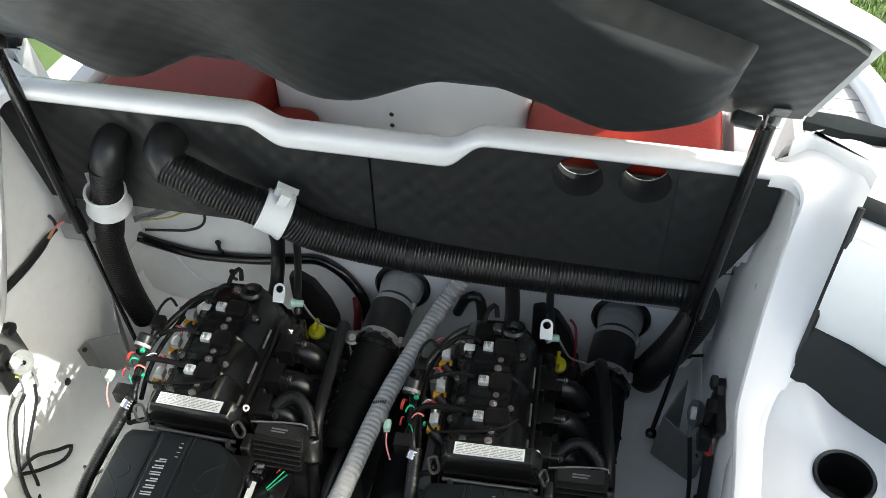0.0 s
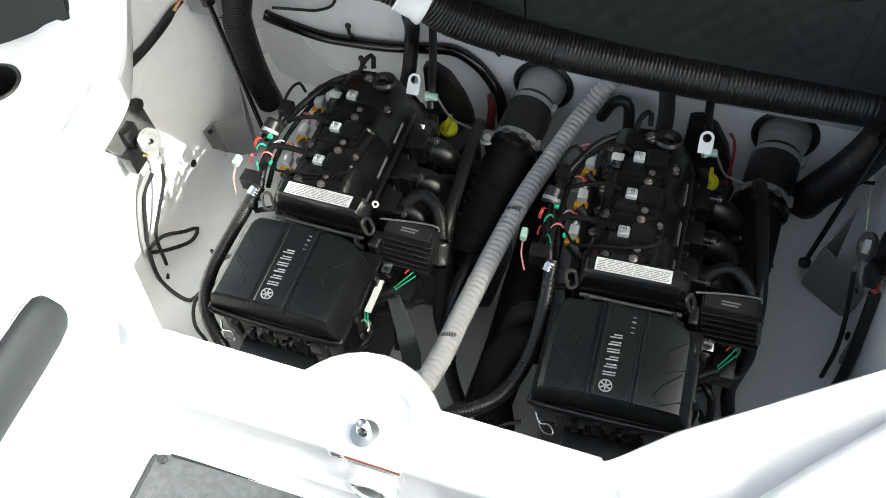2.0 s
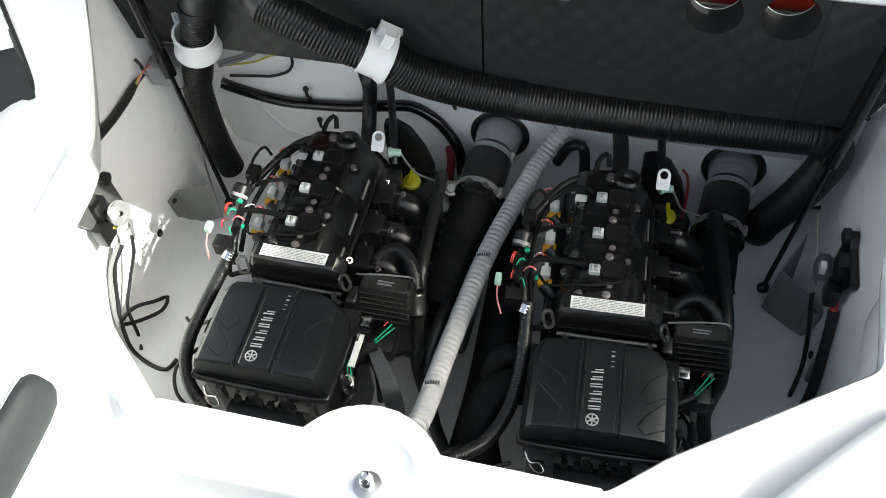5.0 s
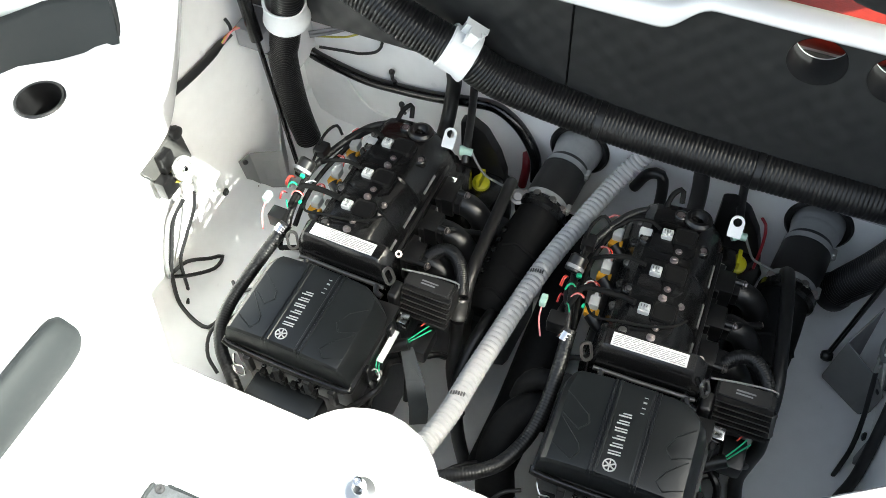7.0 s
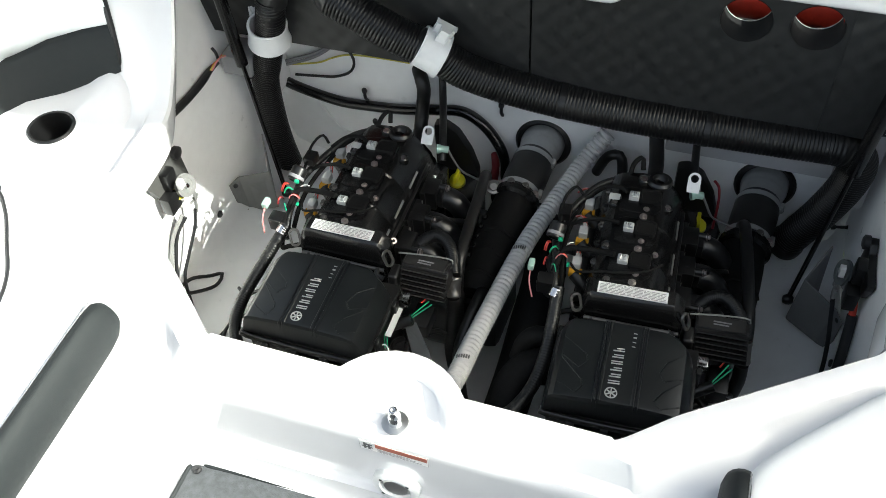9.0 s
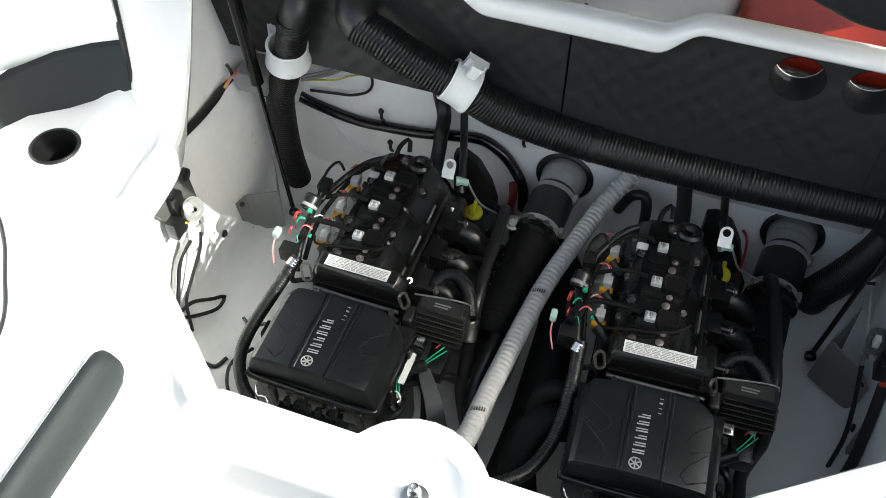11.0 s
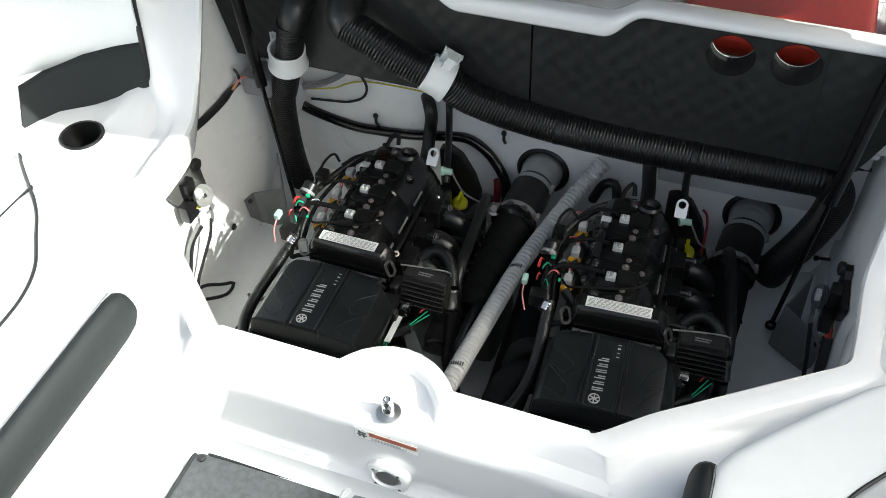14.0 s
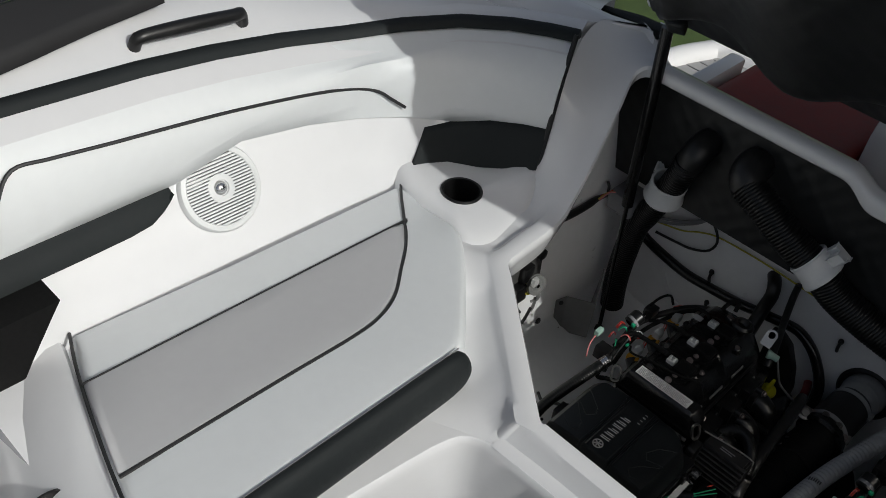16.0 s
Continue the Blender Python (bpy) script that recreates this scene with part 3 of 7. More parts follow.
def hull_side(s):
    bm = B()
    side_loft(bm, range(14), lambda i: [(-0.03, 0.20), (0.0, 0.255), (0.03, 0.33), (0.075, 0.41), (0.11, 0.46), (0.16, 0.5)])
    solo("side_lining", mirror(bm, s), GEL, "white moulded lining below the side backrest", "hull side", "structure", sharp=60)
    bm = B()
    side_loft(bm, range(14), lambda i: [(0.10, top_z(i) - 0.03), (0.165, top_z(i) - 0.004), (0.20, top_z(i) + 0.006), (0.26, top_z(i) + 0.03 - 0.05 * corner(i)), (0.36, top_z(i) + 0.036 - 0.06 * corner(i)), (0.46, top_z(i) + 0.010 - 0.06 * corner(i)), (0.50, top_z(i) - 0.06), (0.51, top_z(i) - 0.16), (0.40, -0.3)])
    solo("gunwale", mirror(bm, s), GEL, "white gelcoat gunwale along the hull side", "gunwale", "structure", sharp=60)

    rest = thing("coaming_pad", (s * 1.1, 0.3, 0.42), "white vinyl side backrest with dark piping and charcoal lower band", "backrest", "cockpit backrests")
    bm = B()
    side_loft(bm, range(1, 14), pad_section, wrap=True, ends=True)
    part("cushion", mirror(bm, s), VINYL, rest, "white vinyl cushion", sharp=70)
    bm = B()
    side_loft(bm, range(1, 14), lambda i: [(0.145 - 0.02 * corner(i), top_z(i) - 0.011), (0.15 - 0.02 * corner(i), top_z(i) + 0.003), (0.172 - 0.02 * corner(i), top_z(i) + 0.008), (0.185 - 0.02 * corner(i), top_z(i) - 0.003), (0.175, top_z(i) - 0.02)], wrap=True, ends=True)
    part("top_trim", mirror(bm, s), VINYL_DARK, rest, "charcoal vinyl trim along the top", sharp=70)
    # charcoal lower bands: one along the seat, one round the aft corner
    bm = B()
    rows = []
    for y, lo in ((-1.0, 0.372), (-0.4, 0.372), (-0.1, 0.374), (0.1, 0.376), (0.18, 0.378), (0.225, 0.384), (0.255, 0.398), (0.272, 0.416), (0.280, 0.428)):
        e = max(0.15, min(1.0, (0.434 - lo) / 0.05))
        rows.append([side_y(y, d, z) for d, z in ((0.052, lo), (0.066 - 0.024 * e, lo + 0.006 * e), (0.066 - 0.010 * e, 0.432), (0.10, 0.436), (0.10, lo))])
    grid(bm, rows, wrap=True, ends=True)
    part("lower_band", mirror(bm, s), VINYL_DARK, rest, "charcoal vinyl lower band", sharp=70)
    bm = B()
    rows = []
    for il, ih, lo, hi in ((9.02, 9.40, 0.300, 0.376), (9.4, 9.70, 0.291, 0.380), (10, 10.1, 0.290, 0.386), (10.6, 10.6, 0.297, 0.396), (11, 11, 0.304, 0.405), (12, 12, 0.322, 0.420), (13, 13, 0.342, 0.430)):
        row = []
        for d, z in ((0.014, lo), (0.006, lo + 0.006), (0.022, (lo + hi) / 2), (0.040, hi - 0.004), (0.046, hi), (0.10, hi), (0.10, lo)):
            i = il + (ih - il) * (z - lo) / (hi - lo)
            k, f = int(i), i - int(i)
            p = side_point(k, d, z)
            row.append(p.lerp(side_point(k + 1, d, z), f) if f else p)
        rows.append(row)
    grid(bm, rows, wrap=True, ends=True)
    part("lower_band", mirror(bm, s), VINYL_DARK, rest, "charcoal vinyl lower band", sharp=70)
    bm = B()
    line = [side_y(y, d, z) for y, d, z in ((-0.035, 0.058, 0.50), (-0.018, 0.062, 0.555), (0.018, 0.076, 0.588), (0.08, 0.074, 0.584), (0.18, 0.069, 0.574), (0.41, 0.064, 0.550), (0.60, 0.060, 0.523), (0.70, 0.059, 0.503), (0.745, 0.056, 0.485), (0.77, 0.055, 0.462), (0.80, 0.052, 0.435))]
    tube(bm, line, 0.0035, 8, 0.012)
    part("piping", mirror(bm, s), PIPING, rest, "dark piping")
    bm = B()
    tube(bm, [side_point(13, d, z) for d, z in ((0.02, 0.35), (0.045, 0.43), (0.075, 0.53), (0.12, 0.625))], 0.006, 8, 0.012)
    part("end_piping", mirror(bm, s), PIPING, rest, "dark piping")

    # seat
    zt = lambda x: 0.275 + 0.15 * (abs(x) - 1.0) * -1
    base = [(-0.470, -0.155), (-0.470, 0.33), (-0.52, 0.38), (-0.80, 0.72), (-0.93, 0.82), (-1.04, 0.84), (-1.04, -0.155)]
    bm = B()
    rows = []
    for z, grow in ((0.0, 0.0), (0.12, 0.0), (0.235, 0.0), (0.245, -0.01)):
        rows.append([(x + grow if abs(x) < 0.6 and grow < 0.03 or abs(x) < 0.6 else x, y, z) for x, y in base])
    grid(bm, rows, wrap=True, ends=True)
    solo("seat_base", mirror(bm, s), GEL, "white moulded seat base on the cockpit floor", "seat base", "structure", sharp=60)
    seat = thing("seat_cushion", (s * 0.75, 0.3, 0.25), "white vinyl bench cushion with grey insert and charcoal front bolster", "cushion", "cockpit seats")
    # cushion outline, inset copies make its rounded border
    cen = Vector((-0.74, 0.28))
    full = [(-0.488, -0.13), (-0.488, 0.2), (-0.488, 0.43), (-0.494, 0.468), (-0.512, 0.500), (-0.56, 0.556), (-0.61, 0.610), (-0.66, 0.662), (-0.70, 0.700), (-0.735, 0.726), (-0.772, 0.742), (-0.83, 0.752), (-0.89, 0.760), (-0.930, 0.774), (-0.952, 0.780), (-0.968, 0.765), (-0.975, 0.60), (-0.988, 0.33), (-1.012, 0.02), (-0.9, -0.02), (-0.70, -0.08)]
    bm = B()
    rows = []
    for grow, dz in ((1.0, -0.085), (1.006, -0.055), (1.002, -0.030), (0.990, -0.013), (0.968, -0.003), (0.94, 0.001), (0.9, 0.003), (0.6, 0.006), (0.2, 0.006)):
        row = []
        for x, y in full:
            px, py = cen.x + (x - cen.x) * grow, cen.y + (y - cen.y) * (1 - (1 - grow) * 0.6)
            crown = min(1.0, max(0.0, (px + 0.82) / 0.08)) * min(1.0, max(0.0, (py - 0.655) / 0.06))
            row.append((px, py, 0.275 + 0.155 * (1.0 + px) + dz + 0.010 * crown))
        rows.append(row)
    grid(bm, rows, wrap=True, ends=True)
    part("cushion", mirror(bm, s), VINYL, seat, "white vinyl", sharp=70)

    def top(x, y, up=0.004):
        return Vector((x, y, 0.275 + 0.155 * (1.0 + x) + up))

    ins = [(-0.872, -0.03), (-0.860, 0.3), (-0.846, 0.648), (-0.836, 0.664), (-0.78, 0.613), (-0.733, 0.555), (-0.682, 0.49), (-0.656, 0.43), (-0.648, 0.36), (-0.652, 0.2), (-0.657, -0.088)]
    bm = B()
    ctr = Vector((-0.78, 0.3))
    rows = [[top(x + (ctr.x - x) * k, y + (ctr.y - y) * k, u) for x, y in ins] for k, u in ((0.0, 0.002), (0.01, 0.0075), (0.05, 0.009), (0.5, 0.011), (0.9, 0.011))]
    grid(bm, rows, wrap=True, ends=True)
    part("insert", mirror(bm, s), VINYL_GREY, seat, "light grey vinyl insert", sharp=70)
    bm = B()
    tube(bm, [top(x, y, 0.006) for x, y in ins], 0.0035, 8, 0.01)
    part("piping", mirror(bm, s), PIPING, seat, "dark piping")
    bm = B()
    tube(bm, [top(-0.985, 0.80, -0.004), top(-0.93, 0.745, 0.004), top(-0.840, 0.668, 0.006)], 0.0035, 8, 0.01)
    part("piping", mirror(bm, s), PIPING, seat, "dark piping")
    bm = B()
    tube(bm, [top(-1.012, 0.02, 0.0), top(-0.9, -0.022, 0.003), top(-0.70, -0.083, 0.003), top(-0.5, -0.133, 0.003)], 0.0032, 8, 0.01)
    part("piping", mirror(bm, s), PIPING, seat, "dark piping")
    bm = B()
    rows = []
    for y, k in ((-0.13, 1.0), (0.2, 1.0), (0.40, 1.0), (0.44, 0.97), (0.465, 0.86), (0.478, 0.6), (0.482, 0.25)):
        c = Vector((-0.490, y, 0.308))
        rows.append([c + Vector((0.024 * math.cos(a) * (0.6 + 0.4 * k) - 0.006 * (1 - k), 0, 0.053 * math.sin(a) * k)) for a in (2 * math.pi * j / 16 for j in range(16))])
    grid(bm, rows, wrap=True, ends=True)
    part("bolster", mirror(bm, s), VINYL_DARK, seat, "charcoal vinyl front bolster with stitching", sharp=70)
    bm = B()
    tube(bm, [(-0.499, -0.12, 0.3570), (-0.499, 0.42, 0.3570), (-0.499, 0.440, 0.3555)], 0.0013, 6, 0.008, rib=0.006, depth=0.0007)
    part("stitching", mirror(bm, s), GREYCON, seat, "grey stitching")

    # cup ledge in the corner
    c = Vector((-0.838, 0.836))
    plan = [(-1.02, 0.80), (-0.975, 0.785), (-0.93, 0.762), (-0.865, 0.757), (-0.80, 0.752), (-0.755, 0.742), (-0.715, 0.725), (-0.695, 0.745), (-0.690, 0.80), (-0.705, 0.90), (-0.735, 0.96), (-0.74, 1.02), (-0.86, 0.99), (-0.95, 0.95), (-1.02, 0.88)]
    loop = []
    n = 48
    for k in range(n):
        a = 2 * math.pi * k / n
        w = Vector((math.cos(a), math.sin(a)))
        far = 9.0
        for (x0, y0), (x1, y1) in zip(plan, plan[1:] + plan[:1]):
            e, p0 = Vector((x1 - x0, y1 - y0)), Vector((x0, y0)) - c
            det = w.x * -e.y + w.y * e.x
            if abs(det) > 1e-9:
                t = (p0.x * -e.y + p0.y * e.x) / det
                u = (w.x * p0.y - w.y * p0.x) / det
                if t > 0 and 0 <= u <= 1:
                    far = min(far, t)
        loop.append((w, far))
    bm = B()
    rows = []
    for f, dz in (("cup", -0.02), ("cup", 0.0), (0.55, 0.001), (0.78, 0.0), (0.9, -0.004), (1.0, -0.014), (1.10, -0.034), (1.12, -0.10)):
        row = []
        for w, far in loop:
            d = 0.041 if f == "cup" else far * f
            x, y = c.x + w.x * d, c.y + w.y * d
            rise = min(1.0, max(0.0, (y - 0.885) / 0.10)) * min(1.0, max(0.0, (x + 0.90) / 0.13))
            row.append((x, y, 0.309 + dz - 0.020 * min(1.0, max(0.0, (x + 0.79) / 0.10)) + 0.042 * rise * rise * (3 - 2 * rise)))
        rows.append(row)
    grid(bm, rows, wrap=True)
    solo("cup_ledge", mirror(bm, s), GEL, "white moulded corner ledge round a cup holder", "ledge", "structure", sharp=60)
    cup = thing("cup_holder", (s * 0.838, 0.836, 0.22), "black plastic cup holder sunk in the white ledge", "cup holder", "cup holders")
    at = (s * 0.838, 0.836, 0.309)
    bm = B()
    lathe(bm, [(0.0465, 0.0005), (0.0465, 0.003), (0.044, 0.005), (0.040, 0.004), (0.039, 0.0), (0.0385, -0.012)], at, seg=40)
    part("rim", bm, BLACK, cup, "glossy black rim")
    bm = B()
    lathe(bm, [(0.0385, -0.010), (0.037, -0.075), (0.034, -0.080), (1e-5, -0.080)], at, seg=40)
    part("cup", bm, BLACK, cup)


for s in (-1, 1):
    hull_side(s)

# speaker on the side lining
sp = thing("speaker", (-1.085, 0.395, 0.38), "white round marine speaker with slotted grille and chrome centre", "speaker")
AX = Vector((0.80, -0.02, 0.52)).normalized()
SP = Vector((-1.068, 0.381, 0.392))
bm = B()
lathe(bm, [(0.086, -0.02), (0.087, 0.004), (0.083, 0.010), (0.074, 0.011), (0.072, 0.009), (0.072, -0.004), (1e-5, -0.004)], SP, AX, 48)
part("frame", bm, WHITE, sp, "white plastic frame")
fx = Vector((0, 1, 0)).cross(AX).normalized()
fy = AX.cross(fx).normalized()
for k in range(-11, 12):
    half = math.sqrt(max(0.0, 0.0725 ** 2 - (k * 0.0062) ** 2))
    if half < 0.012:
        continue
    mm = Matrix.Translation(SP + AX * 0.006 + fx * (k * 0.0062)) @ Matrix((fy, fx, AX)).transposed().to_4x4()
    spans = ((-half, half),) if abs(k) > 3 else ((-half, -math.sqrt(max(0, 0.026 ** 2 - (k * 0.0062) ** 2))), (math.sqrt(max(0, 0.026 ** 2 - (k * 0.0062) ** 2)), half))
    for a, b in spans:
        bm = B()
        box(bm, (a, -0.0018, -0.002), (b, 0.0018, 0.003), m=mm)
        part("slat", bm, WHITE, sp)
bm = B()
lathe(bm, [(0.028, 0.0), (0.028, 0.009), (0.016, 0.010), (0.0155, 0.004), (1e-5, 0.004)], SP, AX, 32)
part("hub", bm, WHITE, sp)
bm = B()
lathe(bm, [(0.0145, 0.004), (0.012, 0.009), (0.006, 0.013), (1e-5, 0.014)], SP, AX, 24)
part("dome", bm, CHROME, sp, "chrome tweeter dome")
bm = B()
lathe(bm, [(0.071, -0.0035), (1e-5, -0.0035)], SP, AX, 32)
part("backing", bm, GREYCON, sp)

# grab handle and dark screen on the gunwale
for s in (-1,):
    bm = B()
    tube(bm, [(-1.222, 0.322, 0.640), (-1.218, 0.326, 0.656), (-1.213, 0.342, 0.664), (-1.208, 0.44, 0.660), (-1.212, 0.53, 0.649), (-1.218, 0.550, 0.645), (-1.222, 0.557, 0.620)], 0.0125, 14, 0.008, shape=lambda u: 0.95 + 0.16 * math.sin(u * 3.14))
    solo("grab_handle", bm, RUBBER, "black moulded grab handle on the white gunwale", "handle")
    screen = thing("windscreen", (-1.26, -0.2, 0.68), "black-framed tinted windscreen end on the gunwale", "windscreen")
    base = [(-1.10, -2.0), (-1.14, -1.0), (-1.185, -0.2), (-1.21, 0.03), (-1.222, 0.087), (-1.235, 0.151), (-1.247, 0.202), (-1.262, 0.27), (-1.274, 0.34), (-1.290, 0.43)]
    bm = B()
    grid(bm, [[(x + 0.004, y, 0.672), (x, y, 0.692), (x - 0.012, y, 0.703), (x - 0.075 + 0.05 * max(0, y), y, 0.752 - 0.06 * max(0, y)), (x - 0.085, y, 0.745 - 0.06 * max(0, y)), (x - 0.05, y, 0.66)] for x, y in base], wrap=True, ends=True)
    part("frame", bm, PIPING, screen, "black plastic frame")
    bm = B()
    grid(bm, [[(x - 0.070, y, 0.745), (x - 0.20, y - 0.05, 0.95), (x - 0.206, y - 0.05, 0.95), (x - 0.078, y, 0.742)] for x, y in base[:7]], wrap=True, ends=True)
    part("pane", bm, GLASS_DARK, screen, "dark tinted pane")
bm = B()
grid(bm, [[(x, y, z) for y, z in ((0.010, 0.380), (-0.010, 0.350), (-0.050, 0.288), (-0.085, 0.230), (-0.14, 0.13), (-0.62, 0.13), (-0.62, 0.38))] for x in (-1.16, -1.005, -0.99)], wrap=True, ends=True)
solo("helm_pedestal", bm, MATT, "dark vinyl end of the next seat", "pedestal")
bm = B()
lathe(bm, [(0.05, 0.0), (0.052, 0.012), (0.045, 0.016), (0.04, 0.006), (1e-5, 0.005)], (-0.690, -0.172, 0.266), seg=32)
solo("deck_plate", bm, BLACK, "black round deck plate in the white step", "deck plate")
bm = B()
edge = [(-1.06, 0.012), (-1.0, 0.004), (-0.90, -0.024), (-0.70, -0.083), (-0.50, -0.134), (-0.46, -0.143)]
grid(bm, [[(x, y, 0.10), (x, y, 0.258 + 0.155 * (1 + x)), (x, y - 0.006, 0.266 + 0.155 * (1 + x)), (x, y - 0.03, 0.266 + 0.150 * (1 + x)), (x, y - 0.10, 0.235 + 0.12 * (1 + x)), (x, y - 0.22, 0.12), (x, y - 0.32, 0.02), (x, -1.2, 0.01)] for x, y in edge])
solo("step_moulding", bm, GEL, "white moulded step beside the seat", "step", "structure")

# ---- engine hatch, standing open on two gas struts ----
LEAN_H = radians(50)


def hatch_at(u, v, w=0.0):
    """A place on the open hatch: u across, v from its rear edge up, w out from its underside toward the sky."""
    return Vector((u, 1.205 - v * math.cos(LEAN_H) + w * math.sin(LEAN_H), 0.70 + v * math.sin(LEAN_H) + w * math.cos(LEAN_H)))


hatch = thing("engine_hatch", hatch_at(0, 0, 0.02), "open white engine hatch lined with charcoal quilted foam", "hatch")
PLAN = [(-0.72, -0.01), (0.72, -0.01), (0.725, 0.31), (0.70, 0.34), (0.415, 0.608), (0.375, 0.622), (-0.375, 0.622), (-0.415, 0.608), (-0.70, 0.34), (-0.725, 0.31)]
bm = B()
# unseen thickness added on top, deep at the rear to shade the aft cushions
def shade_depth(v):
    return min(1.0, max(0.0, (0.62 - v) / 0.55))


grid(bm, [[hatch_at(u * k, 0.32 + (v - 0.32) * k, w if w < 0.04 else 0.03 + (w - 0.03) * (0.02 + 0.98 * shade_depth(v))) for u, v in PLAN] for k, w in ((0.985, 0.0), (1.0, -0.004), (1.008, 0.004), (1.008, 0.024), (0.94, 0.035), (0.93, 0.52), (0.91, 0.60), (0.86, 0.62), (0.5, 0.62))], wrap=True, ends=True)
part("shell", bm, GEL, hatch, "white gelcoat shell", sharp=50)
# unseen block added behind the hatch to throw shade on the console
bm = B()
grid(bm, [[hatch_at(u, v, w) for v, w in ((0.02, 0.10), (-0.26, 0.15), (-0.28, 0.17), (-0.28, 0.58), (-0.26, 0.61), (0.02, 0.61))] for u in (-0.70, -0.68, 0.68, 0.70)], wrap=True, ends=True)
part("backrest", bm, VINYL, hatch, "unseen white block added to shade the aft console")
bm = B()
grid(bm, [[hatch_at(u * k, 0.32 + (v - 0.32) * k, w) for u, v in PLAN] for k, w in ((0.982, -0.003), (0.978, -0.012), (0.95, -0.014), (0.3, -0.014))], wrap=True, ends=True)
part("liner", bm, FOAM_PAD, hatch, "charcoal foam liner")


def swell(u):
    """How far the padding hangs out across the hatch: three swells."""
    return 0.5 + 0.5 * math.cos(2 * math.pi * (u - 0.005) / (0.43 if u > 0 else 0.345))


bm = B()
rows = []
nu, nv = 60, 40
for j in range(nv + 1):
    row = []
    q = j / nv
    for i in range(nu + 1):
        p = -1 + 2 * i / nu
        v = 0.055 + 0.485 * q
        wide = (0.648 if p < 0 else 0.585) - (0.32 * (v - 0.32) / 0.26 if v > 0.32 else 0.0)
        u = wide * p
        edge = min(1.0, (1 - abs(p)) / 0.06)
        low = min(1.0, q / 0.16)
        high = min(1.0, (1 - q) / 0.08)
        full = math.sqrt(max(0.0, edge * (2 - edge))) * math.sqrt(max(0.0, low * (2 - low))) * high
        hang = 0.014 + (0.020 + 0.048 * swell(u)) * (1 - 0.55 * q)
        wob = 0.004 * noise.noise(Vector((u * 9, v * 9, 0.3))) + 0.0022 * noise.noise(Vector((u * 30, v * 30, 1.3)))
        lift = 0.055 * (1 - swell(u)) * max(0.0, 1 - q * 4)
        row.append(hatch_at(u, v + lift, -0.012 - full * (hang + wob)))
    rows.append(row)
grid(bm, rows)
part("padding", bm, FOAM_PAD, hatch, "swelling charcoal quilted foam padding", sharp=80)
for s in (-1, 1):
    bm = B()
    box(bm, (-0.013, -0.020, -0.004), (0.013, 0.020, 0.0), 0.0015, 1, m=Matrix.Translation(hatch_at(s * 0.665, 0.045, -0.016)) @ Matrix.Rotation(-LEAN_H, 4, "X"))
    tube(bm, [hatch_at(s * 0.665, 0.03, -0.018), hatch_at(s * 0.664, 0.02, -0.03)], 0.006, 10)
    part("strut_mount", bm, PLATE, hatch, "grey metal strut mount")
    bm = B()
    box(bm, (-0.022, -0.015, -0.012), (0.018, 0.015, 0.010), 0.007, 3, m=Matrix.Translation(hatch_at(s * 0.622, 0.030, -0.030)) @ Matrix.Rotation(-LEAN_H, 4, "X") @ Matrix.Rotation(radians(12 * s), 4, "Y"))
    for v in bm.verts:
        v.co += 0.004 * noise.noise_vector(v.co * 40)
    part("foam_fold", bm, FOAM_PAD, hatch)

for s in (-1, 1):
    top, foot = Vector((s * 0.660, 1.198, 0.690)), Vector((s * 0.600, 1.194, -0.168))
    st = thing("gas_strut", foot, "black gas strut holding the hatch open", "gas strut", "hatch struts")
    mid = foot.lerp(top, 0.46)
    bm = B()
    tube(bm, [top.lerp(foot, 0.02), mid], 0.0135, 16, 0.05)
    part("cylinder", bm, SATIN, st, "glossy black cylinder")
    bm = B()
    tube(bm, [mid, foot.lerp(top, 0.02)], 0.0052, 10, 0.05)
    part("rod", bm, SATIN, st, "thin black rod")
    for p in (top, foot):
        bm = B()
        lathe(bm, [(1e-5, -0.012), (0.008, -0.010), (0.0115, -0.003), (0.0115, 0.004), (0.008, 0.011), (1e-5, 0.012)], p, (1, 0.1, 0), 16)
        part("ball_socket", bm, BLACK, st)
    bm = B()
    tube(bm, [top.lerp(foot, 0.05) + Vector((-s * 0.004, -0.012, 0.03)), top.lerp(foot, 0.02) + Vector((-s * 0.006, -0.014, 0.06))], 0.0018, 6, 0.01)
    part("clip", bm, CHROME, st, "steel retaining clip")

# ---- aft of the rim: seats, platform and lawn ----
def cushion(name, lo, hi, label):
    bm = B()
    box(bm, lo, hi, min(0.045, (hi[2] - lo[2]) * 0.4), 5)
    for v in bm.verts:
        v.co += 0.004 * noise.noise_vector(v.co * 9)
    return solo(name, bm, RED_VINYL, label, "cushion", group="aft seat cushions", sharp=70)


cushion("aft_cushion", (0.262, 1.382, 0.385), (0.640, 1.86, 0.453), "red vinyl seat cushion behind the transom rim, sunlit")
cushion("aft_cushion", (-0.640, 1.345, 0.20), (-0.276, 1.86, 0.452), "red vinyl seat cushion behind the transom rim, in shade")
cushion("aft_seat_pad", (-0.285, 1.335, 0.26), (-0.168, 1.480, 0.405), "low red vinyl seat pad beside the white panel")
con = thing("aft_console", (0.0, 1.6, 0.0), "white moulded centre console between the red cushions", "console")
bm = B()
outline = [(-0.262, 1.90), (-0.276, 1.60), (-0.279, 1.52), (-0.272, 1.492), (-0.252, 1.4835), (-0.225, 1.482), (0.235, 1.482), (0.252, 1.486), (0.264, 1.500), (0.266, 1.90)]
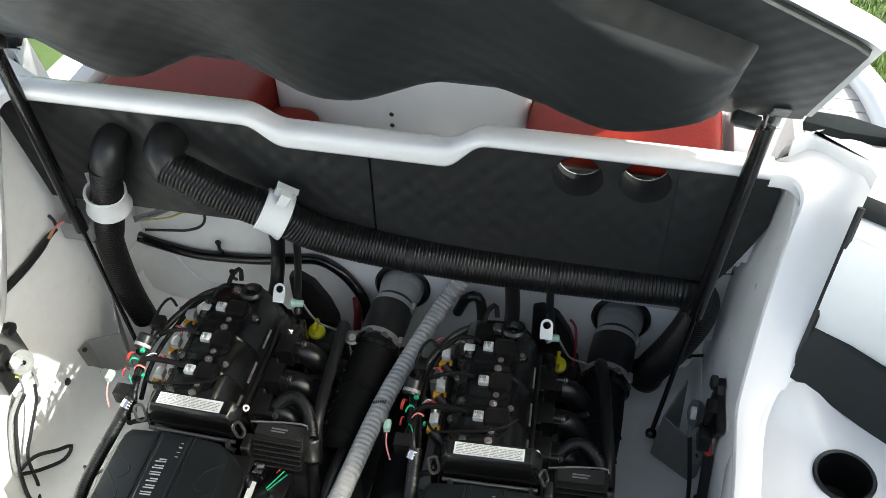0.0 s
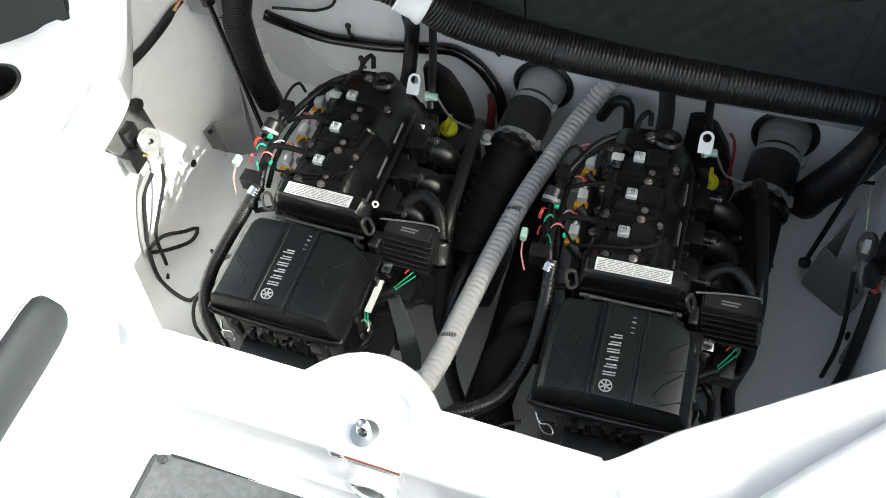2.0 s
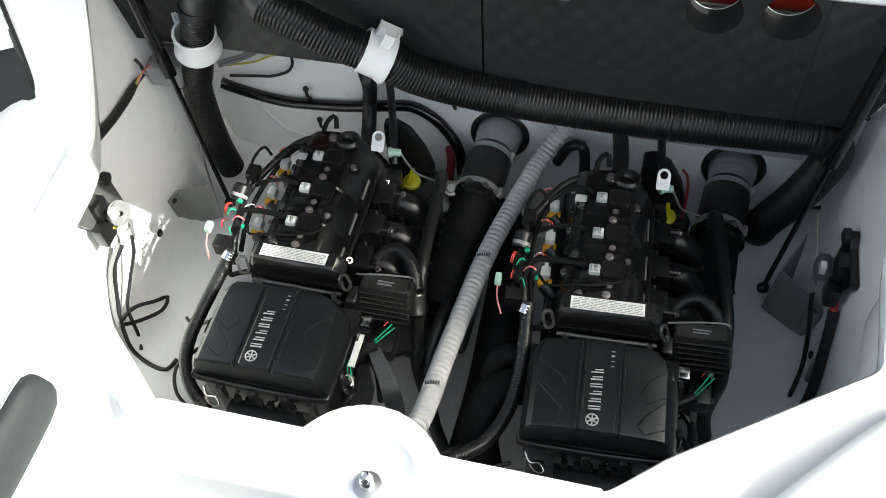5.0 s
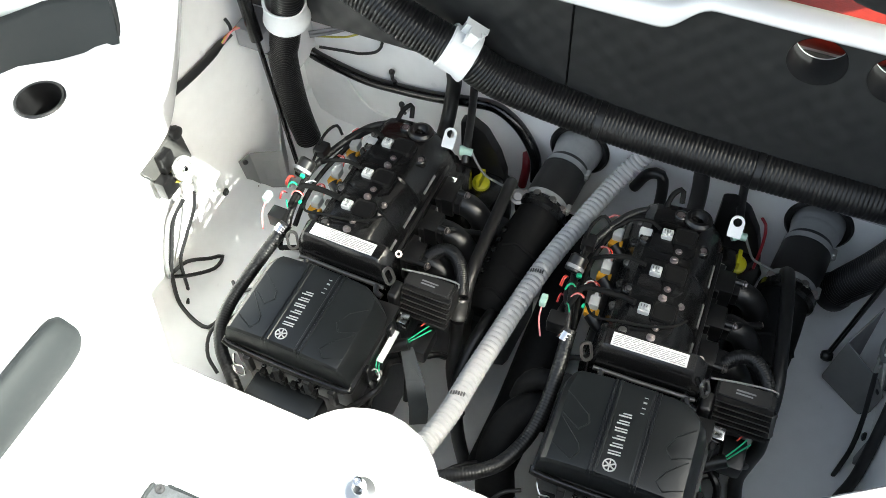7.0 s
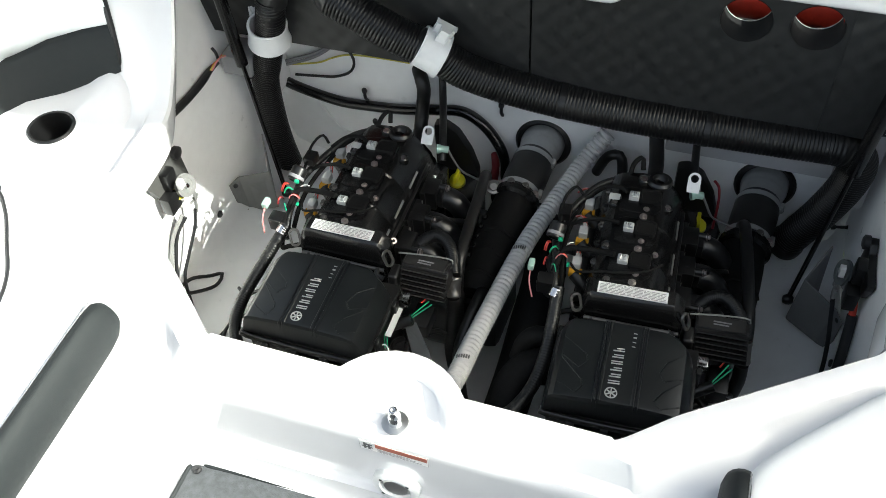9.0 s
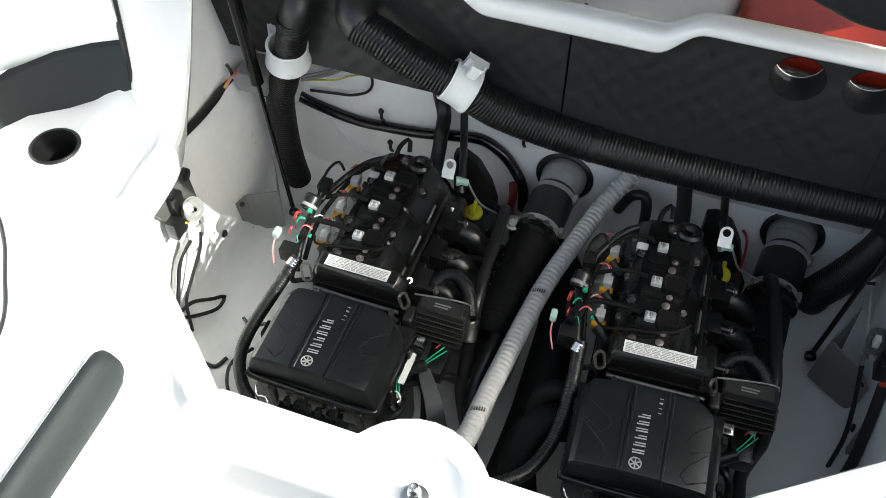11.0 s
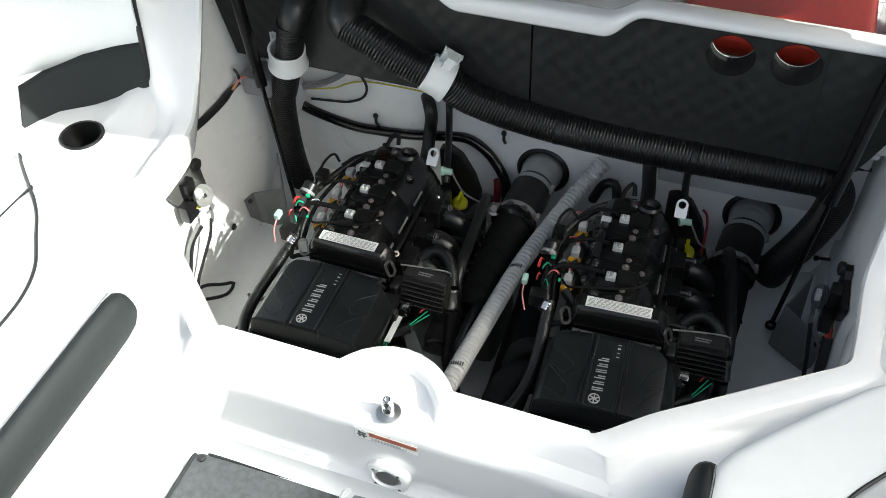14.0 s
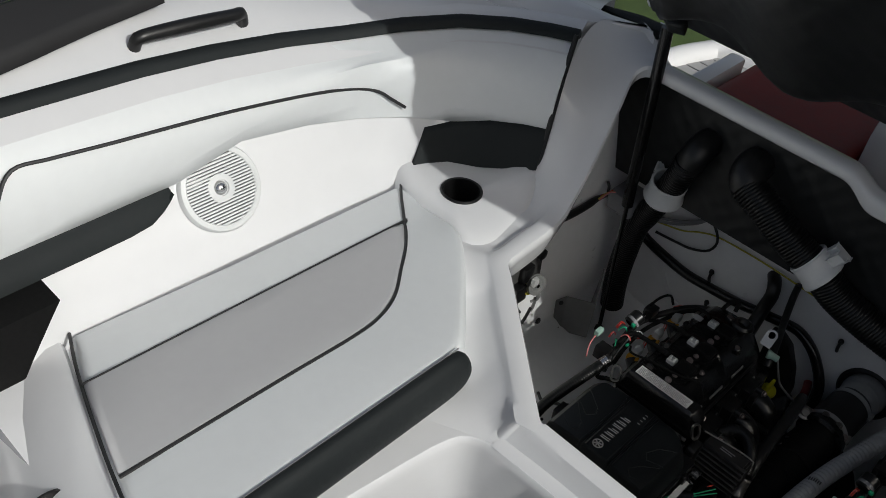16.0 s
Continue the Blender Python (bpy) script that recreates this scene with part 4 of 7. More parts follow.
grid(bm, [[(x * k, y + dy, z) for x, y in outline] for z, k, dy in ((0.0, 1.0, 0.0), (0.50, 1.0, 0.0), (0.535, 0.985, 0.006), (0.555, 0.94, 0.024), (0.56, 0.85, 0.05))], ends=True)
part("body", bm, GEL, con, sharp=50)
for z in (0.396, 0.368):
    bm = B()
    disc(bm, (-0.022, 1.4825, z), 0.005, (0, -1, 0), 0.002, 14)
    part("screw_hole", bm, PIPING, con, "small dark screw hole")
bm = B()
grid(bm, [[(x, 1.322, 0.30 + 0.08 * k), (x, 1.330, 0.26 + 0.10 * k), (x, 1.41, 0.24 + 0.12 * k), (x, 1.66, 0.20 + 0.16 * k), (x, 1.68, -0.02)] for x, k in ((-0.76, 0), (-0.3, 0), (0.255, 0), (0.270, 1), (0.76, 1))])
solo("aft_moulding", bm, GEL, "white moulded seat well behind the transom", "deck", "structure")
bm = B()
box(bm, (0.276, 1.402, 0.004), (0.632, 1.84, 0.387), 0.004, 1)
solo("seat_plinth", bm, VINYL_GREY, "pale grey plinth under the aft seat cushion", "plinth", "structure")
# black strip painted in for the shade behind the vent holes
bm = B()
box(bm, (0.272, 1.326, 0.33), (0.64, 1.368, 0.404), 0.006, 2)
solo("hole_shade_strip", bm, MATT, "black strip added as the shade seen through the vent holes", "seal", "structure")
for s in (-1, 1):
    bm = B()
    box(bm, (min(s * 0.655, s * 0.70), 1.33, 0.0), (max(s * 0.655, s * 0.70), 1.66, 0.45), 0.012, 2)
    solo("seat_side", bm, GEL, "white moulded side of the aft seat", "deck", "structure")
    arm = thing("aft_quarter", (s * 0.88, 1.55, 0.0), "white moulded aft quarter with a grey pad on top", "deck block", "aft quarters")
    plan = [(0.708, 1.300), (0.742, 1.366), (0.766, 1.418), (0.86, 1.412), (0.96, 1.385), (1.10, 1.350), (0.885, 1.343), (0.760, 1.356)]
    bm = B()
    prism(bm, [(x * s, y) for x, y in plan], -0.05, 0.548, 0.012)
    part("block", bm, GEL, arm)
    bm = B()
    prism(bm, [(x * s, y) for x, y in ((0.748, 1.372), (0.764, 1.408), (0.83, 1.402), (0.90, 1.372), (0.96, 1.35), (0.90, 1.346), (0.82, 1.352))], 0.547, 0.566, 0.007)
    part("pad", bm, VINYL_DARK, arm, "grey-green vinyl pad")
    bm = B()
    prism(bm, [(x * s, y) for x, y in ((0.703, 1.286), (0.712, 1.280), (0.762, 1.352), (0.752, 1.360))], 0.40, 0.530, 0.002)
    part("seal", bm, PIPING, arm, "dark gap seal")
    bm = B()
    plan = [(0.715, 1.270), (0.752, 1.281), (0.828, 1.216), (0.86, 1.12), (1.30, 1.12), (1.34, 1.235), (1.00, 1.255), (0.834, 1.268), (0.748, 1.294)]
    prism(bm, [(x * s, y) for x, y in plan], 0.30, 0.606, 0.010)
    solo("coaming_top", bm, GEL, "white moulded coaming top behind the corner pad", "deck", "structure")
plat = thing("swim_platform", (0, 2.0, -0.05), "grey planked swim platform aft of the seats", "platform")
bm = B()
box(bm, (-1.15, 1.66, -0.12), (1.15, 2.48, -0.006), 0.02, 2)
part("base", bm, PIPING, plat, "dark joints between the planks")
bm = B()
box(bm, (-1.13, 1.67, -0.006), (1.13, 1.723, 0.002), 0.002, 1)
plank = part("plank", bm, DECKING, plat)
for k in range(1, 14):
    o = new("plank", plank.data)
    o.parent = plat
    o.location = (0, 0.057 * k, 0)
for s in (-1, 1):
    bm = B()
    tube(bm, [(s * 1.17, 1.62, 0.0), (s * 1.18, 2.0, 0.0), (s * 1.12, 2.38, 0.0), (s * 0.95, 2.5, 0.0), (0, 2.52, 0.0)], 0.045, 12, 0.05)
    part("edge", bm, GEL, plat, "white rounded edge")
bm = B()
n = 24
grid(bm, [[(-60 + 120 * i / n, -60 + 120 * j / n, -1.05) for i in range(n + 1)] for j in range(n + 1)])
solo("ground", bm, EARTH, "mown green lawn round the boat", "lawn", "structure")
rng = random.Random(5)
verts, faces = [], []
for k in range(34000):
    x, y = rng.gauss(2.2, 1.3), rng.gauss(3.6, 1.6)
    if x < 1.4 and y < 2.6:
        continue
    a, h, w = rng.uniform(0, 6.28), rng.uniform(0.03, 0.075), rng.uniform(0.003, 0.006)
    dx, dy = math.cos(a), math.sin(a)
    bx, by = rng.uniform(-0.03, 0.03), rng.uniform(-0.03, 0.03)
    i0 = len(verts)
    verts += [(x - dx * w, y - dy * w, -1.05), (x + dx * w, y + dy * w, -1.05), (x + bx, y + by, -1.05 + h)]
    faces.append((i0, i0 + 1, i0 + 2))
me = bpy.data.meshes.new("grass")
me.from_pydata(verts, [], faces)
me.materials.append(BLADE)
tagged(new("grass", me), "short green grass blades on the lawn", "grass", kind="stuff")
# plain hull below the deck
bm = B()
for s in (-1, 1):
    grid(bm, [[(s * 1.33, y, 0.55), (s * 1.30, y, 0.0), (s * 0.9, y, -0.55), (0, y, -0.8)] for y in (-3.0, 0.0, 1.65)])
solo("hull", bm, GEL, "white boat hull below the gunwales", "hull", "structure")

# ---- ducts, hoses and fittings in the bay ----
def duct(name, pts, r, label, elbow=None, rib=0.0072, depth=0.0017, category="duct hose"):
    h = thing(name, pts[-1], label, category, "ventilation ducts")
    bm = B()
    tube(bm, pts, r, 24, rib=rib, depth=depth)
    part("hose", bm, HOSE, h, "ribbed black hose", sharp=60)
    if elbow:
        bm = B()
        tube(bm, elbow, r * 0.98, 24, 0.008, shape=lambda u: 1.0 + 0.06 * math.sin(u * 3.1) - (0.10 if u < 0.04 or u > 0.97 else 0))
        part("elbow", bm, RUBBER, h, "smooth black rubber elbow", sharp=60)
    return h


duct("vent_duct", [(-0.520, 1.196, 0.415), (-0.530, 1.198, 0.37), (-0.553, 1.214, 0.305), (-0.588, 1.232, 0.21), (-0.612, 1.244, 0.145), (-0.628, 1.262, 0.02), (-0.634, 1.278, -0.08), (-0.632, 1.290, -0.158)], 0.031,
     "black ribbed vent duct running down from the transom foam", [(-0.512, 1.262, 0.444), (-0.512, 1.232, 0.449), (-0.514, 1.205, 0.434), (-0.521, 1.196, 0.395)])
duct("vent_duct", [(-0.385, 1.194, 0.438), (-0.335, 1.192, 0.416), (-0.285, 1.193, 0.388), (-0.235, 1.198, 0.362), (-0.185, 1.203, 0.340), (-0.12, 1.213, 0.295), (0.0, 1.230, 0.256), (0.16, 1.240, 0.236), (0.32, 1.244, 0.231), (0.47, 1.250, 0.230), (0.585, 1.256, 0.230)], 0.0365,
     "long black ribbed duct slung across the bulkhead", [(-0.396, 1.262, 0.456), (-0.396, 1.232, 0.462), (-0.392, 1.204, 0.450), (-0.372, 1.194, 0.428)])
duct("vent_duct", [(0.565, 1.255, 0.230), (0.605, 1.258, 0.227), (0.634, 1.266, 0.207), (0.647, 1.275, 0.165), (0.640, 1.285, 0.095), (0.616, 1.295, 0.005), (0.590, 1.305, -0.07), (0.572, 1.312, -0.125)], 0.0365,
     "black ribbed duct end pointing down beside the side wall", rib=0.0072, depth=0.0017)


long_duct = bpy.data.objects["vent_duct.001"]
for c, way in (((0.070, 1.235, 0.2455), (1, 0.07, -0.15)), ((0.355, 1.2455, 0.2305), (1, 0.05, -0.01))):
    bm = B()
    lathe(bm, [(0.0345, -0.007), (0.0372, -0.006), (0.0374, 0.0), (0.0372, 0.006), (0.0345, 0.007)], c, way, 28)
    part("tape_band", bm, HOSE, long_duct, "black tape band")


bm = B()
lathe(bm, [(0.030, 0.004), (0.0385, 0.004), (0.0395, 0.0), (0.0392, -0.018), (0.0370, -0.022), (0.0345, -0.022)], (0.572, 1.312, -0.125), (-0.31, 0.12, -0.94), 28)
part("cuff", bm, RUBBER, bpy.data.objects["vent_duct.002"], "smooth rubber end cuff")


def blower(at, axis, label):
    """White collar with a clip between two ducts."""
    b = thing("duct_collar", at, label, "collar", "duct collars")
    ax = Vector(axis).normalized()
    bm = B()
    lathe(bm, [(0.0365, -0.025), (0.0405, -0.027), (0.0425, -0.024), (0.0415, -0.018), (0.0420, 0.010), (0.0445, 0.016), (0.0465, 0.024), (0.0455, 0.027), (0.0430, 0.027), (0.0370, 0.020), (0.0365, -0.025)], at, ax, 48)
    part("ring", bm, WHITE, b, "white plastic ring")
    side = ax.cross(Vector((0, 0, 1))).normalized()
    up = side.cross(ax).normalized()
    if up.z < 0:
        up = -up
    for k, (off, tall) in enumerate(((0.0, 0.022), (0.010, 0.026))):
        bm = B()
        mm = Matrix.Translation(Vector(at) + up * 0.043 - side * (0.010 - off * 2)) @ Matrix((ax, side, up)).transposed().to_4x4()
        box(bm, (-0.018 + off, -0.006, -0.006), (0.022 - off, 0.006, tall), 0.002, 1, m=mm)
        part("clip", bm, WHITE, b)
    return b


blower((-0.556, 1.215, 0.309), (-0.14, 0.14, -0.9), "white plastic collar joining two vent ducts, clipped")
blower((-0.190, 1.203, 0.342), (0.82, 0.12, -0.47), "white plastic collar with a hose clip on the long duct")

# grey corrugated conduit between the engines
g = thing("grey_conduit", (0.01, 0.6, -0.02), "light grey corrugated conduit rising between the two engines", "conduit")
bm = B()
tube(bm, [(-0.035, 0.50, 0.0), (-0.016, 0.58, 0.012), (0.000, 0.66, 0.005), (0.006, 0.72, -0.008), (0.008, 0.80, -0.026), (0.014, 0.88, -0.036), (0.021, 0.96, -0.042), (0.030, 1.04, -0.045), (0.043, 1.12, -0.045), (0.061, 1.20, -0.045), (0.082, 1.28, -0.040), (0.100, 1.335, -0.030), (0.122, 1.372, -0.006), (0.147, 1.398, 0.028)], 0.0205, 24, rib=0.0116, depth=0.0034, grooves=(0, 0, 0.1, 0.8, 1, 0.6))
part("hose", bm, CONDUIT, g, sharp=28)
for y0, x0, z0 in ((0.745, -0.006, 0.004), (1.06, 0.020, -0.028)):
    bm = B()
    for j in range(6):
        box(bm, (x0 + 0.0045 * j, y0 - 0.003 + 0.0010 * j, z0 + 0.0010 * min(j, 5 - j)), (x0 + 0.0025 + 0.0045 * j, y0 + 0.003 + 0.0010 * j, z0 + 0.0050 + 0.0010 * min(j, 5 - j)))
    part("print", bm, INK, g, "small dark print")


def line(name, pts, r, mat, label, category="hose", group="", step=0.012, rib=0.0, depth=0.0):
    bm = B()
    tube(bm, pts, r, 10 if r < 0.006 else 14, step, rib=rib, depth=depth)
    return solo(name, bm, mat, label, category, group=group, sharp=60)


line("drain_hose", [(-0.725, 1.385, 0.07), (-0.69, 1.398, 0.032), (-0.64, 1.405, -0.005), (-0.526, 1.405, -0.030), (-0.44, 1.405, -0.028), (-0.352, 1.405, -0.019), (-0.27, 1.405, -0.002), (-0.205, 1.405, 0.008), (-0.16, 1.402, -0.010), (-0.125, 1.398, -0.045), (-0.095, 1.385, -0.09), (-0.085, 1.37, -0.15)], 0.0130, SATIN, "glossy black drain hose clipped along the bulkhead")
line("breather_hose", [(-0.312, 1.425, 0.098), (-0.296, 1.398, 0.096), (-0.288, 1.388, 0.070), (-0.292, 1.385, 0.03), (-0.29, 1.35, -0.02), (-0.28, 1.28, -0.04)], 0.0165, RUBBER, "thick black rubber hose rising behind the engine", group="engine hoses")
line("breather_hose", [(-0.245, 1.40, 0.13), (-0.243, 1.395, 0.09), (-0.225, 1.34, 0.06), (-0.200, 1.26, 0.05), (-0.19, 1.22, 0.02)], 0.0085, RUBBER, "thin black rubber hose rising behind the engine", group="engine hoses")
line("breather_hose", [(0.252, 1.405, 0.12), (0.256, 1.385, 0.06), (0.268, 1.33, 0.03), (0.273, 1.27, 0.01)], 0.0165, RUBBER, "thick black rubber hose rising behind the engine", group="engine hoses")
line("breather_hose", [(0.342, 1.405, 0.12), (0.343, 1.39, 0.06), (0.350, 1.32, 0.045), (0.365, 1.25, 0.04)], 0.0085, RUBBER, "thin black rubber hose rising behind the engine", group="engine hoses")
line("rear_hose", [(0.13, 1.40, -0.10), (0.155, 1.385, -0.03), (0.185, 1.38, -0.02), (0.195, 1.36, -0.08), (0.19, 1.33, -0.16)], 0.012, RUBBER, "short black hose looping at the bulkhead", group="engine hoses")
for x, y, z in ((-0.45, 1.415, 0.0), (-0.105, 1.415, 0.03), (-0.43, 1.41, -0.09)):
    c = thing("hose_clip", (x, y, z), "small black hose clip on the bulkhead", "clip", "hose clips")
    bm = B()
    tube(bm, [(x, y, z - 0.02), (x, y - 0.012, z), (x, y - 0.010, z + 0.018)], 0.004, 8, 0.006)
    part("strap", bm, PIPING, c)
    bm = B()
    lathe(bm, [(1e-5, 0), (0.007, 0.002), (0.006, 0.009), (1e-5, 0.011)], (x, y - 0.010, z + 0.016), (0, -0.4, 1), 12)
    part("knob", bm, PIPING, c)

for y, z in ((1.337, 0.211), (1.385, -0.110)):
    bm = B()
    lathe(bm, [(0.005, 0.0), (0.004, 0.004), (0.0032, 0.026), (0.0062, 0.030), (0.0066, 0.036), (1e-5, 0.040)], (0.700, y, z), (-1, -0.3, 0.1), 12)
    solo("wall_stud", bm, PIPING, "small black stud on the bay side wall", "stud", group="wall studs")

# wiring above the drain hose
WIRES = [(YELLOW_WIRE, [(-0.62, 1.38, 0.085), (-0.56, 1.402, 0.085), (-0.52, 1.405, 0.105), (-0.47, 1.405, 0.123), (-0.38, 1.405, 0.128), (-0.307, 1.405, 0.127), (-0.25, 1.40, 0.128), (-0.16, 1.405, 0.122), (-0.08, 1.41, 0.14)], 0.0022, "yellow wire strung along the bulkhead"),
         (PIPING, [(-0.62, 1.385, 0.05), (-0.56, 1.40, 0.045), (-0.52, 1.40, 0.052), (-0.478, 1.40, 0.075), (-0.465, 1.402, 0.110), (-0.485, 1.405, 0.145), (-0.53, 1.408, 0.175), (-0.58, 1.41, 0.21)], 0.0034, "black wire looping on the bulkhead"),
         (GREYCON, [(-0.63, 1.37, 0.10), (-0.57, 1.40, 0.11), (-0.52, 1.40, 0.145), (-0.49, 1.40, 0.17)], 0.004, "grey wire on the bulkhead"),
         (GREYCON, [(-0.63, 1.37, 0.09), (-0.58, 1.40, 0.095), (-0.53, 1.40, 0.13), (-0.50, 1.40, 0.165)], 0.004, "grey wire on the bulkhead"),
         (BAY, [(-0.60, 1.413, -0.02), (-0.56, 1.414, -0.10), (-0.52, 1.414, -0.14), (-0.44, 1.414, -0.15), (-0.38, 1.40, -0.16)], 0.003, "thin white sealed wire on the bulkhead")]
for mat, pts, r, lab in WIRES:
    line("bulkhead_wire", pts, r, mat, lab, "wire", "bulkhead wires")
p = thing("wire_junction", (-0.655, 1.25, 0.20), "grey wire connector block on the side wall", "connector")
bm = B()
box(bm, (-0.685, 1.20, 0.185), (-0.615, 1.275, 0.235), 0.006, 2)
part("body", bm, GREYCON, p)
bm = B()
box(bm, (-0.640, 1.215, 0.165), (-0.612, 1.250, 0.19), 0.004, 1)
part("plug", bm, PIPING, p, "black plug")
bm = B()
tube(bm, [(-0.69, 1.190, 0.262), (-0.683, 1.19, 0.25), (-0.682, 1.19, 0.235)], 0.0035, 8, 0.006)
part("tie", bm, PIPING, p, "black cable tie")
loom = thing("wire_loom", (-0.69, 1.03, 0.22), "black taped wire loom running down the side wall", "wire loom")
bm = B()
tube(bm, [(-0.680, 1.185, 0.230), (-0.688, 1.16, 0.226), (-0.690, 1.12, 0.222), (-0.690, 1.06, 0.226), (-0.692, 0.99, 0.235)], 0.0085, 12, 0.01, shape=lambda u: 0.55 + 0.5 * min(1, u * 4))
part("sleeve", bm, PIPING, loom)
for dx, mat in ((-0.004, RED), (0.0, YELLOW_WIRE), (0.004, PINK)):
    bm = B()
    tube(bm, [(-0.672 + dx, 1.20, 0.238), (-0.678 + dx, 1.18, 0.238 + dx), (-0.684 + dx, 1.155, 0.229)], 0.002, 6, 0.006)
    part("wire", bm, mat, loom)

# strut brackets, latches and cables on the side walls
def side_kit(s, dy, dz):
    br = thing("strut_bracket", (s * 0.66, 1.15, -0.2), "grey bent metal bracket carrying the gas strut", "bracket", "strut brackets")

    def plate(bm, quad, t):
        q = [Vector((x * s, y, z)) for x, y, z in quad]
        n = (q[1] - q[0]).cross(q[2] - q[0]).normalized() * t
        grid(bm, [q, [v + n for v in q]], wrap=True, ends=True)

    # corners: wall side and inner side, top and foot
    wt, wf, it, inf = ((0.684, 1.138, -0.082), (0.684, 1.148, -0.214), (0.615, 1.168, -0.074), (0.613, 1.165, -0.194)) if s < 0 else ((0.682, 1.120, -0.077), (0.672, 1.122, -0.200), (0.614, 1.162, -0.055), (0.606, 1.160, -0.190))
    bm = B()
    plate(bm, [wt, it, inf, wf], 0.003)
    part("face", bm, PLATE, br, "grey painted face plate")
    bm = B()
    plate(bm, [it, (0.655, 1.238, -0.022), (0.664, 1.238, -0.19), inf], 0.003)
    part("fin", bm, PLATE, br, "grey painted return plate")
    bm = B()
    plate(bm, [(0.697, wt[1] - 0.026, wt[2] - 0.008), wt, wf, (0.697, wf[1] - 0.020, wf[2])], 0.003)
    part("flange", bm, PLATE, br)
    for y, z in ((wt[1] - 0.014, wt[2] - 0.016), (wf[1] - 0.012, wf[2] + 0.016)):
        bm = B()
        lathe(bm, [(0.006, 0), (0.006, 0.003), (0.003, 0.005), (1e-5, 0.005)], (s * 0.6895, y, z), (-s * 0.8, -0.55, 0.1), 12)
        part("rivet", bm, PIPING, br)

    o = Vector((0, dy, dz))
    lt = thing("hatch_latch", Vector((s * 0.68, 0.93, 0.05)) + o, "black hatch latch with a steel cable wheel on the side wall", "latch", "hatch latches")
    wall = Matrix(((0, 0, -s, 0), (1, 0, 0, 0), (0, 1, 0, 0), (0, 0, 0, 1)))
    bm = B()
    prism(bm, [(0.856, 0.166), (0.858, 0.150), (0.880, 0.104), (0.893, 0.090), (0.915, 0.080), (0.972, 0.066), (0.982, 0.076), (0.975, 0.160), (0.966, 0.178), (0.948, 0.176), (0.935, 0.165)], 0.0, 0.014, 0.003,
          m=Matrix.Translation(Vector((s * 0.698, 0, 0)) + o) @ wall)
    # only the sunlit left plate gets the lightened plastic
    part("plate", bm, LATCH_LIT if s < 0 else BLACK, lt, "black plastic backing plate, coloured lighter for the sun on it" if s < 0 else "black plastic backing plate")
    bm = B()
    lathe(bm, [(0.014, 0.0), (0.014, 0.010), (0.008, 0.013), (1e-5, 0.013)], Vector((s * 0.684, 0.960, 0.168)) + o, (-s, 0, 0), 16)
    part("knob", bm, PIPING, lt)
    bm = B()
    box(bm, Vector((min(s * 0.686, s * 0.662), 0.868, 0.072)) + o, Vector((max(s * 0.686, s * 0.662), 0.908, 0.118)) + o, 0.004, 2)
    box(bm, Vector((min(s * 0.686, s * 0.666), 0.892, 0.120)) + o, Vector((max(s * 0.686, s * 0.666), 0.925, 0.165)) + o, 0.004, 2)
    part("block", bm, BLACK, lt, "black plastic latch body")
    ax = Vector((-s, -0.22, 0.30)).normalized()
    c = Vector((s * 0.655, 0.925, 0.112)) + o
    bm = B()
    lathe(bm, [(1e-5, -0.004), (0.0255, -0.004), (0.0255, -0.001), (0.021, 0.0), (0.021, 0.003), (0.025, 0.004), (0.025, 0.0055), (0.016, 0.0055), (0.015, 0.0045), (0.008, 0.0045), (1e-5, 0.0045)], c, ax, 32)
    # the right wheel takes a darker steel to carry the shade there
    wheel = part("wheel", bm, GALV if s < 0 else STEEL_DARK, lt, "galvanised steel cable wheel" if s < 0 else "steel cable wheel, coloured darker for the shade on it")
    bm = B()
    lathe(bm, [(0.0062, 0.004), (0.0062, 0.007), (0.004, 0.009), (1e-5, 0.009)], c, ax, 14)
    part("rivet", bm, CHROME, wheel)
    bm = B()
    lathe(bm, [(1e-5, 0), (0.020, 0.0), (0.020, 0.012), (1e-5, 0.013)], c - ax * 0.020 + Vector((0, -0.012, -0.004)), ax, 18)
    part("hub", bm, YELLOW_WIRE if s < 0 else GREYCON, lt, "dull green plastic hub" if s < 0 else "")
    bm = B()
    prism(bm, [(0, 0), (0.018, 0), (0.016, 0.020), (0.002, 0.020)], 0, 0.010, 0.001, m=Matrix.Translation(c + Vector((-s * 0.004, -0.030, 0.018))) @ wall)
    part("tab", bm, SILVER, lt, "bright steel tab")
    for a, b, w in ((c + ax * 0.007 + Vector((0, 0.010, -0.004)), c + Vector((-s * 0.004, 0.012, -0.052)), 0.006), (c + Vector((0, 0.022, 0.004)), c + Vector((0, 0.016, -0.050)), 0.0018)):
        bm = B()
        tube(bm, [a, a.lerp(b, 0.5), b], w, 8, 0.01)
        if w > 0.003:
            for v in bm.verts:
                v.co.x = c.x + (v.co.x - c.x) * 0.35 - s * 0.004
        part("lever", bm, GALV, lt, "steel lever")
    bm = B()
    p = c + Vector((0, 0.012, -0.055))
    tube(bm, [p + Vector((0, -0.016, 0.004)), p, p + Vector((0, 0.016, 0.002))], 0.0032, 8, 0.008)
    tube(bm, [p + Vector((0, 0.0, 0.006)), p + Vector((0, -0.002, -0.018)), p + Vector((s * 0.002, -0.006, -0.034))], 0.0042, 10, 0.008)
    part("clevis", bm, GALV, lt, "steel clevis and cable end")
    bm = B()
    lathe(bm, [(0.009, 0), (0.009, 0.003), (0.006, 0.006), (1e-5, 0.006)], (s * 0.698, 1.045, -0.118 if s < 0 else -0.16), (-s, 0, 0), 12)
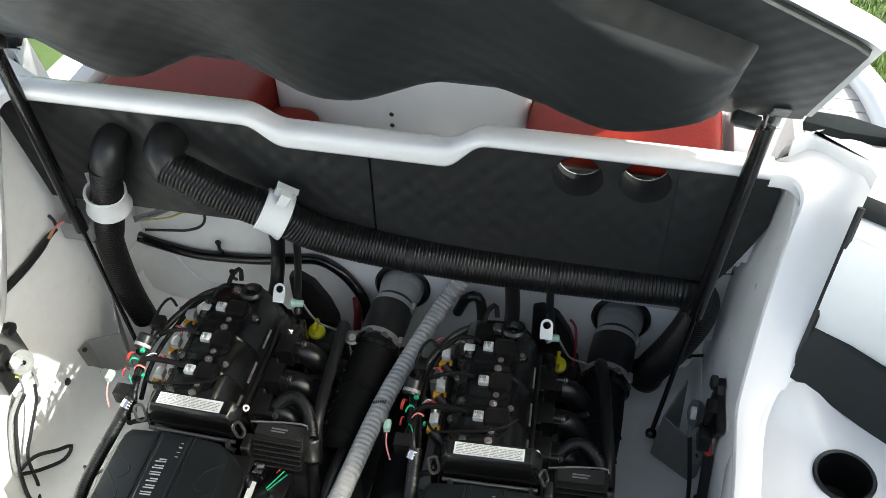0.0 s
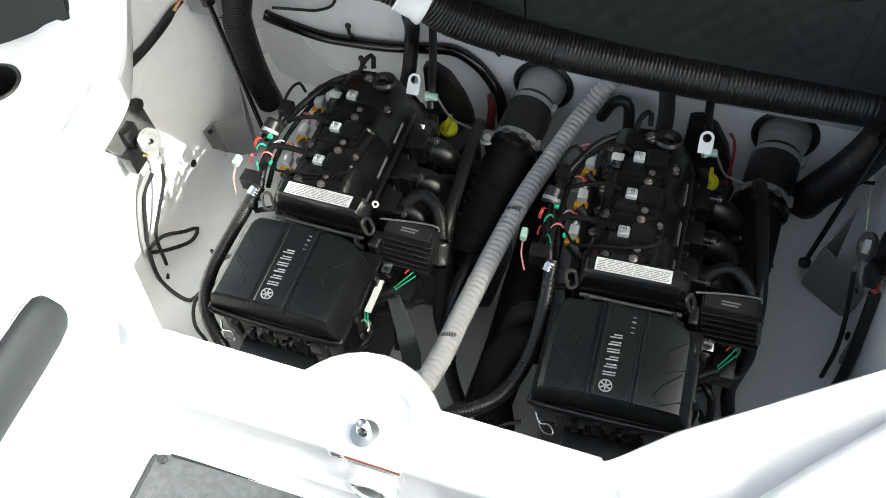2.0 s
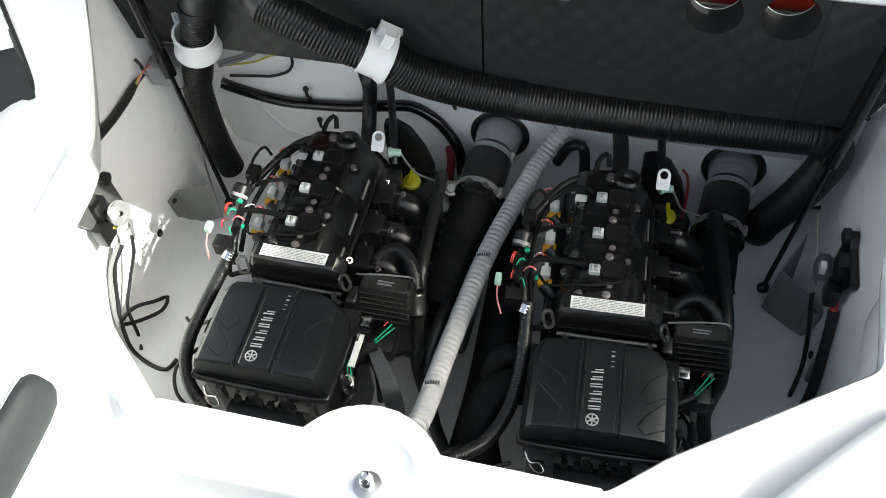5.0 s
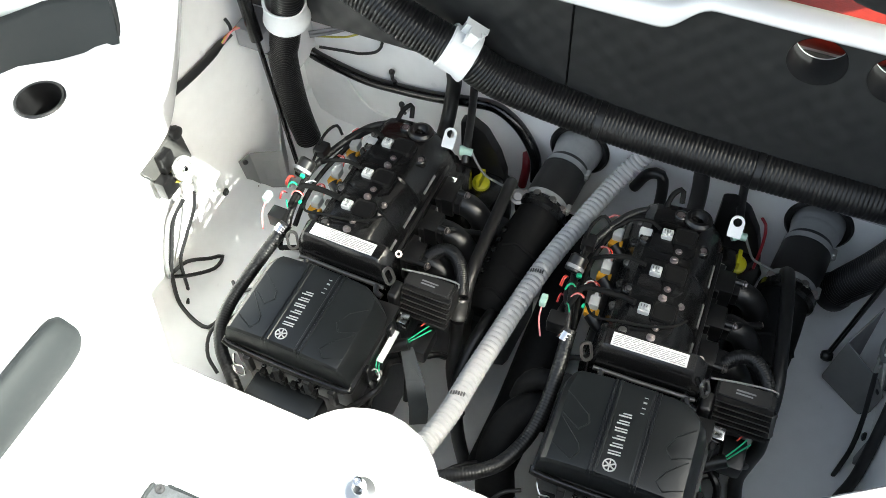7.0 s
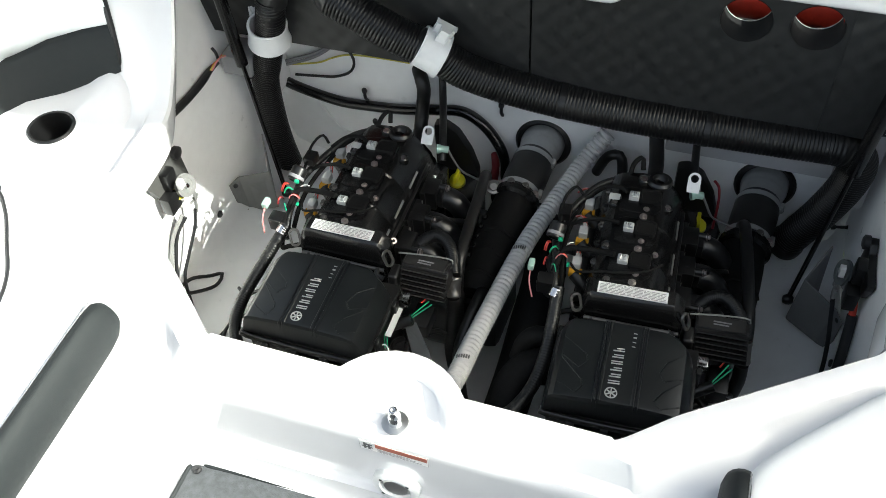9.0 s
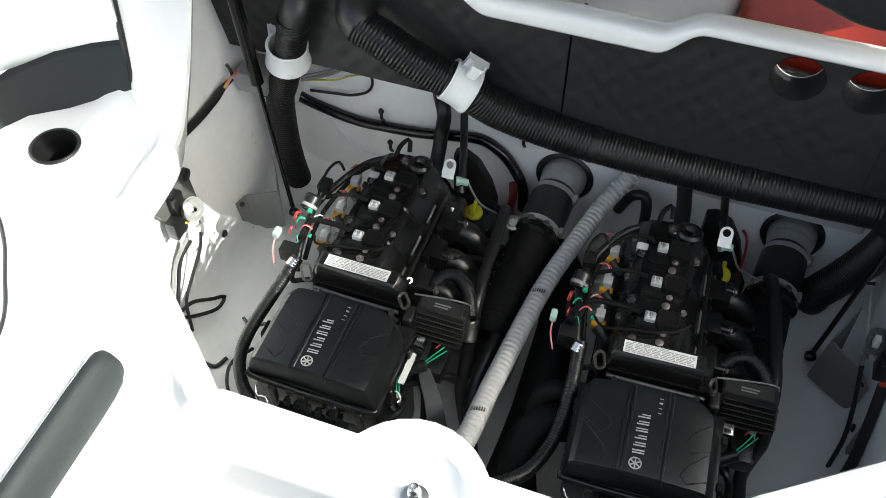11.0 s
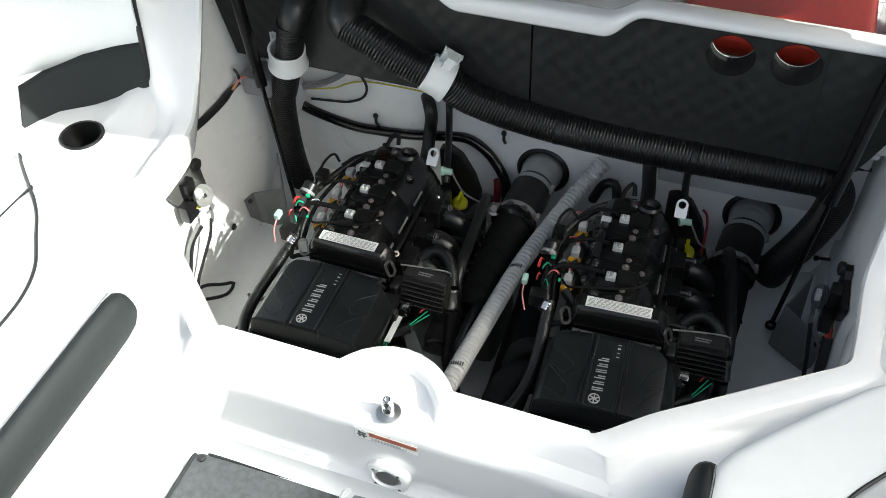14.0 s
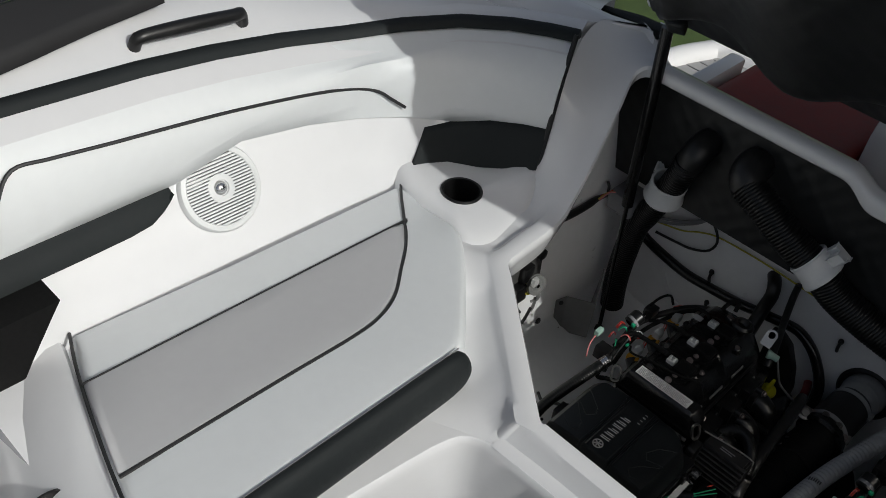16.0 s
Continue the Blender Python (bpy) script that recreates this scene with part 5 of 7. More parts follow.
    solo("wall_bolt", bm, PIPING, "black bolt head in the side wall", "bolt", group="wall bolts")


side_kit(-1, 0.0, 0.0)
side_kit(1, 0.155, -0.030)
line("latch_cable", [(-0.656, 0.928, 0.035), (-0.662, 0.915, -0.01), (-0.676, 0.88, -0.07), (-0.680, 0.845, -0.115), (-0.678, 0.83, -0.20), (-0.66, 0.80, -0.205)], 0.0038, PIPING, "black latch cable hanging on the side wall", "cable", "latch cables")
line("latch_cable", [(-0.668, 0.905, 0.03), (-0.685, 0.875, -0.01), (-0.688, 0.835, -0.09), (-0.685, 0.815, -0.125), (-0.67, 0.79, -0.20), (-0.60, 0.77, -0.215), (-0.58, 0.80, -0.215)], 0.0045, PIPING, "black latch cable hanging on the side wall", "cable", "latch cables")
line("latch_cable", [(-0.675, 0.905, 0.035), (-0.690, 0.865, -0.01), (-0.692, 0.825, -0.085), (-0.688, 0.808, -0.13)], 0.0045, PLATE, "grey cable sleeve on the side wall", "cable", "latch cables")
line("latch_cable", [(-0.688, 0.812, -0.125), (-0.68, 0.86, -0.135), (-0.66, 0.90, -0.165), (-0.65, 0.93, -0.19), (-0.655, 0.90, -0.20), (-0.675, 0.85, -0.17), (-0.686, 0.815, -0.135)], 0.0042, PIPING, "looped black cable tied on the side wall", "cable", "latch cables")
line("latch_cable", [(0.658, 1.085, -0.005), (0.664, 1.065, -0.04), (0.672, 1.035, -0.09), (0.674, 1.0, -0.14), (0.668, 0.97, -0.205)], 0.0045, PIPING, "black latch cable hanging on the side wall", "cable", "latch cables")
line("latch_cable", [(0.688, 1.030, 0.025), (0.689, 1.01, -0.005), (0.689, 0.975, -0.06), (0.688, 0.94, -0.13), (0.680, 0.92, -0.195)], 0.010, PIPING, "thick black cable on the side wall", "cable", "latch cables")
line("latch_wire", [(0.685, 1.048, 0.045), (0.687, 1.038, 0.035), (0.688, 1.028, 0.02)], 0.007, RED, "short red wire at the latch", "wire")
bm = B()
box(bm, (0.6865, 0.985, -0.165), (0.6985, 1.0, -0.085), 0.001, 1)
solo("hull_sticker", bm, PLATE, "narrow grey sticker on the side wall", "sticker")
bm = B()
tube(bm, [(0.70, 1.372, 0.160), (0.685, 1.368, 0.165), (0.672, 1.362, 0.172)], 0.0045, 8, 0.006)
solo("duct_hook", bm, PIPING, "black hook holding the duct on the side wall", "hook")


# ---- latch pin, label and drain on the front lip ----
pin = thing("latch_pin", (0.006, 0.446, 0.265), "polished steel hatch latch pin on a round plate", "latch pin")
bm = B()
lathe(bm, [(1e-5, 0.0005), (0.0205, 0.0005), (0.0205, 0.002), (0.018, 0.003), (1e-5, 0.003)], (0.006, 0.446, 0.2682), seg=32)
part("plate", bm, ALU, pin, "brushed round plate")
bm = B()
lathe(bm, [(0.0105, 0.003), (0.0098, 0.022), (0.0090, 0.0235), (0.0056, 0.032), (0.0060, 0.034), (0.0060, 0.038), (0.0042, 0.0385), (0.004, 0.033), (1e-5, 0.033)], (0.006, 0.446, 0.2682), seg=24)
part("pin", bm, CHROME, pin)
sticker = thing("warning_label", (0.008, 0.42, 0.21), "small warning label with an orange band on the white riser", "label")
ML = Matrix.Translation((-0.045, 0.4195, 0.2155)) @ Matrix.Rotation(radians(2), 4, "Y") @ Matrix.Rotation(radians(91.5), 4, "X")
bm = B()
box(bm, (-0.001, -0.001, -0.001), (0.109, 0.027, 0.0009), m=ML)
part("border", bm, PRINT, sticker, "thin grey border")
bm = B()
box(bm, (0, 0, -0.001), (0.108, 0.026, 0.0012), m=ML)
part("backing", bm, LABEL, sticker)
bm = B()
box(bm, (0.025, 0.0135, 0.001), (0.107, 0.025, 0.0016), m=ML)
part("band", bm, LABEL_ORANGE, sticker, "faded orange band")
bm = B()
for x0, y0, x1, y1 in ((0.006, 0.004, 0.010, 0.022), (0.006, 0.016, 0.020, 0.020), (0.013, 0.004, 0.017, 0.016), (0.003, 0.009, 0.021, 0.0115)):
    box(bm, (x0, y0, 0.001), (x1, y1, 0.0017), m=ML)
part("pictogram", bm, INK, sticker, "black warning pictogram")
for k in range(3):
    bm = B()
    box(bm, (0.028, 0.0022 + 0.0034 * k, 0.001), (0.098 - 0.009 * k, 0.0036 + 0.0034 * k, 0.0016), m=ML)
    part("text_bar", bm, PRINT, sticker)
dr = thing("drain_fitting", (0.003, 0.418, 0.112), "round steel drain fitting in the white riser", "drain")
bm = B()
lathe(bm, [(0.040, -0.014), (0.040, 0.004), (0.036, 0.007), (0.027, 0.007), (0.025, 0.003), (0.025, -0.004)], (0.003, 0.4185, 0.112), (0, -1, 0.03), 36)
part("flange", bm, WHITE, dr, "white round flange")
bm = B()
lathe(bm, [(0.0245, 0.001), (0.020, 0.005), (1e-5, 0.006)], (0.003, 0.4185, 0.112), (0, -1, 0.03), 32)
part("lens", bm, ALU, dr, "brushed metal lens")
for a in (45, 135, 225, 315):
    bm = B()
    disc(bm, (0.003 + 0.0315 * math.cos(radians(a)), 0.4115, 0.112 + 0.0315 * math.sin(radians(a))), 0.003, (0, -1, 0), 0.001, 10)
    part("screw", bm, CHROME, dr)

fd = thing("floor_drain", (-0.044, 0.400, 0.0), "white round floor drain with grey centre by the riser", "drain")
bm = B()
lathe(bm, [(0.050, 0.0), (0.047, 0.014), (0.042, 0.020), (0.037, 0.021), (0.034, 0.016), (0.026, 0.014), (0.0255, 0.010)], (-0.044, 0.402, 0.004), (0, -0.55, 0.83), 40)
part("flange", bm, GEL, fd, "white moulded ring")
bm = B()
lathe(bm, [(0.026, 0.011), (0.018, 0.013), (1e-5, 0.013)], (-0.044, 0.402, 0.004), (0, -0.55, 0.83), 28)
part("strainer", bm, GREYCON, fd, "grey strainer")

# ---- engines ----
def ring_plate(bm, at, r_out, r_in, t, axis, seg=24):
    lathe(bm, [(r_in, 0), (r_out, 0), (r_out, t), (r_in, t), (r_in, 0)], at, axis, seg)


def engine():
    e = thing("jet_engine", (-0.28, 0.95, -0.33), "black three-cylinder marine engine with charcoal airbox cover", "engine", "twin engines")
    # lower masses
    bm = B()
    box(bm, (-0.398, 0.90, -0.33), (-0.208, 1.225, 0.022), 0.02, 3)
    box(bm, (-0.385, 1.215, -0.30), (-0.215, 1.262, 0.0), 0.02, 3)
    part("block", bm, SATIN, e, "black painted engine block")
    bm = B()
    box(bm, (-0.395, 0.665, -0.33), (-0.170, 0.875, -0.035), 0.02, 3)
    part("sump", bm, BLACK, e)

    # valve cover: a flat top that falls away in a broad bevel on the intake side
    sec = [(-0.385, 0.020), (-0.374, 0.062), (-0.362, 0.094), (-0.345, 0.110), (-0.330, 0.115), (-0.300, 0.118), (-0.272, 0.116), (-0.258, 0.109), (-0.246, 0.098), (-0.227, 0.070), (-0.214, 0.047), (-0.208, 0.020), (-0.207, 0.0)]

    def cover_z(x):
        for (x0, z0), (x1, z1) in zip(sec, sec[1:]):
            if x0 <= x <= x1:
                return z0 + (z1 - z0) * (x - x0) / (x1 - x0)
        return 0.1

    bm = B()
    rows = []
    for y, k in ((0.900, 0.93), (0.908, 1.0), (0.975, 1.0), (0.979, 1.035), (0.985, 1.035), (0.988, 1.0), (1.066, 1.0), (1.070, 1.035), (1.076, 1.035), (1.079, 1.0), (1.15, 1.0), (1.19, 0.985), (1.21, 0.93), (1.222, 0.80)):
        rows.append([(-0.290 + (x + 0.290) * (0.96 + 0.04 * k), y, 0.02 + (z - 0.02) * (k if x > -0.29 or k < 1 else 1.0)) for x, z in sec])
    grid(bm, rows, ends=True)
    cover = part("valve_cover", bm, SATIN, e, "satin black valve cover", sharp=24)
    for y0, y1 in ((0.932, 0.968), (1.000, 1.052), (1.090, 1.140)):
        bm = B()
        grid(bm, [[(-0.2205, y, 0.0605), (-0.2180, y, 0.0560), (-0.2165, y, 0.0570), (-0.2190, y, 0.0615)] for y in (y0, y1)], wrap=True, ends=True)
        part("pad", bm, GALV, cover, "bright edge line of wear and painted glint")
    bm = B()
    tube(bm, [(-0.2115, 0.915, 0.040), (-0.2110, 1.05, 0.040), (-0.2115, 1.19, 0.040)], 0.0045, 8, 0.03)
    part("gasket_flange", bm, BLACK, cover, "black gasket flange")

    # label bar over the front of the cover, with a round rod under it
    bm = B()
    grid(bm, [[(x, y, z - drop * (1 if y < 0.90 else 0.6)) for y, z in ((0.914, 0.045), (0.884, 0.050), (0.872, 0.058), (0.868, 0.074), (0.870, 0.098), (0.8755, 0.113), (0.8815, 0.1185), (0.912, 0.1185))] for x, drop in ((-0.372, 0.022), (-0.365, 0.006), (-0.358, 0.0), (-0.210, 0.0), (-0.204, 0.004), (-0.188, 0.034))], wrap=True, ends=True)
    bar = part("label_bar", bm, SATIN, e, "glossy black front cover bar", sharp=30)
    bm = B()
    tube(bm, [(-0.366, 0.8625, 0.062), (-0.275, 0.8615, 0.061), (-0.192, 0.8625, 0.060)], 0.0042, 10, 0.02)
    part("rod", bm, LUG, bar, "dark steel rod")
    for x in (-0.352, -0.205):
        bm = B()
        tube(bm, [(x, 0.862, 0.061), (x + 0.004, 0.850, 0.058), (x + 0.018, 0.846, 0.056)], 0.0055, 8, 0.006)
        part("rod_end", bm, BLACK, bar)
    bm = B()
    box(bm, (-0.348, 0.8820, 0.1182), (-0.221, 0.9070, 0.1200))
    lab = part("label", bm, LABEL, e, "white information label with printed lines")
    rng = random.Random(3)
    for k in range(7):
        bm = B()
        y = 0.9045 - k * 0.0033
        x = -0.3445 + (0.010 if k == 0 else 0)
        while x < -0.228 - (0.05 if k == 0 else 0):
            w = rng.uniform(0.004, 0.016)
            box(bm, (x, y - 0.0008, 0.1199), (min(x + w, -0.2245), y + 0.0008, 0.1203))
            x += w + rng.uniform(0.0012, 0.003)
        part("text_bar", bm, PRINT, lab)

    # ignition coils: open square cups with a connector on one side and a bolted tab
    for y in (1.134, 1.050, 0.968):
        bm = B()
        rows = []
        for w, d, z in ((0.0200, 0.0175, 0.108), (0.0200, 0.0175, 0.1265), (0.0192, 0.0167, 0.1280), (0.0172, 0.0147, 0.1280), (0.0162, 0.0137, 0.1262)):
            row = []
            for sx, sy in ((1, 1), (-1, 1), (-1, -1), (1, -1)):
                ends = [(w - 0.0045, d), (w, d - 0.0045)]
                row += [(-0.281 + sx * p, y + sy * q, z) for p, q in (ends if sx * sy < 0 else reversed(ends))]
            rows.append(row)
        grid(bm, rows, wrap=True, ends=True)
        coil = part("ignition_coil", bm, MATT, e, "black square ignition coil")
        bm = B()
        grid(bm, [[(-0.297, y - 0.016, z), (-0.272, y - 0.016, z), (-0.278, y - 0.045, z), (-0.293, y - 0.047, z)] for z in (0.114, 0.1225)], wrap=True, ends=True)
        part("tab", bm, SATIN, coil, "black mounting tab")
        bm = B()
        box(bm, (-0.323, y - 0.012, 0.115), (-0.303, y + 0.007, 0.128), 0.003, 2)
        box(bm, (-0.3215, y - 0.009, 0.127), (-0.3145, y + 0.003, 0.1315), 0.0015, 1)
        box(bm, (-0.3125, y - 0.009, 0.127), (-0.3055, y + 0.003, 0.1315), 0.0015, 1)
        part("connector", bm, LIGHT, coil, "light grey connector")
        bm = B()
        for j in range(3):
            box(bm, (-0.3195 + 0.0045 * j, y - 0.004, 0.1314), (-0.318 + 0.0045 * j, y + 0.001, 0.1318))
        part("print", bm, INK, coil)
        for bx, by, r in ((-0.2855, y - 0.033, 0.0052), (-0.2890, y - 0.051, 0.0046)):
            bm = B()
            lathe(bm, [(r * 1.6, -0.006), (r * 1.6, 0.0), (r * 1.2, 0.001), (r * 0.5, 0.001)], (bx, by, 0.1215), seg=18)
            bolt(bm, (bx, by, 0.1222), r * 0.80, 0.004)
            part("bolt", bm, BOLT, coil, "zinc bolt with washer")
    for x, y, mat in ((-0.246, 1.135, BOLT), (-0.240, 0.917, BOLT), (-0.336, 0.918, LUG), (-0.300, 1.185, BOLT), (-0.348, 1.120, LUG), (-0.348, 1.005, LUG)):
        bm = B()
        lathe(bm, [(0.0115, -0.012), (0.0115, 0.002), (0.0095, 0.004), (0.0080, 0.002), (1e-5, 0.002)], (x, y, cover_z(x)), seg=20)
        collar = part("bolt_collar", bm, SATIN, e, "black collar round a bolt")
        bm = B()
        bolt(bm, (x, y, cover_z(x) + 0.001), 0.0050, 0.004)
        part("bolt", bm, mat, collar, "dull zinc bolt")
    bm = B()
    bolt(bm, (-0.256, 1.000, cover_z(-0.256)), 0.0045, 0.007)
    part("bolt", bm, BOLT, e, "small zinc bolt")

    # raised pads, cross ribs and edge bosses cast into the cover
    for y in (1.128, 1.045, 0.962):
        bm = B()
        prism(bm, [(-0.338, y - 0.030), (-0.322, y - 0.036), (-0.270, y - 0.036), (-0.258, y - 0.020), (-0.258, y + 0.022), (-0.270, y + 0.034), (-0.322, y + 0.034), (-0.338, y + 0.026)], 0.106, 0.1185, 0.003)
        part("coil_pad", bm, SATIN, cover, "raised cast pad")
    for k in range(6):
        bm = B()
        y = 0.930 + 0.048 * k
        lathe(bm, [(0.0085, -0.012), (0.008, 0.0), (0.0062, 0.002), (1e-5, 0.002)], (-0.366, y, 0.088), (-0.3, 0, 1), 14)
        bolt(bm, (-0.366, y, 0.089), 0.0036, 0.005, (-0.3, 0, 1))
        part("edge_bolt", bm, LUG if k % 2 else BLACK, cover, "cover bolt in a cast boss")

    # injectors
    def aside(bm):
        bmesh.ops.translate(bm, verts=bm.verts[:], vec=Vector((-0.016, 0.029, -0.036)))
        return bm

    for y in (1.103, 1.024, 0.943):
        bm = B()
        tube(bm, [(-0.352, y - 0.020, 0.060), (-0.372, y - 0.010, 0.075), (-0.386, y, 0.082)], 0.0125, 14, 0.008)
        inj = part("injector", aside(bm), BLACK, e, "black fuel injector")
        bm = B()
        box(bm, (-0.397, y - 0.006, 0.078), (-0.371, y + 0.009, 0.091), 0.002, 2)
        part("clip", aside(bm), ORANGE, inj, "orange locking clip")
        bm = B()
        box(bm, (-0.393, y + 0.004, 0.083), (-0.375, y + 0.026, 0.101), 0.003, 2)
        box(bm, (-0.388, y + 0.022, 0.088), (-0.380, y + 0.036, 0.100), 0.002, 1)
        for v in bm.verts:
            v.co.z += 0.006
        part("connector", aside(bm), LIGHT, inj, "pale grey connector")
        for dx, mat in ((-0.002, PINK), (0.003, RED)):
            bm = B()
            tube(bm, [(-0.384 + dx, y + 0.034, 0.096), (-0.387 + dx, y + 0.048, 0.104), (-0.400 + dx, y + 0.058, 0.098), (-0.415, y + 0.055, 0.085)], 0.0015, 6, 0.006)
            part("wire", aside(bm), mat, inj)
    bm = B()
    tube(bm, [(-0.384, 0.925, 0.022), (-0.382, 1.0, 0.022), (-0.382, 1.17, 0.022)], 0.012, 14, 0.03)
    part("fuel_rail", bm, BLACK, e)

    # intake runners and plenum
    for y in (1.150, 1.070, 0.990):
        bm = B()
        tube(bm, [(-0.207, y, -0.022), (-0.178, y, -0.015), (-0.152, y, -0.016), (-0.130, y - 0.002, -0.032), (-0.113, y - 0.004, -0.068), (-0.108, y - 0.005, -0.125)], 0.0245, 22, 0.008, shape=lambda u: 1.10 if u < 0.10 else 1.0)
        run = part("intake_runner", bm, BLACK, e, "satin black intake runner")
        bm = B()
        lathe(bm, [(0.0245, -0.004), (0.0280, -0.004), (0.0280, 0.004), (0.0245, 0.004)], (-0.176, y, -0.015), (1, 0, 0.15), 24)
        part("bead", bm, SATIN, run)
        bm = B()
        box(bm, (-0.216, y - 0.036, -0.045), (-0.196, y + 0.030, 0.020), 0.004, 2)
        part("flange", bm, BLACK, run)
        bm = B()
        box(bm, (-0.206, y - 0.032, -0.030), (-0.172, y + 0.018, 0.022), 0.005, 2)
        box(bm, (-0.176, y - 0.026, -0.024), (-0.160, y + 0.006, 0.012), 0.004, 2)
        part("port_block", bm, BLACK, run, "black moulded port block")
        # bright metal strip painted in as the glint on the glossy flange edge
        bm = B()
        box(bm, (-0.1962, y + 0.026, -0.010), (-0.1945, y + 0.0285, 0.018))
        part("glint_edge", bm, GALV, run, "bright edge line of wear and painted glint")
    for y in (1.152, 1.056, 0.964):
        bm = B()
        tube(bm, [(-0.210, y, 0.012), (-0.180, y, 0.014), (-0.155, y, 0.013)], 0.0078, 12, 0.008, shape=lambda u: 1.15 if u < 0.5 else 0.9)
        sp = part("spigot", bm, BLACK, e, "black moulded spigot")
        bm = B()
        bolt(bm, (-0.156, y, 0.013), 0.0052, 0.007, (1, -0.2, 0.3))
        part("screw", bm, BOLT, sp, "zinc screw")
    bm = B()
    tube(bm, [(-0.155, 1.060, 0.010), (-0.132, 1.083, -0.012), (-0.108, 1.106, -0.034)], 0.0072, 12, 0.008)
    sp = part("spigot", bm, BLACK, e, "black moulded spigot")
    bm = B()
    bolt(bm, (-0.108, 1.106, -0.034), 0.005, 0.007, (0.7, 0.3, 0.2))
    part("screw", bm, BOLT, sp, "zinc screw")
    bm = B()
    box(bm, (-0.155, 0.915, -0.25), (-0.070, 1.22, -0.095), 0.028, 4)
    part("plenum", bm, BLACK, e, "black intake plenum", sharp=60)
    bm = B()
    prism(bm, [(-0.228, 1.170), (-0.165, 1.175), (-0.130, 1.205), (-0.118, 1.262), (-0.132, 1.300), (-0.190, 1.310), (-0.232, 1.295)], -0.20, -0.082, 0.012)
    prism(bm, [(-0.226, 1.172), (-0.186, 1.174), (-0.176, 1.205), (-0.182, 1.240), (-0.226, 1.245)], -0.09, -0.006, 0.008)
    part("oil_housing", bm, SATIN, e, "black oil housing")
    bm = B()
    box(bm, (-0.213, 1.178, -0.0062), (-0.198, 1.198, -0.0042))
    part("tag", bm, LABEL, e, "tiny white tag")
    cap = part("oil_cap", shape_of(lathe, [(1e-5, 0.0), (0.0195, 0.0), (0.0198, 0.004), (0.0185, 0.012), (0.015, 0.014), (1e-5, 0.014)], (-0.172, 1.262, -0.082), (0.10, -0.2, 1), 24), YELLOW, e, "bright yellow oil cap")
    bm = B()
    box(bm, (-0.1755, 1.242, -0.070), (-0.1675, 1.278, -0.048), 0.002, 2)
    part("grip", bm, YELLOW, cap)
    bm = B()
    prism(bm, [(-0.236, 0.050), (-0.214, 0.058), (-0.180, 0.036), (-0.150, -0.020), (-0.134, -0.075), (-0.134, -0.20), (-0.236, -0.20)], -1.322, -1.300, 0.006, m=Matrix(((1, 0, 0, 0), (0, 0, -1, 0), (0, 1, 0, 0), (0, 0, 0, 1))))
    part("rear_plate", bm, BLACK, e, "rounded black rear housing")

    # lifting eye: an upright flat plate with a round hole
    def eye_plate(bm, at, way, r, hole, tall, t):
        at, way = Vector(at), Vector(way).normalized()
        wide = Vector((1, 0, 0)) - way * way.x
        wide.normalize()
        down = wide.cross(way)
        if down.z > 0:
            down = -down
        rows = []
        n = 40
        for k in range(n):
            a = 2 * math.pi * (k + 0.5) / n
            c, v = math.cos(a), math.sin(a)
            q = r if v <= 0 else min(r / max(1e-6, abs(c)), tall / max(1e-6, v))
            o, i = wide * (c * q) + down * (v * q), wide * (c * hole) + down * (v * hole)
            rows.append([at + p for p in (o, o + way * t, i + way * t, i)])
        grid(bm, rows + [rows[0]], wrap=True)

    bm = B()
    eye_plate(bm, (-0.203, 1.188, 0.138), (0.04, -0.72, 0.69), 0.0125, 0.0078, 0.028, 0.003)
    part("lifting_eye", bm, SILVER, e, "bare metal lifting eye")
    for x, ax in ((-0.183, Vector((0.85, -0.35, 0.35))), (-0.383, Vector((0.45, -0.70, 0.5)))):
        ax = ax.normalized()
        rise = (Vector((0, 0, 1)) - ax * ax.z).normalized()
        wide = rise.cross(ax)
        bm = B()
        rows = []
        for k in range(28):
            a = 2 * math.pi * k / 28
            c, v = math.cos(a), math.sin(a)
            lift = 0.008 if v > 0 else -0.008
            o, i = wide * (c * 0.0112) + rise * (v * 0.0112 + lift), wide * (c * 0.0066) + rise * (v * 0.0066 + lift)
            rows.append([Vector((x, 0.872, 0.090)) + q for q in (o - ax * 0.0022, o + ax * 0.0022, i + ax * 0.0022, i - ax * 0.0022)])
        grid(bm, rows + [rows[0]], wrap=True)
        part("front_eye", bm, LUG, e, "steel lifting lug")

    # rear cover and coolant parts
    bm = B()
    lathe(bm, [(0.010, 0.0), (0.024, 0.0), (0.026, 0.006), (0.022, 0.012), (0.016, 0.013), (0.014, 0.004), (0.010, 0.0)], (-0.268, 1.186, 0.112), (0, 0.15, 1), 28)
    part("breather_ring", bm, BLACK, e, "black breather ring")
    bm = B()
    prism(bm, [(-0.30, 1.24), (-0.20, 1.25), (-0.125, 1.29), (-0.12, 1.33), (-0.20, 1.34), (-0.30, 1.32)], -0.24, -0.10, 0.02)
    part("bell_housing", bm, BLACK, e)
    bm = B()
    tube(bm, [(-0.202, 1.222, 0.056), (-0.190, 1.226, 0.055), (-0.177, 1.229, 0.052)], 0.0092, 12, 0.006, shape=lambda u: 1.15 if u < 0.4 else 0.85)
    part("hose_joint", bm, MINT, e, "pale mint plastic joint")
    bm = B()
    tube(bm, [(-0.177, 1.229, 0.052), (-0.166, 1.226, 0.030), (-0.150, 1.232, -0.008), (-0.128, 1.242, -0.032), (-0.100, 1.245, -0.045)], 0.0024, 8, 0.008)
    part("small_hose", bm, PLATE, e, "thin grey hose")

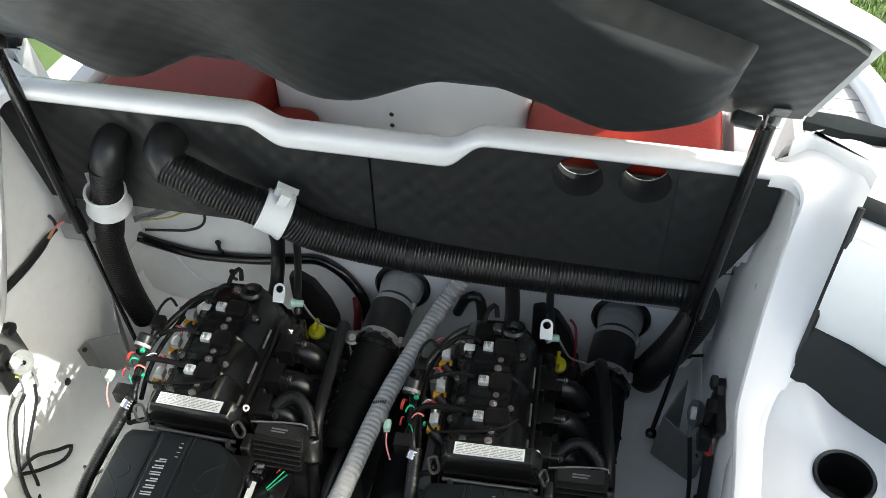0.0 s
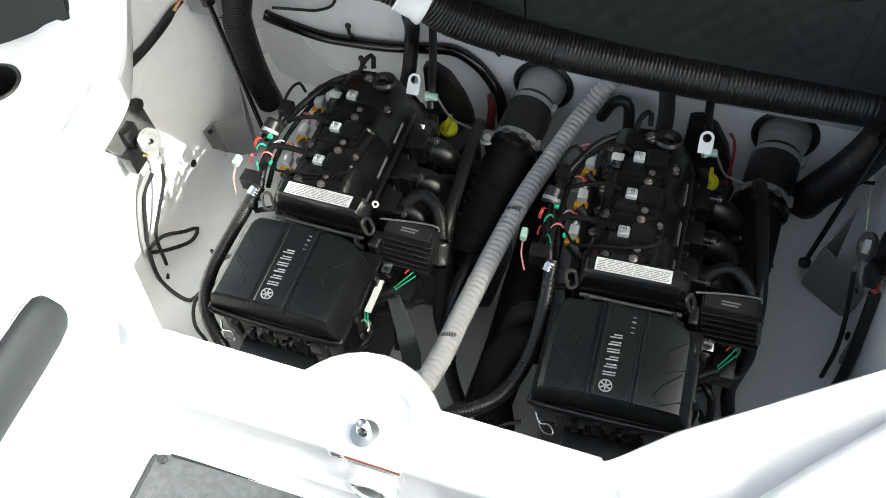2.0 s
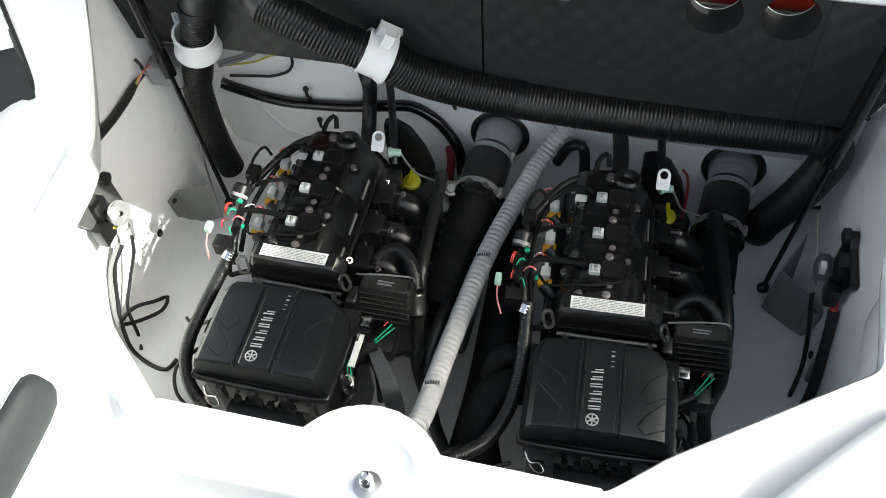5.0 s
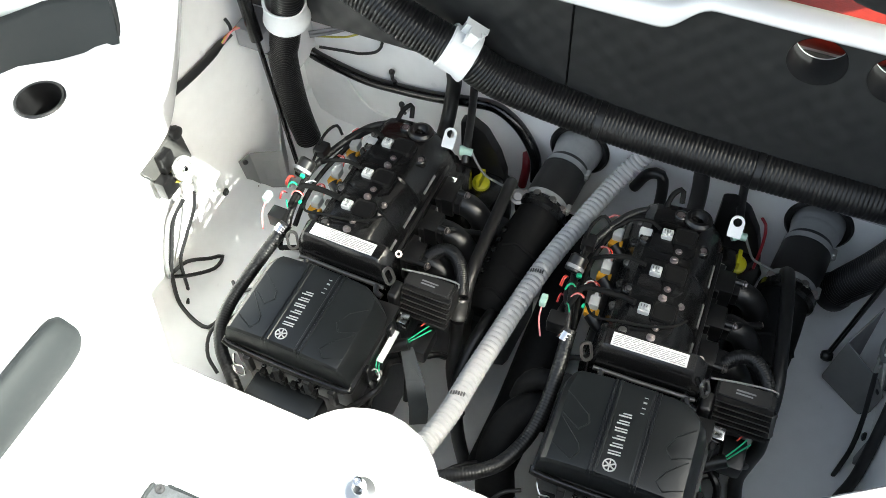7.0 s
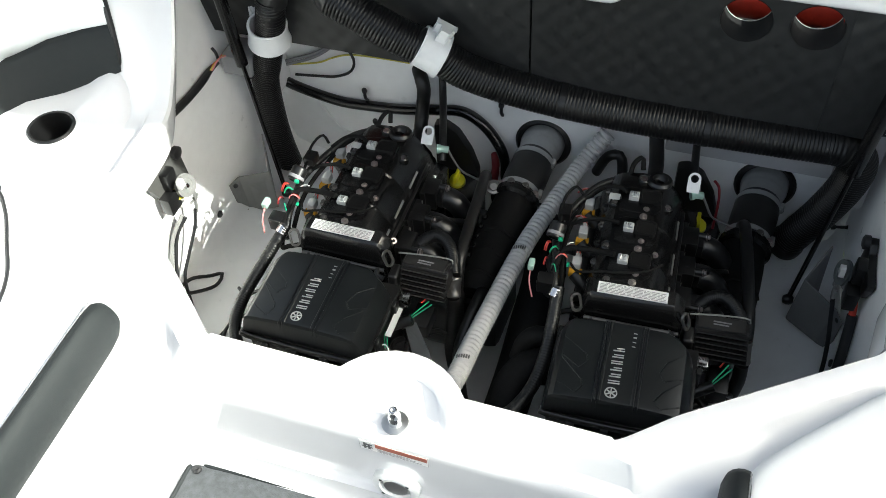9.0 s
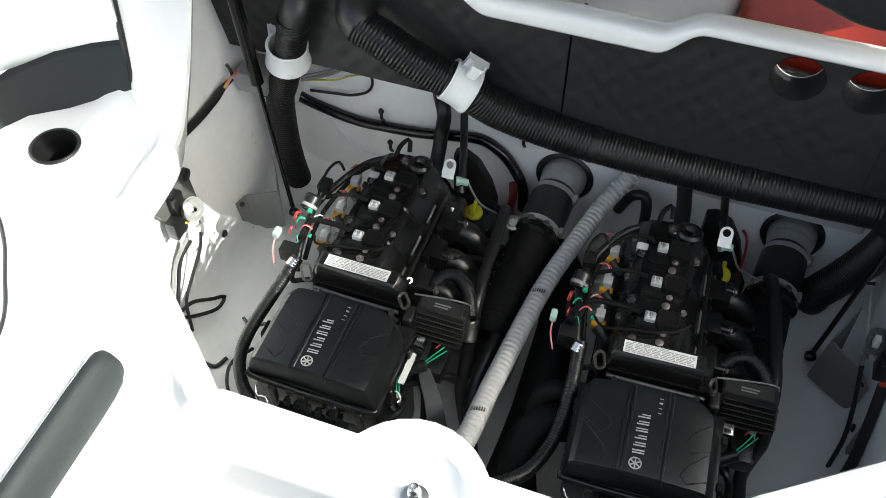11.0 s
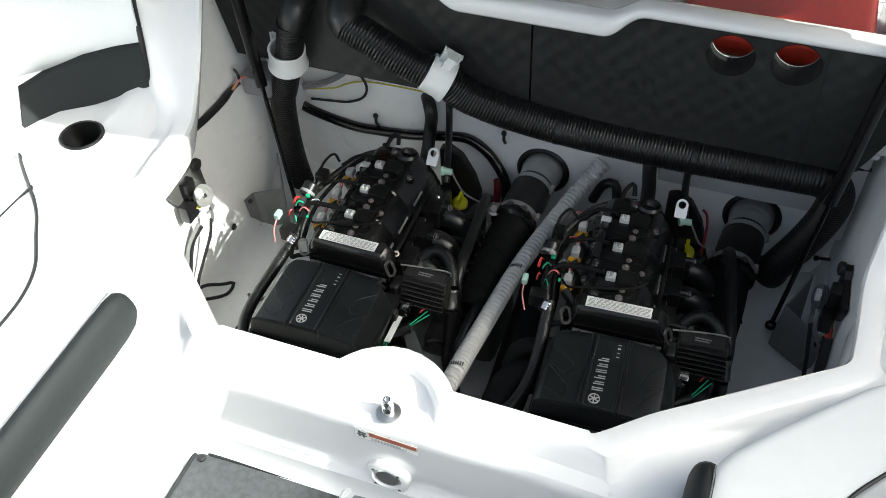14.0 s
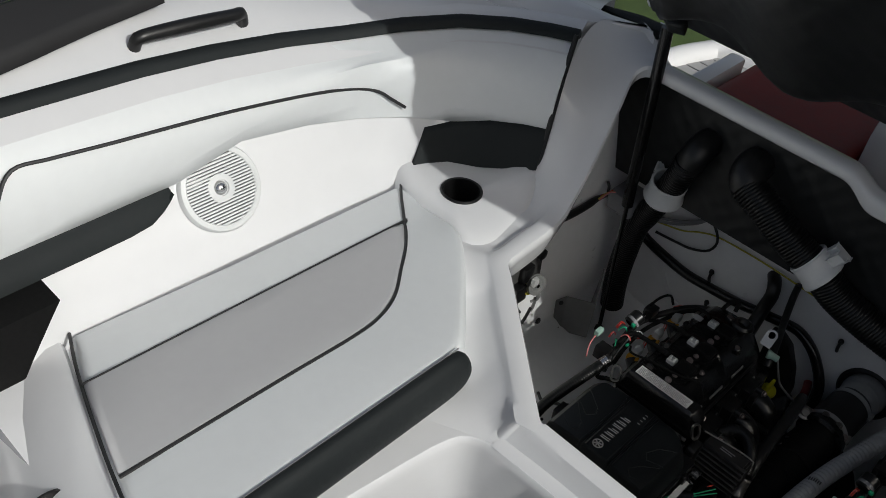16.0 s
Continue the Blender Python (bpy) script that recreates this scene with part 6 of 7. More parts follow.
    # regulator: a label plate on top, long fins down its sloping front
    bm = B()
    grid(bm, [[(x, y, z) for y, z in ((0.917, 0.000), (0.917, 0.060), (0.892, 0.064), (0.858, 0.018), (0.866, 0.000))] for x in (-0.163, -0.070)], wrap=True, ends=True)
    reg = part("regulator", bm, REG, e, "grey-black finned regulator")
    bm = B()
    box(bm, (-0.160, 0.886, 0.0625), (-0.074, 0.916, 0.0660), 0.001, 1)
    part("plate", bm, REG, reg, "grey-brown label plate")
    bm = B()
    tube(bm, [(-0.176, 0.908, 0.068), (-0.120, 0.917, 0.0675), (-0.072, 0.921, 0.066), (-0.066, 0.917, 0.058)], 0.0017, 8, 0.01)
    part("rod", bm, GALV, reg, "thin steel edge rod")
    bm = B()
    prism(bm, [(0.855, 0.012), (0.915, 0.012), (0.917, 0.058), (0.893, 0.062), (0.860, 0.024)], -0.0705, -0.0665, 0.001, m=Matrix(((0, 0, 1, 0), (1, 0, 0, 0), (0, 1, 0, 0), (0, 0, 0, 1))))
    part("end_plate", bm, REG, reg)
    for k in range(6):
        bm = B()
        c = Vector((0, 0.884 - 0.0056 * k, 0.060 - 0.0078 * k))
        trim = 0.0025 * k
        grid(bm, [[Vector((x, c.y, c.z)) + Vector((0, dy, dz)) for dy, dz in ((0.003, -0.002), (-0.0095, 0.0035), (-0.0108, 0.0018), (0.0015, -0.004))] for x in (-0.160 + trim * 0.3, -0.068 + trim * 0.4)], wrap=True, ends=True)
        part("fin", bm, REG, reg)
    for k in range(2):
        bm = B()
        box(bm, (-0.132, 0.895 + 0.006 * k, 0.0658), (-0.104 + 0.004 * k, 0.898 + 0.006 * k, 0.0663))
        part("text_bar", bm, GREYCON, reg)
    bm = B()
    box(bm, (-0.182, 0.852, 0.010), (-0.162, 0.890, 0.058), 0.007, 3)
    part("mount", bm, RUBBER, reg, "black rubber mount")

    # airbox
    bm = B()
    box(bm, (-0.400, 0.664, -0.045), (-0.158, 0.840, 0.046), 0.008, 2)
    air = part("airbox", bm, BLACK, e, "black airbox body")
    bm = B()
    box(bm, (-0.408, 0.656, 0.036), (-0.150, 0.845, 0.048), 0.004, 2)
    part("rim", bm, BLACK, air)
    # lid: a flat tray with a raised middle band between double ridges, sharp folds to its sides
    prof = [(-0.404, 0.050), (-0.402, 0.074), (-0.397, 0.088), (-0.388, 0.0955), (-0.372, 0.0985), (-0.336, 0.1020), (-0.3225, 0.1035), (-0.3215, 0.1062), (-0.3185, 0.1062), (-0.3175, 0.1040), (-0.3150, 0.1040), (-0.3138, 0.1070), (-0.3100, 0.1070), (-0.3085, 0.1058), (-0.2580, 0.1058), (-0.2565, 0.1070), (-0.2530, 0.1070), (-0.2518, 0.1040), (-0.2495, 0.1040), (-0.2485, 0.1062), (-0.2455, 0.1062), (-0.2445, 0.1035), (-0.215, 0.1025), (-0.186, 0.1005), (-0.176, 0.0975), (-0.169, 0.0880), (-0.160, 0.066), (-0.156, 0.050)]
    bm = B()
    rows = []
    for y, sink, pull in ((0.6600, 0.060, 0.0), (0.6605, 0.016, 0.0), (0.6625, 0.006, 0.0), (0.6660, 0.001, 0.0), (0.6700, 0.0, 0.0), (0.740, 0.0, 0.0), (0.795, 0.0, 0.0), (0.812, 0.0, 0.004), (0.826, 0.0, 0.018), (0.832, 0.002, 0.028), (0.8365, 0.010, 0.036), (0.8400, 0.024, 0.042), (0.8420, 0.060, 0.046)):
        row = []
        for x, z in prof:
            k = min(1.0, max(0.0, (x + 0.235) / 0.06)) + 0.4 * min(1.0, max(0.0, (-0.345 - x) / 0.05)) * -1
            row.append((x - pull * k, y, max(0.050, z - sink)))
        rows.append(row)
    grid(bm, rows)
    lid = part("lid", bm, COVER, air, "charcoal textured lid", sharp=22)
    for pts in (((-0.389, 0.790), (-0.346, 0.757), (-0.341, 0.742), (-0.354, 0.727), (-0.386, 0.750)), ((-0.386, 0.744), (-0.346, 0.703), (-0.343, 0.690), (-0.352, 0.675), (-0.386, 0.694)),
                ((-0.180, 0.790), (-0.206, 0.768), (-0.217, 0.742), (-0.207, 0.728), (-0.177, 0.742)), ((-0.180, 0.733), (-0.208, 0.706), (-0.220, 0.685), (-0.207, 0.672), (-0.177, 0.686))):
        bm = B()
        for (x0, y0), (x1, y1) in zip(pts, pts[1:]):
            def lid_z(x):
                for (a, za), (b, zb) in zip(prof, prof[1:]):
                    if a <= x <= b:
                        return za + (zb - za) * (x - a) / (b - a)
                return 0.1
            tube(bm, [(x0, y0, lid_z(x0) + 0.0002), (x1, y1, lid_z(x1) + 0.0002)], 0.0013, 6, 0.01)
        part("pocket_edge", bm, COVER, lid, "moulded pocket outline")
    # front roll of the tray
    bm = B()
    tube(bm, [(-0.404, 0.664, 0.047), (-0.396, 0.655, 0.046), (-0.280, 0.6525, 0.045), (-0.168, 0.655, 0.045), (-0.158, 0.664, 0.045)], 0.0068, 12, 0.01)
    part("front_roll", bm, SATIN, air, "glossy black rolled front edge")
    # plain emblem: ring, spokes and six silver blocks
    bm = B()
    ring_plate(bm, (-0.2925, 0.6835, 0.1060), 0.0108, 0.0090, 0.0014, (0, 0, 1), 32)
    for a in (90, 210, 330, 30, 150, 270):
        mm = Matrix.Translation((-0.2925, 0.6835, 0.1060)) @ Matrix.Rotation(radians(a), 4, "Z")
        box(bm, (0.0, -0.0011, 0), (0.0088, 0.0011, 0.0013), m=mm)
    part("emblem", bm, SILVER, lid, "silver round emblem")
    for k in range(6):
        bm = B()
        mm = Matrix.Translation((-0.2905, 0.7015 + 0.0135 * k, 0.1062)) @ Matrix.Rotation(radians(4), 4, "Z")
        box(bm, (-0.010, 0.0004, 0), (0.010, 0.0024, 0.0012), m=mm)
        box(bm, (-0.010 + 0.003 * (k % 3), 0.0052, 0), (0.010, 0.0070, 0.0012), m=mm)
        part("emblem_bar", bm, SILVER, lid, "silver raised bars")
    for k in range(4):
        bm = B()
        box(bm, (-0.2700, 0.784 + 0.0095 * k, 0.1061), (-0.2640, 0.7855 + 0.0095 * k + (0.0015 if k == 2 else 0), 0.1067))
        part("emblem_bar", bm, SILVER, lid)
    # clips and catches along the airbox
    for y in (0.70, 0.79):
        bm = B()
        box(bm, (-0.152, y, 0.005), (-0.142, y + 0.016, 0.052), 0.002, 1)
        part("catch", bm, BLACK, air)
    for x in (-0.36, -0.30, -0.24, -0.19):
        bm = B()
        box(bm, (x, 0.640, 0.000), (x + 0.014, 0.652, 0.046), 0.002, 1)
        part("catch", bm, BLACK, air)
    bm = B()
    box(bm, (-0.146, 0.738, 0.026), (-0.134, 0.806, 0.029))
    part("white_strip", bm, LABEL, air, "narrow white label")

    # control unit in front
    bm = B()
    box(bm, (-0.345, 0.602, -0.055), (-0.205, 0.648, -0.004), 0.005, 2)
    ecu = part("control_unit", bm, COVER, e, "black control unit")
    for k in range(6):
        bm = B()
        box(bm, (-0.334 + 0.021 * k, 0.640, -0.004), (-0.322 + 0.021 * k, 0.652, 0.012), 0.002, 1)
        part("lug", bm, BLACK, ecu)
    for k in range(4):
        bm = B()
        bolt(bm, (-0.330 + 0.036 * k, 0.655, 0.010), 0.0035, 0.006)
        part("bolt", bm, CHROME, ecu)
    bm = B()
    tube(bm, [(-0.395, 0.655, 0.01), (-0.385, 0.640, 0.005), (-0.37, 0.642, 0.002), (-0.36, 0.630, -0.005), (-0.375, 0.628, 0.0), (-0.385, 0.635, 0.01)], 0.002, 8, 0.005)
    part("wire_clip", bm, CHROME, ecu, "bent steel wire clip")

    # starter side: connectors, bracket and wires beside the airbox
    bm = B()
    box(bm, (-0.150, 0.822, 0.008), (-0.130, 0.846, 0.032), 0.003, 2)
    part("plug", bm, CHROME, e, "bright metal plug housing")
    bm = B()
    tube(bm, [(-0.150, 0.785, -0.005), (-0.132, 0.795, 0.0), (-0.115, 0.803, 0.005)], 0.0115, 14, 0.008)
    part("plug", bm, BLACK, e)
    bm = B()
    box(bm, (-0.125, 0.80, -0.05), (-0.085, 0.86, -0.01), 0.008, 2)
    part("relay", bm, BLACK, e)
    bm = B()
    grid(bm, [[(-0.130, 0.795, -0.004), (-0.108, 0.804, -0.004)], [(-0.100, 0.752, -0.040), (-0.070, 0.766, -0.040)], [(-0.082, 0.722, -0.085), (-0.050, 0.738, -0.085)], [(-0.080, 0.712, -0.13), (-0.050, 0.728, -0.13)]])
    bmesh.ops.solidify(bm, geom=bm.faces[:], thickness=0.004)
    part("bracket", bm, STEEL_DARK, e, "dark grey metal bracket")
    for j, (mat, pts) in enumerate(((GREEN, [(-0.120, 0.806, 0.008), (-0.105, 0.825, 0.016), (-0.092, 0.845, 0.020)]), (GREEN, [(-0.116, 0.804, 0.008), (-0.100, 0.822, 0.014), (-0.086, 0.838, 0.018)]),
                               (GREEN, [(-0.150, 0.780, -0.004), (-0.155, 0.755, 0.002), (-0.146, 0.730, -0.004)]), (GREEN, [(-0.146, 0.780, -0.004), (-0.149, 0.755, 0.004), (-0.140, 0.728, -0.004)]),
                               (LABEL, [(-0.160, 0.722, -0.01), (-0.150, 0.735, 0.0), (-0.138, 0.728, -0.004), (-0.135, 0.715, -0.015)]), (RED, [(-0.108, 0.838, 0.016), (-0.100, 0.850, 0.020), (-0.098, 0.858, 0.018)]))):
        bm = B()
        tube(bm, pts, 0.0014, 6, 0.006)
        part("wire", bm, mat, e)
    bm = B()
    for k in range(9):
        p = Vector((rng.uniform(-0.165, -0.09), rng.uniform(0.66, 0.84), rng.uniform(-0.08, -0.02)))
        q = p + Vector((rng.uniform(-0.05, 0.05), rng.uniform(-0.08, 0.05), rng.uniform(-0.10, 0.0)))
        tube(bm, [p, p.lerp(q, 0.5) + Vector((rng.uniform(-0.03, 0.03), 0, rng.uniform(0, 0.03))), q], rng.uniform(0.004, 0.010), 8, 0.01)
    part("wire_tangle", bm, BLACK, e, "black wires and hoses")
    for k in range(5):
        bm = B()
        p = Vector((-0.150 + 0.008 * (k % 2), 0.690 + 0.013 * k, -0.030))
        lathe(bm, [(1e-5, 0), (0.006, 0), (0.006, 0.006), (1e-5, 0.007)], p, (0.5, -0.2, 0.8), 10)
        part("terminal", bm, CHROME if k % 2 else BLACK, e)

    # harness along the outer side
    runs = [([(-0.425, 0.900, 0.040), (-0.434, 0.940, 0.062), (-0.442, 0.990, 0.066), (-0.450, 1.040, 0.064), (-0.445, 1.090, 0.060), (-0.422, 1.145, 0.066), (-0.385, 1.190, 0.080), (-0.335, 1.210, 0.090), (-0.285, 1.206, 0.096)], 0.0075),
            ([(-0.420, 0.930, 0.045), (-0.428, 0.985, 0.056), (-0.432, 1.050, 0.054), (-0.424, 1.110, 0.054), (-0.392, 1.172, 0.075), (-0.33, 1.195, 0.100)], 0.005),
            ([(-0.440, 0.950, 0.070), (-0.425, 0.982, 0.102), (-0.395, 0.986, 0.108), (-0.360, 0.982, 0.114), (-0.330, 0.972, 0.124)], 0.0055),
            ([(-0.425, 1.060, 0.090), (-0.400, 1.058, 0.110), (-0.365, 1.064, 0.116), (-0.330, 1.053, 0.124)], 0.004),
            ([(-0.410, 1.130, 0.095), (-0.380, 1.152, 0.112), (-0.345, 1.150, 0.122), (-0.328, 1.138, 0.124)], 0.004),
            ([(-0.410, 0.965, 0.085), (-0.390, 0.935, 0.102), (-0.345, 0.928, 0.122), (-0.300, 0.932, 0.126), (-0.262, 0.945, 0.126), (-0.240, 0.968, 0.122)], 0.0025),
            ([(-0.445, 1.055, 0.085), (-0.448, 1.110, 0.105), (-0.430, 1.135, 0.120), (-0.412, 1.125, 0.110)], 0.003),
            ([(-0.33, 1.20, 0.105), (-0.325, 1.225, 0.12), (-0.310, 1.235, 0.13), (-0.305, 1.22, 0.11)], 0.005),
            ([(-0.44, 0.93, 0.05), (-0.425, 0.88, 0.04), (-0.40, 0.87, 0.06), (-0.37, 0.875, 0.07)], 0.005)]
    har = None
    for pts, r in runs:
        bm = B()
        tube(bm, pts, r, 10, 0.008, rib=0.005 if r > 0.007 else 0.0, depth=0.0005)
        har = part("harness_wire" if har else "harness", bm, RUBBER, e, "black taped wiring harness") if har is None else part("harness_wire", bm, MATT, e)
    bm = B()
    lathe(bm, [(0.012, 0), (0.017, 0.002), (0.017, 0.030), (0.013, 0.034), (1e-5, 0.034)], (-0.452, 1.020, 0.085), (0.15, 0.8, 0.4), 18)
    part("round_plug", bm, BLACK, e, "black round multi-pin plug")
    bm = B()
    lathe(bm, [(0.0172, 0.006), (0.0178, 0.008), (0.0178, 0.011), (0.0172, 0.013)], (-0.452, 1.020, 0.085), (0.15, 0.8, 0.4), 18)
    part("plug_band", bm, GREYCON, e, "grey band")
    for lo, hi, mat, lab in (((-0.488, 0.934, 0.080), (-0.476, 0.956, 0.094), MINT, "pale translucent connector"), ((-0.466, 0.912, 0.045), (-0.434, 0.940, 0.078), BLACK, "black connector"), ((-0.455, 1.075, 0.080), (-0.430, 1.105, 0.100), BLACK, ""),
                             ((-0.442, 1.002, 0.098), (-0.432, 1.010, 0.106), GREEN, "green tape"), ((-0.416, 0.948, 0.092), (-0.410, 0.958, 0.098), GREEN, "green tape"), ((-0.362, 1.125, 0.100), (-0.338, 1.143, 0.112), LIGHT, "pale foil tab")):
        bm = B()
        box(bm, lo, hi, 0.003, 2)
        part("connector", bm, mat, e, lab)
    bm = B()
    lathe(bm, [(0.0085, 0), (0.0135, 0.0), (0.0135, 0.016), (0.0085, 0.016)], (-0.424, 0.905, 0.072), (-0.25, -0.8, -0.4), 16)
    part("hose_clamp", bm, CHROME, e, "bright hose clamp")
    # wires in small parallel bundles
    for c, way, across, mats in (((-0.462, 0.996, 0.096), (0.004, 0.016, 0), (0.0032, -0.0008, 0), (RED, RED_DARK, RED)), ((-0.458, 0.962, 0.090), (0.003, 0.012, 0), (0.003, -0.0006, 0), (RED, RED_DARK)),
                                 ((-0.428, 0.968, 0.100), (0.015, 0.004, 0), (0.0006, 0.0030, 0), (PINK, RED)), ((-0.446, 0.982, 0.103), (0.010, 0.008, 0), (0.002, -0.003, 0), (GREEN, GREEN)),
                                 ((-0.438, 0.945, 0.094), (0.007, -0.010, 0), (0.003, 0.002, 0), (GREEN,)), ((-0.420, 0.996, 0.100), (0.012, 0.020, 0), (0, 0, 0), (LIGHT,))):
        c, way, across = Vector(c), Vector(way) * 0.72, Vector(across) * 0.55
        for k, mat in enumerate(mats):
            bm = B()
            p = c + across * k
            tube(bm, [p - way - Vector((0, 0, 0.008)), p - way * 0.6, p + Vector((0, 0, 0.004)), p + way * 0.6, p + way - Vector((0, 0, 0.008))], 0.0012, 6, 0.004)
            part("wire", bm, mat, e)
    bm = B()
    tube(bm, [(-0.482, 0.936, 0.082), (-0.480, 0.915, 0.070), (-0.470, 0.895, 0.050)], 0.0016, 6, 0.005)
    part("wire", bm, PINK, e)
    bm = B()
    ring_plate(bm, (-0.2000, 0.940, 0.060), 0.0066, 0.0034, 0.003, (0.5, -0.3, 0.8), 18)
    part("eyelet", bm, BOLT, e, "small steel eyelet")
    return e


left_engine = engine()
right_engine = copy_thing(left_engine, Matrix.Translation((0.290, 0.953, -0.33)) @ Matrix.Rotation(radians(3.2), 4, "Z"))
# the starboard engine lacks the label strip and the bracket beside its airbox
for ob in list(right_engine.children_recursive):
    if ob.name.split(".")[0] in ("white_strip", "bracket"):
        bpy.data.objects.remove(ob)


# ---- exhaust from each engine through the bulkhead ----
def exhaust(port, path):
    port, pts = Vector(port), [Vector(p) for p in path]
    ex = thing("exhaust_pipe", (pts[-1].x, pts[-1].y, -0.33), "black exhaust elbow with rubber sleeve and cast metal outlet", "exhaust", "exhausts")
    bm = B()
    lathe(bm, [(0.048, -0.004), (0.066, -0.004), (0.0675, 0.003), (0.062, 0.008), (0.055, 0.005), (0.050, -0.002)], port, (0, -1, 0.1), 40)
    part("seal_ring", bm, RUBBER, ex, "black rubber seal")
    ax = (pts[0] - port).normalized()
    bm = B()
    lathe(bm, [(0.0515, -0.010), (0.0515, 0.014), (0.0505, 0.020), (0.0478, 0.024), (0.0470, 0.028), (0.0480, 0.032), (0.0465, 0.036), (0.0450, 0.050), (0.0445, 0.10)], port, ax, 40)
    part("outlet", bm, OUTLET, ex, "cast grey metal outlet", sharp=50)
    bm = B()
    tube(bm, [pts[0] - ax * 0.012, pts[0].lerp(pts[1], 0.5), pts[1]], 0.0470, 32, 0.008, shape=lambda u: 1.0 + 0.05 * math.sin(u * 3.1) - (0.04 if u < 0.06 or u > 0.94 else 0))
    part("sleeve", bm, RUBBER, ex, "black rubber sleeve")
    way = (pts[1] - pts[0]).normalized()
    for at, lug in ((pts[0] + way * 0.004, 0.048), (pts[1] - way * 0.010, 0.049)):
        bm = B()
        lathe(bm, [(0.0465, -0.006), (0.0492, -0.006), (0.0494, 0.006), (0.0465, 0.006)], at, way, 40)
        cl = part("clamp", bm, PIPE, ex, "steel band clamp")
        bm = B()
        box(bm, (-0.006, -0.009, -0.006), (0.006, 0.009, 0.008), 0.002, 1, m=Matrix.Translation(at + Vector((lug, 0.0, 0.010))))
        bolt(bm, at + Vector((lug, -0.010, 0.010)), 0.0045, 0.006, (0, -1, 0.2))
        part("screw", bm, GALV, cl, "clamp screw")
    # bolted flange, then the cast body that runs forward beside the engine
    side = way.cross(Vector((0, 0, 1))).normalized()
    up = side.cross(way).normalized()
    bm = B()
    lathe(bm, [(0.040, -0.012), (0.050, -0.010), (0.056, -0.004), (0.056, 0.010), (0.048, 0.016)], pts[1] + way * 0.012, way, 32)
    part("flange", bm, SATIN, ex, "cast flange")
    for a in (35, 75, 115, 150):
        bm = B()
        p = pts[1] + way * 0.004 + side * (0.050 * math.cos(radians(a))) + up * (0.050 * math.sin(radians(a)))
        lathe(bm, [(0.0085, -0.008), (0.0085, 0.004), (0.006, 0.006)], p, (0, -0.3, 1), 14)
        bolt(bm, p + Vector((0, 0, 0.004)), 0.0055, 0.008, (0, -0.3, 1))
        part("bolt", bm, BOLT if a in (35, 150) else LUG, ex, "flange bolt")
    bm = B()
    tube(bm, [pts[1] + way * 0.010] + pts[2:], 0.050, 28, 0.012, shape=lambda u: 0.90 + 0.16 * math.sin(min(1.0, u * 1.4) * 1.9) - (0.25 * (u - 0.9) / 0.1 if u > 0.9 else 0))
    body = part("elbow", bm, MATT, ex, "black cast exhaust elbow")
    for k in range(7):
        p = pts[2].lerp(pts[-1], 0.06 + 0.14 * k) + Vector((-0.040, 0, 0.038))
        bm = B()
        lathe(bm, [(0.0075, -0.014), (0.007, 0.002), (0.0045, 0.004), (1e-5, 0.004)], p, (-0.5, -0.2, 0.8), 12)
        part("stud", bm, SATIN, ex, "cast stud")
    for k in (0.25, 0.55, 0.85):
        bm = B()
        c = pts[2].lerp(pts[-1], k)
        tube(bm, [c + Vector((0.052 * math.cos(a), 0.004 * math.sin(5 * a), 0.052 * math.sin(a))) for a in (0.1, 0.6, 1.1, 1.6, 2.1)], 0.0045, 8, 0.01)
        part("rib", bm, MATT, body)
    bm = B()
    low = pts[-1]
    prism(bm, [(low.x - 0.055, low.y - 0.01), (low.x + 0.045, low.y - 0.005), (low.x + 0.052, low.y + 0.16), (low.x - 0.05, low.y + 0.16)], -0.30, low.z - 0.02, 0.02)
    part("housing", bm, BLACK, ex, "black exhaust housing")
    return ex


exhaust((-0.005, 1.417, -0.055), [(-0.011, 1.350, -0.055), (-0.020, 1.238, -0.062), (-0.030, 1.160, -0.088), (-0.038, 1.070, -0.108), (-0.042, 0.985, -0.128)])
exhaust((0.507, 1.417, -0.058), [(0.499, 1.350, -0.058), (0.487, 1.238, -0.065), (0.482, 1.160, -0.092), (0.474, 1.070, -0.112), (0.466, 0.985, -0.132)])

# hoses beside each engine
line("bypass_hose", [(-0.100, 1.262, -0.060), (-0.094, 1.240, -0.016), (-0.090, 1.214, -0.002), (-0.085, 1.150, 0.002), (-0.080, 1.070, 0.004), (-0.074, 0.995, 0.004), (-0.070, 0.955, -0.020), (-0.068, 0.935, -0.080)], 0.0125, RUBBER, "black rubber hose along the engine side", group="engine hoses")
line("bypass_hose", [(0.466, 1.262, -0.060), (0.472, 1.240, -0.014), (0.476, 1.214, 0.0), (0.486, 1.150, 0.004), (0.496, 1.070, 0.006), (0.506, 0.995, 0.004), (0.511, 0.955, -0.020), (0.513, 0.935, -0.080)], 0.0125, RUBBER, "black rubber hose along the engine side", group="engine hoses")
for x in (-0.072, 0.490):
    bm = B()
    lathe(bm, [(0.010, -0.005), (0.0165, -0.004), (0.0165, 0.004), (0.010, 0.005), (0.0085, 0.009), (1e-5, 0.009)], (x, 1.222, -0.030), (0.2, -0.5, 0.8), 20)
    solo("hose_joint", bm, LUG, "dull steel banjo joint beside the hose", "joint", group="hose joints")
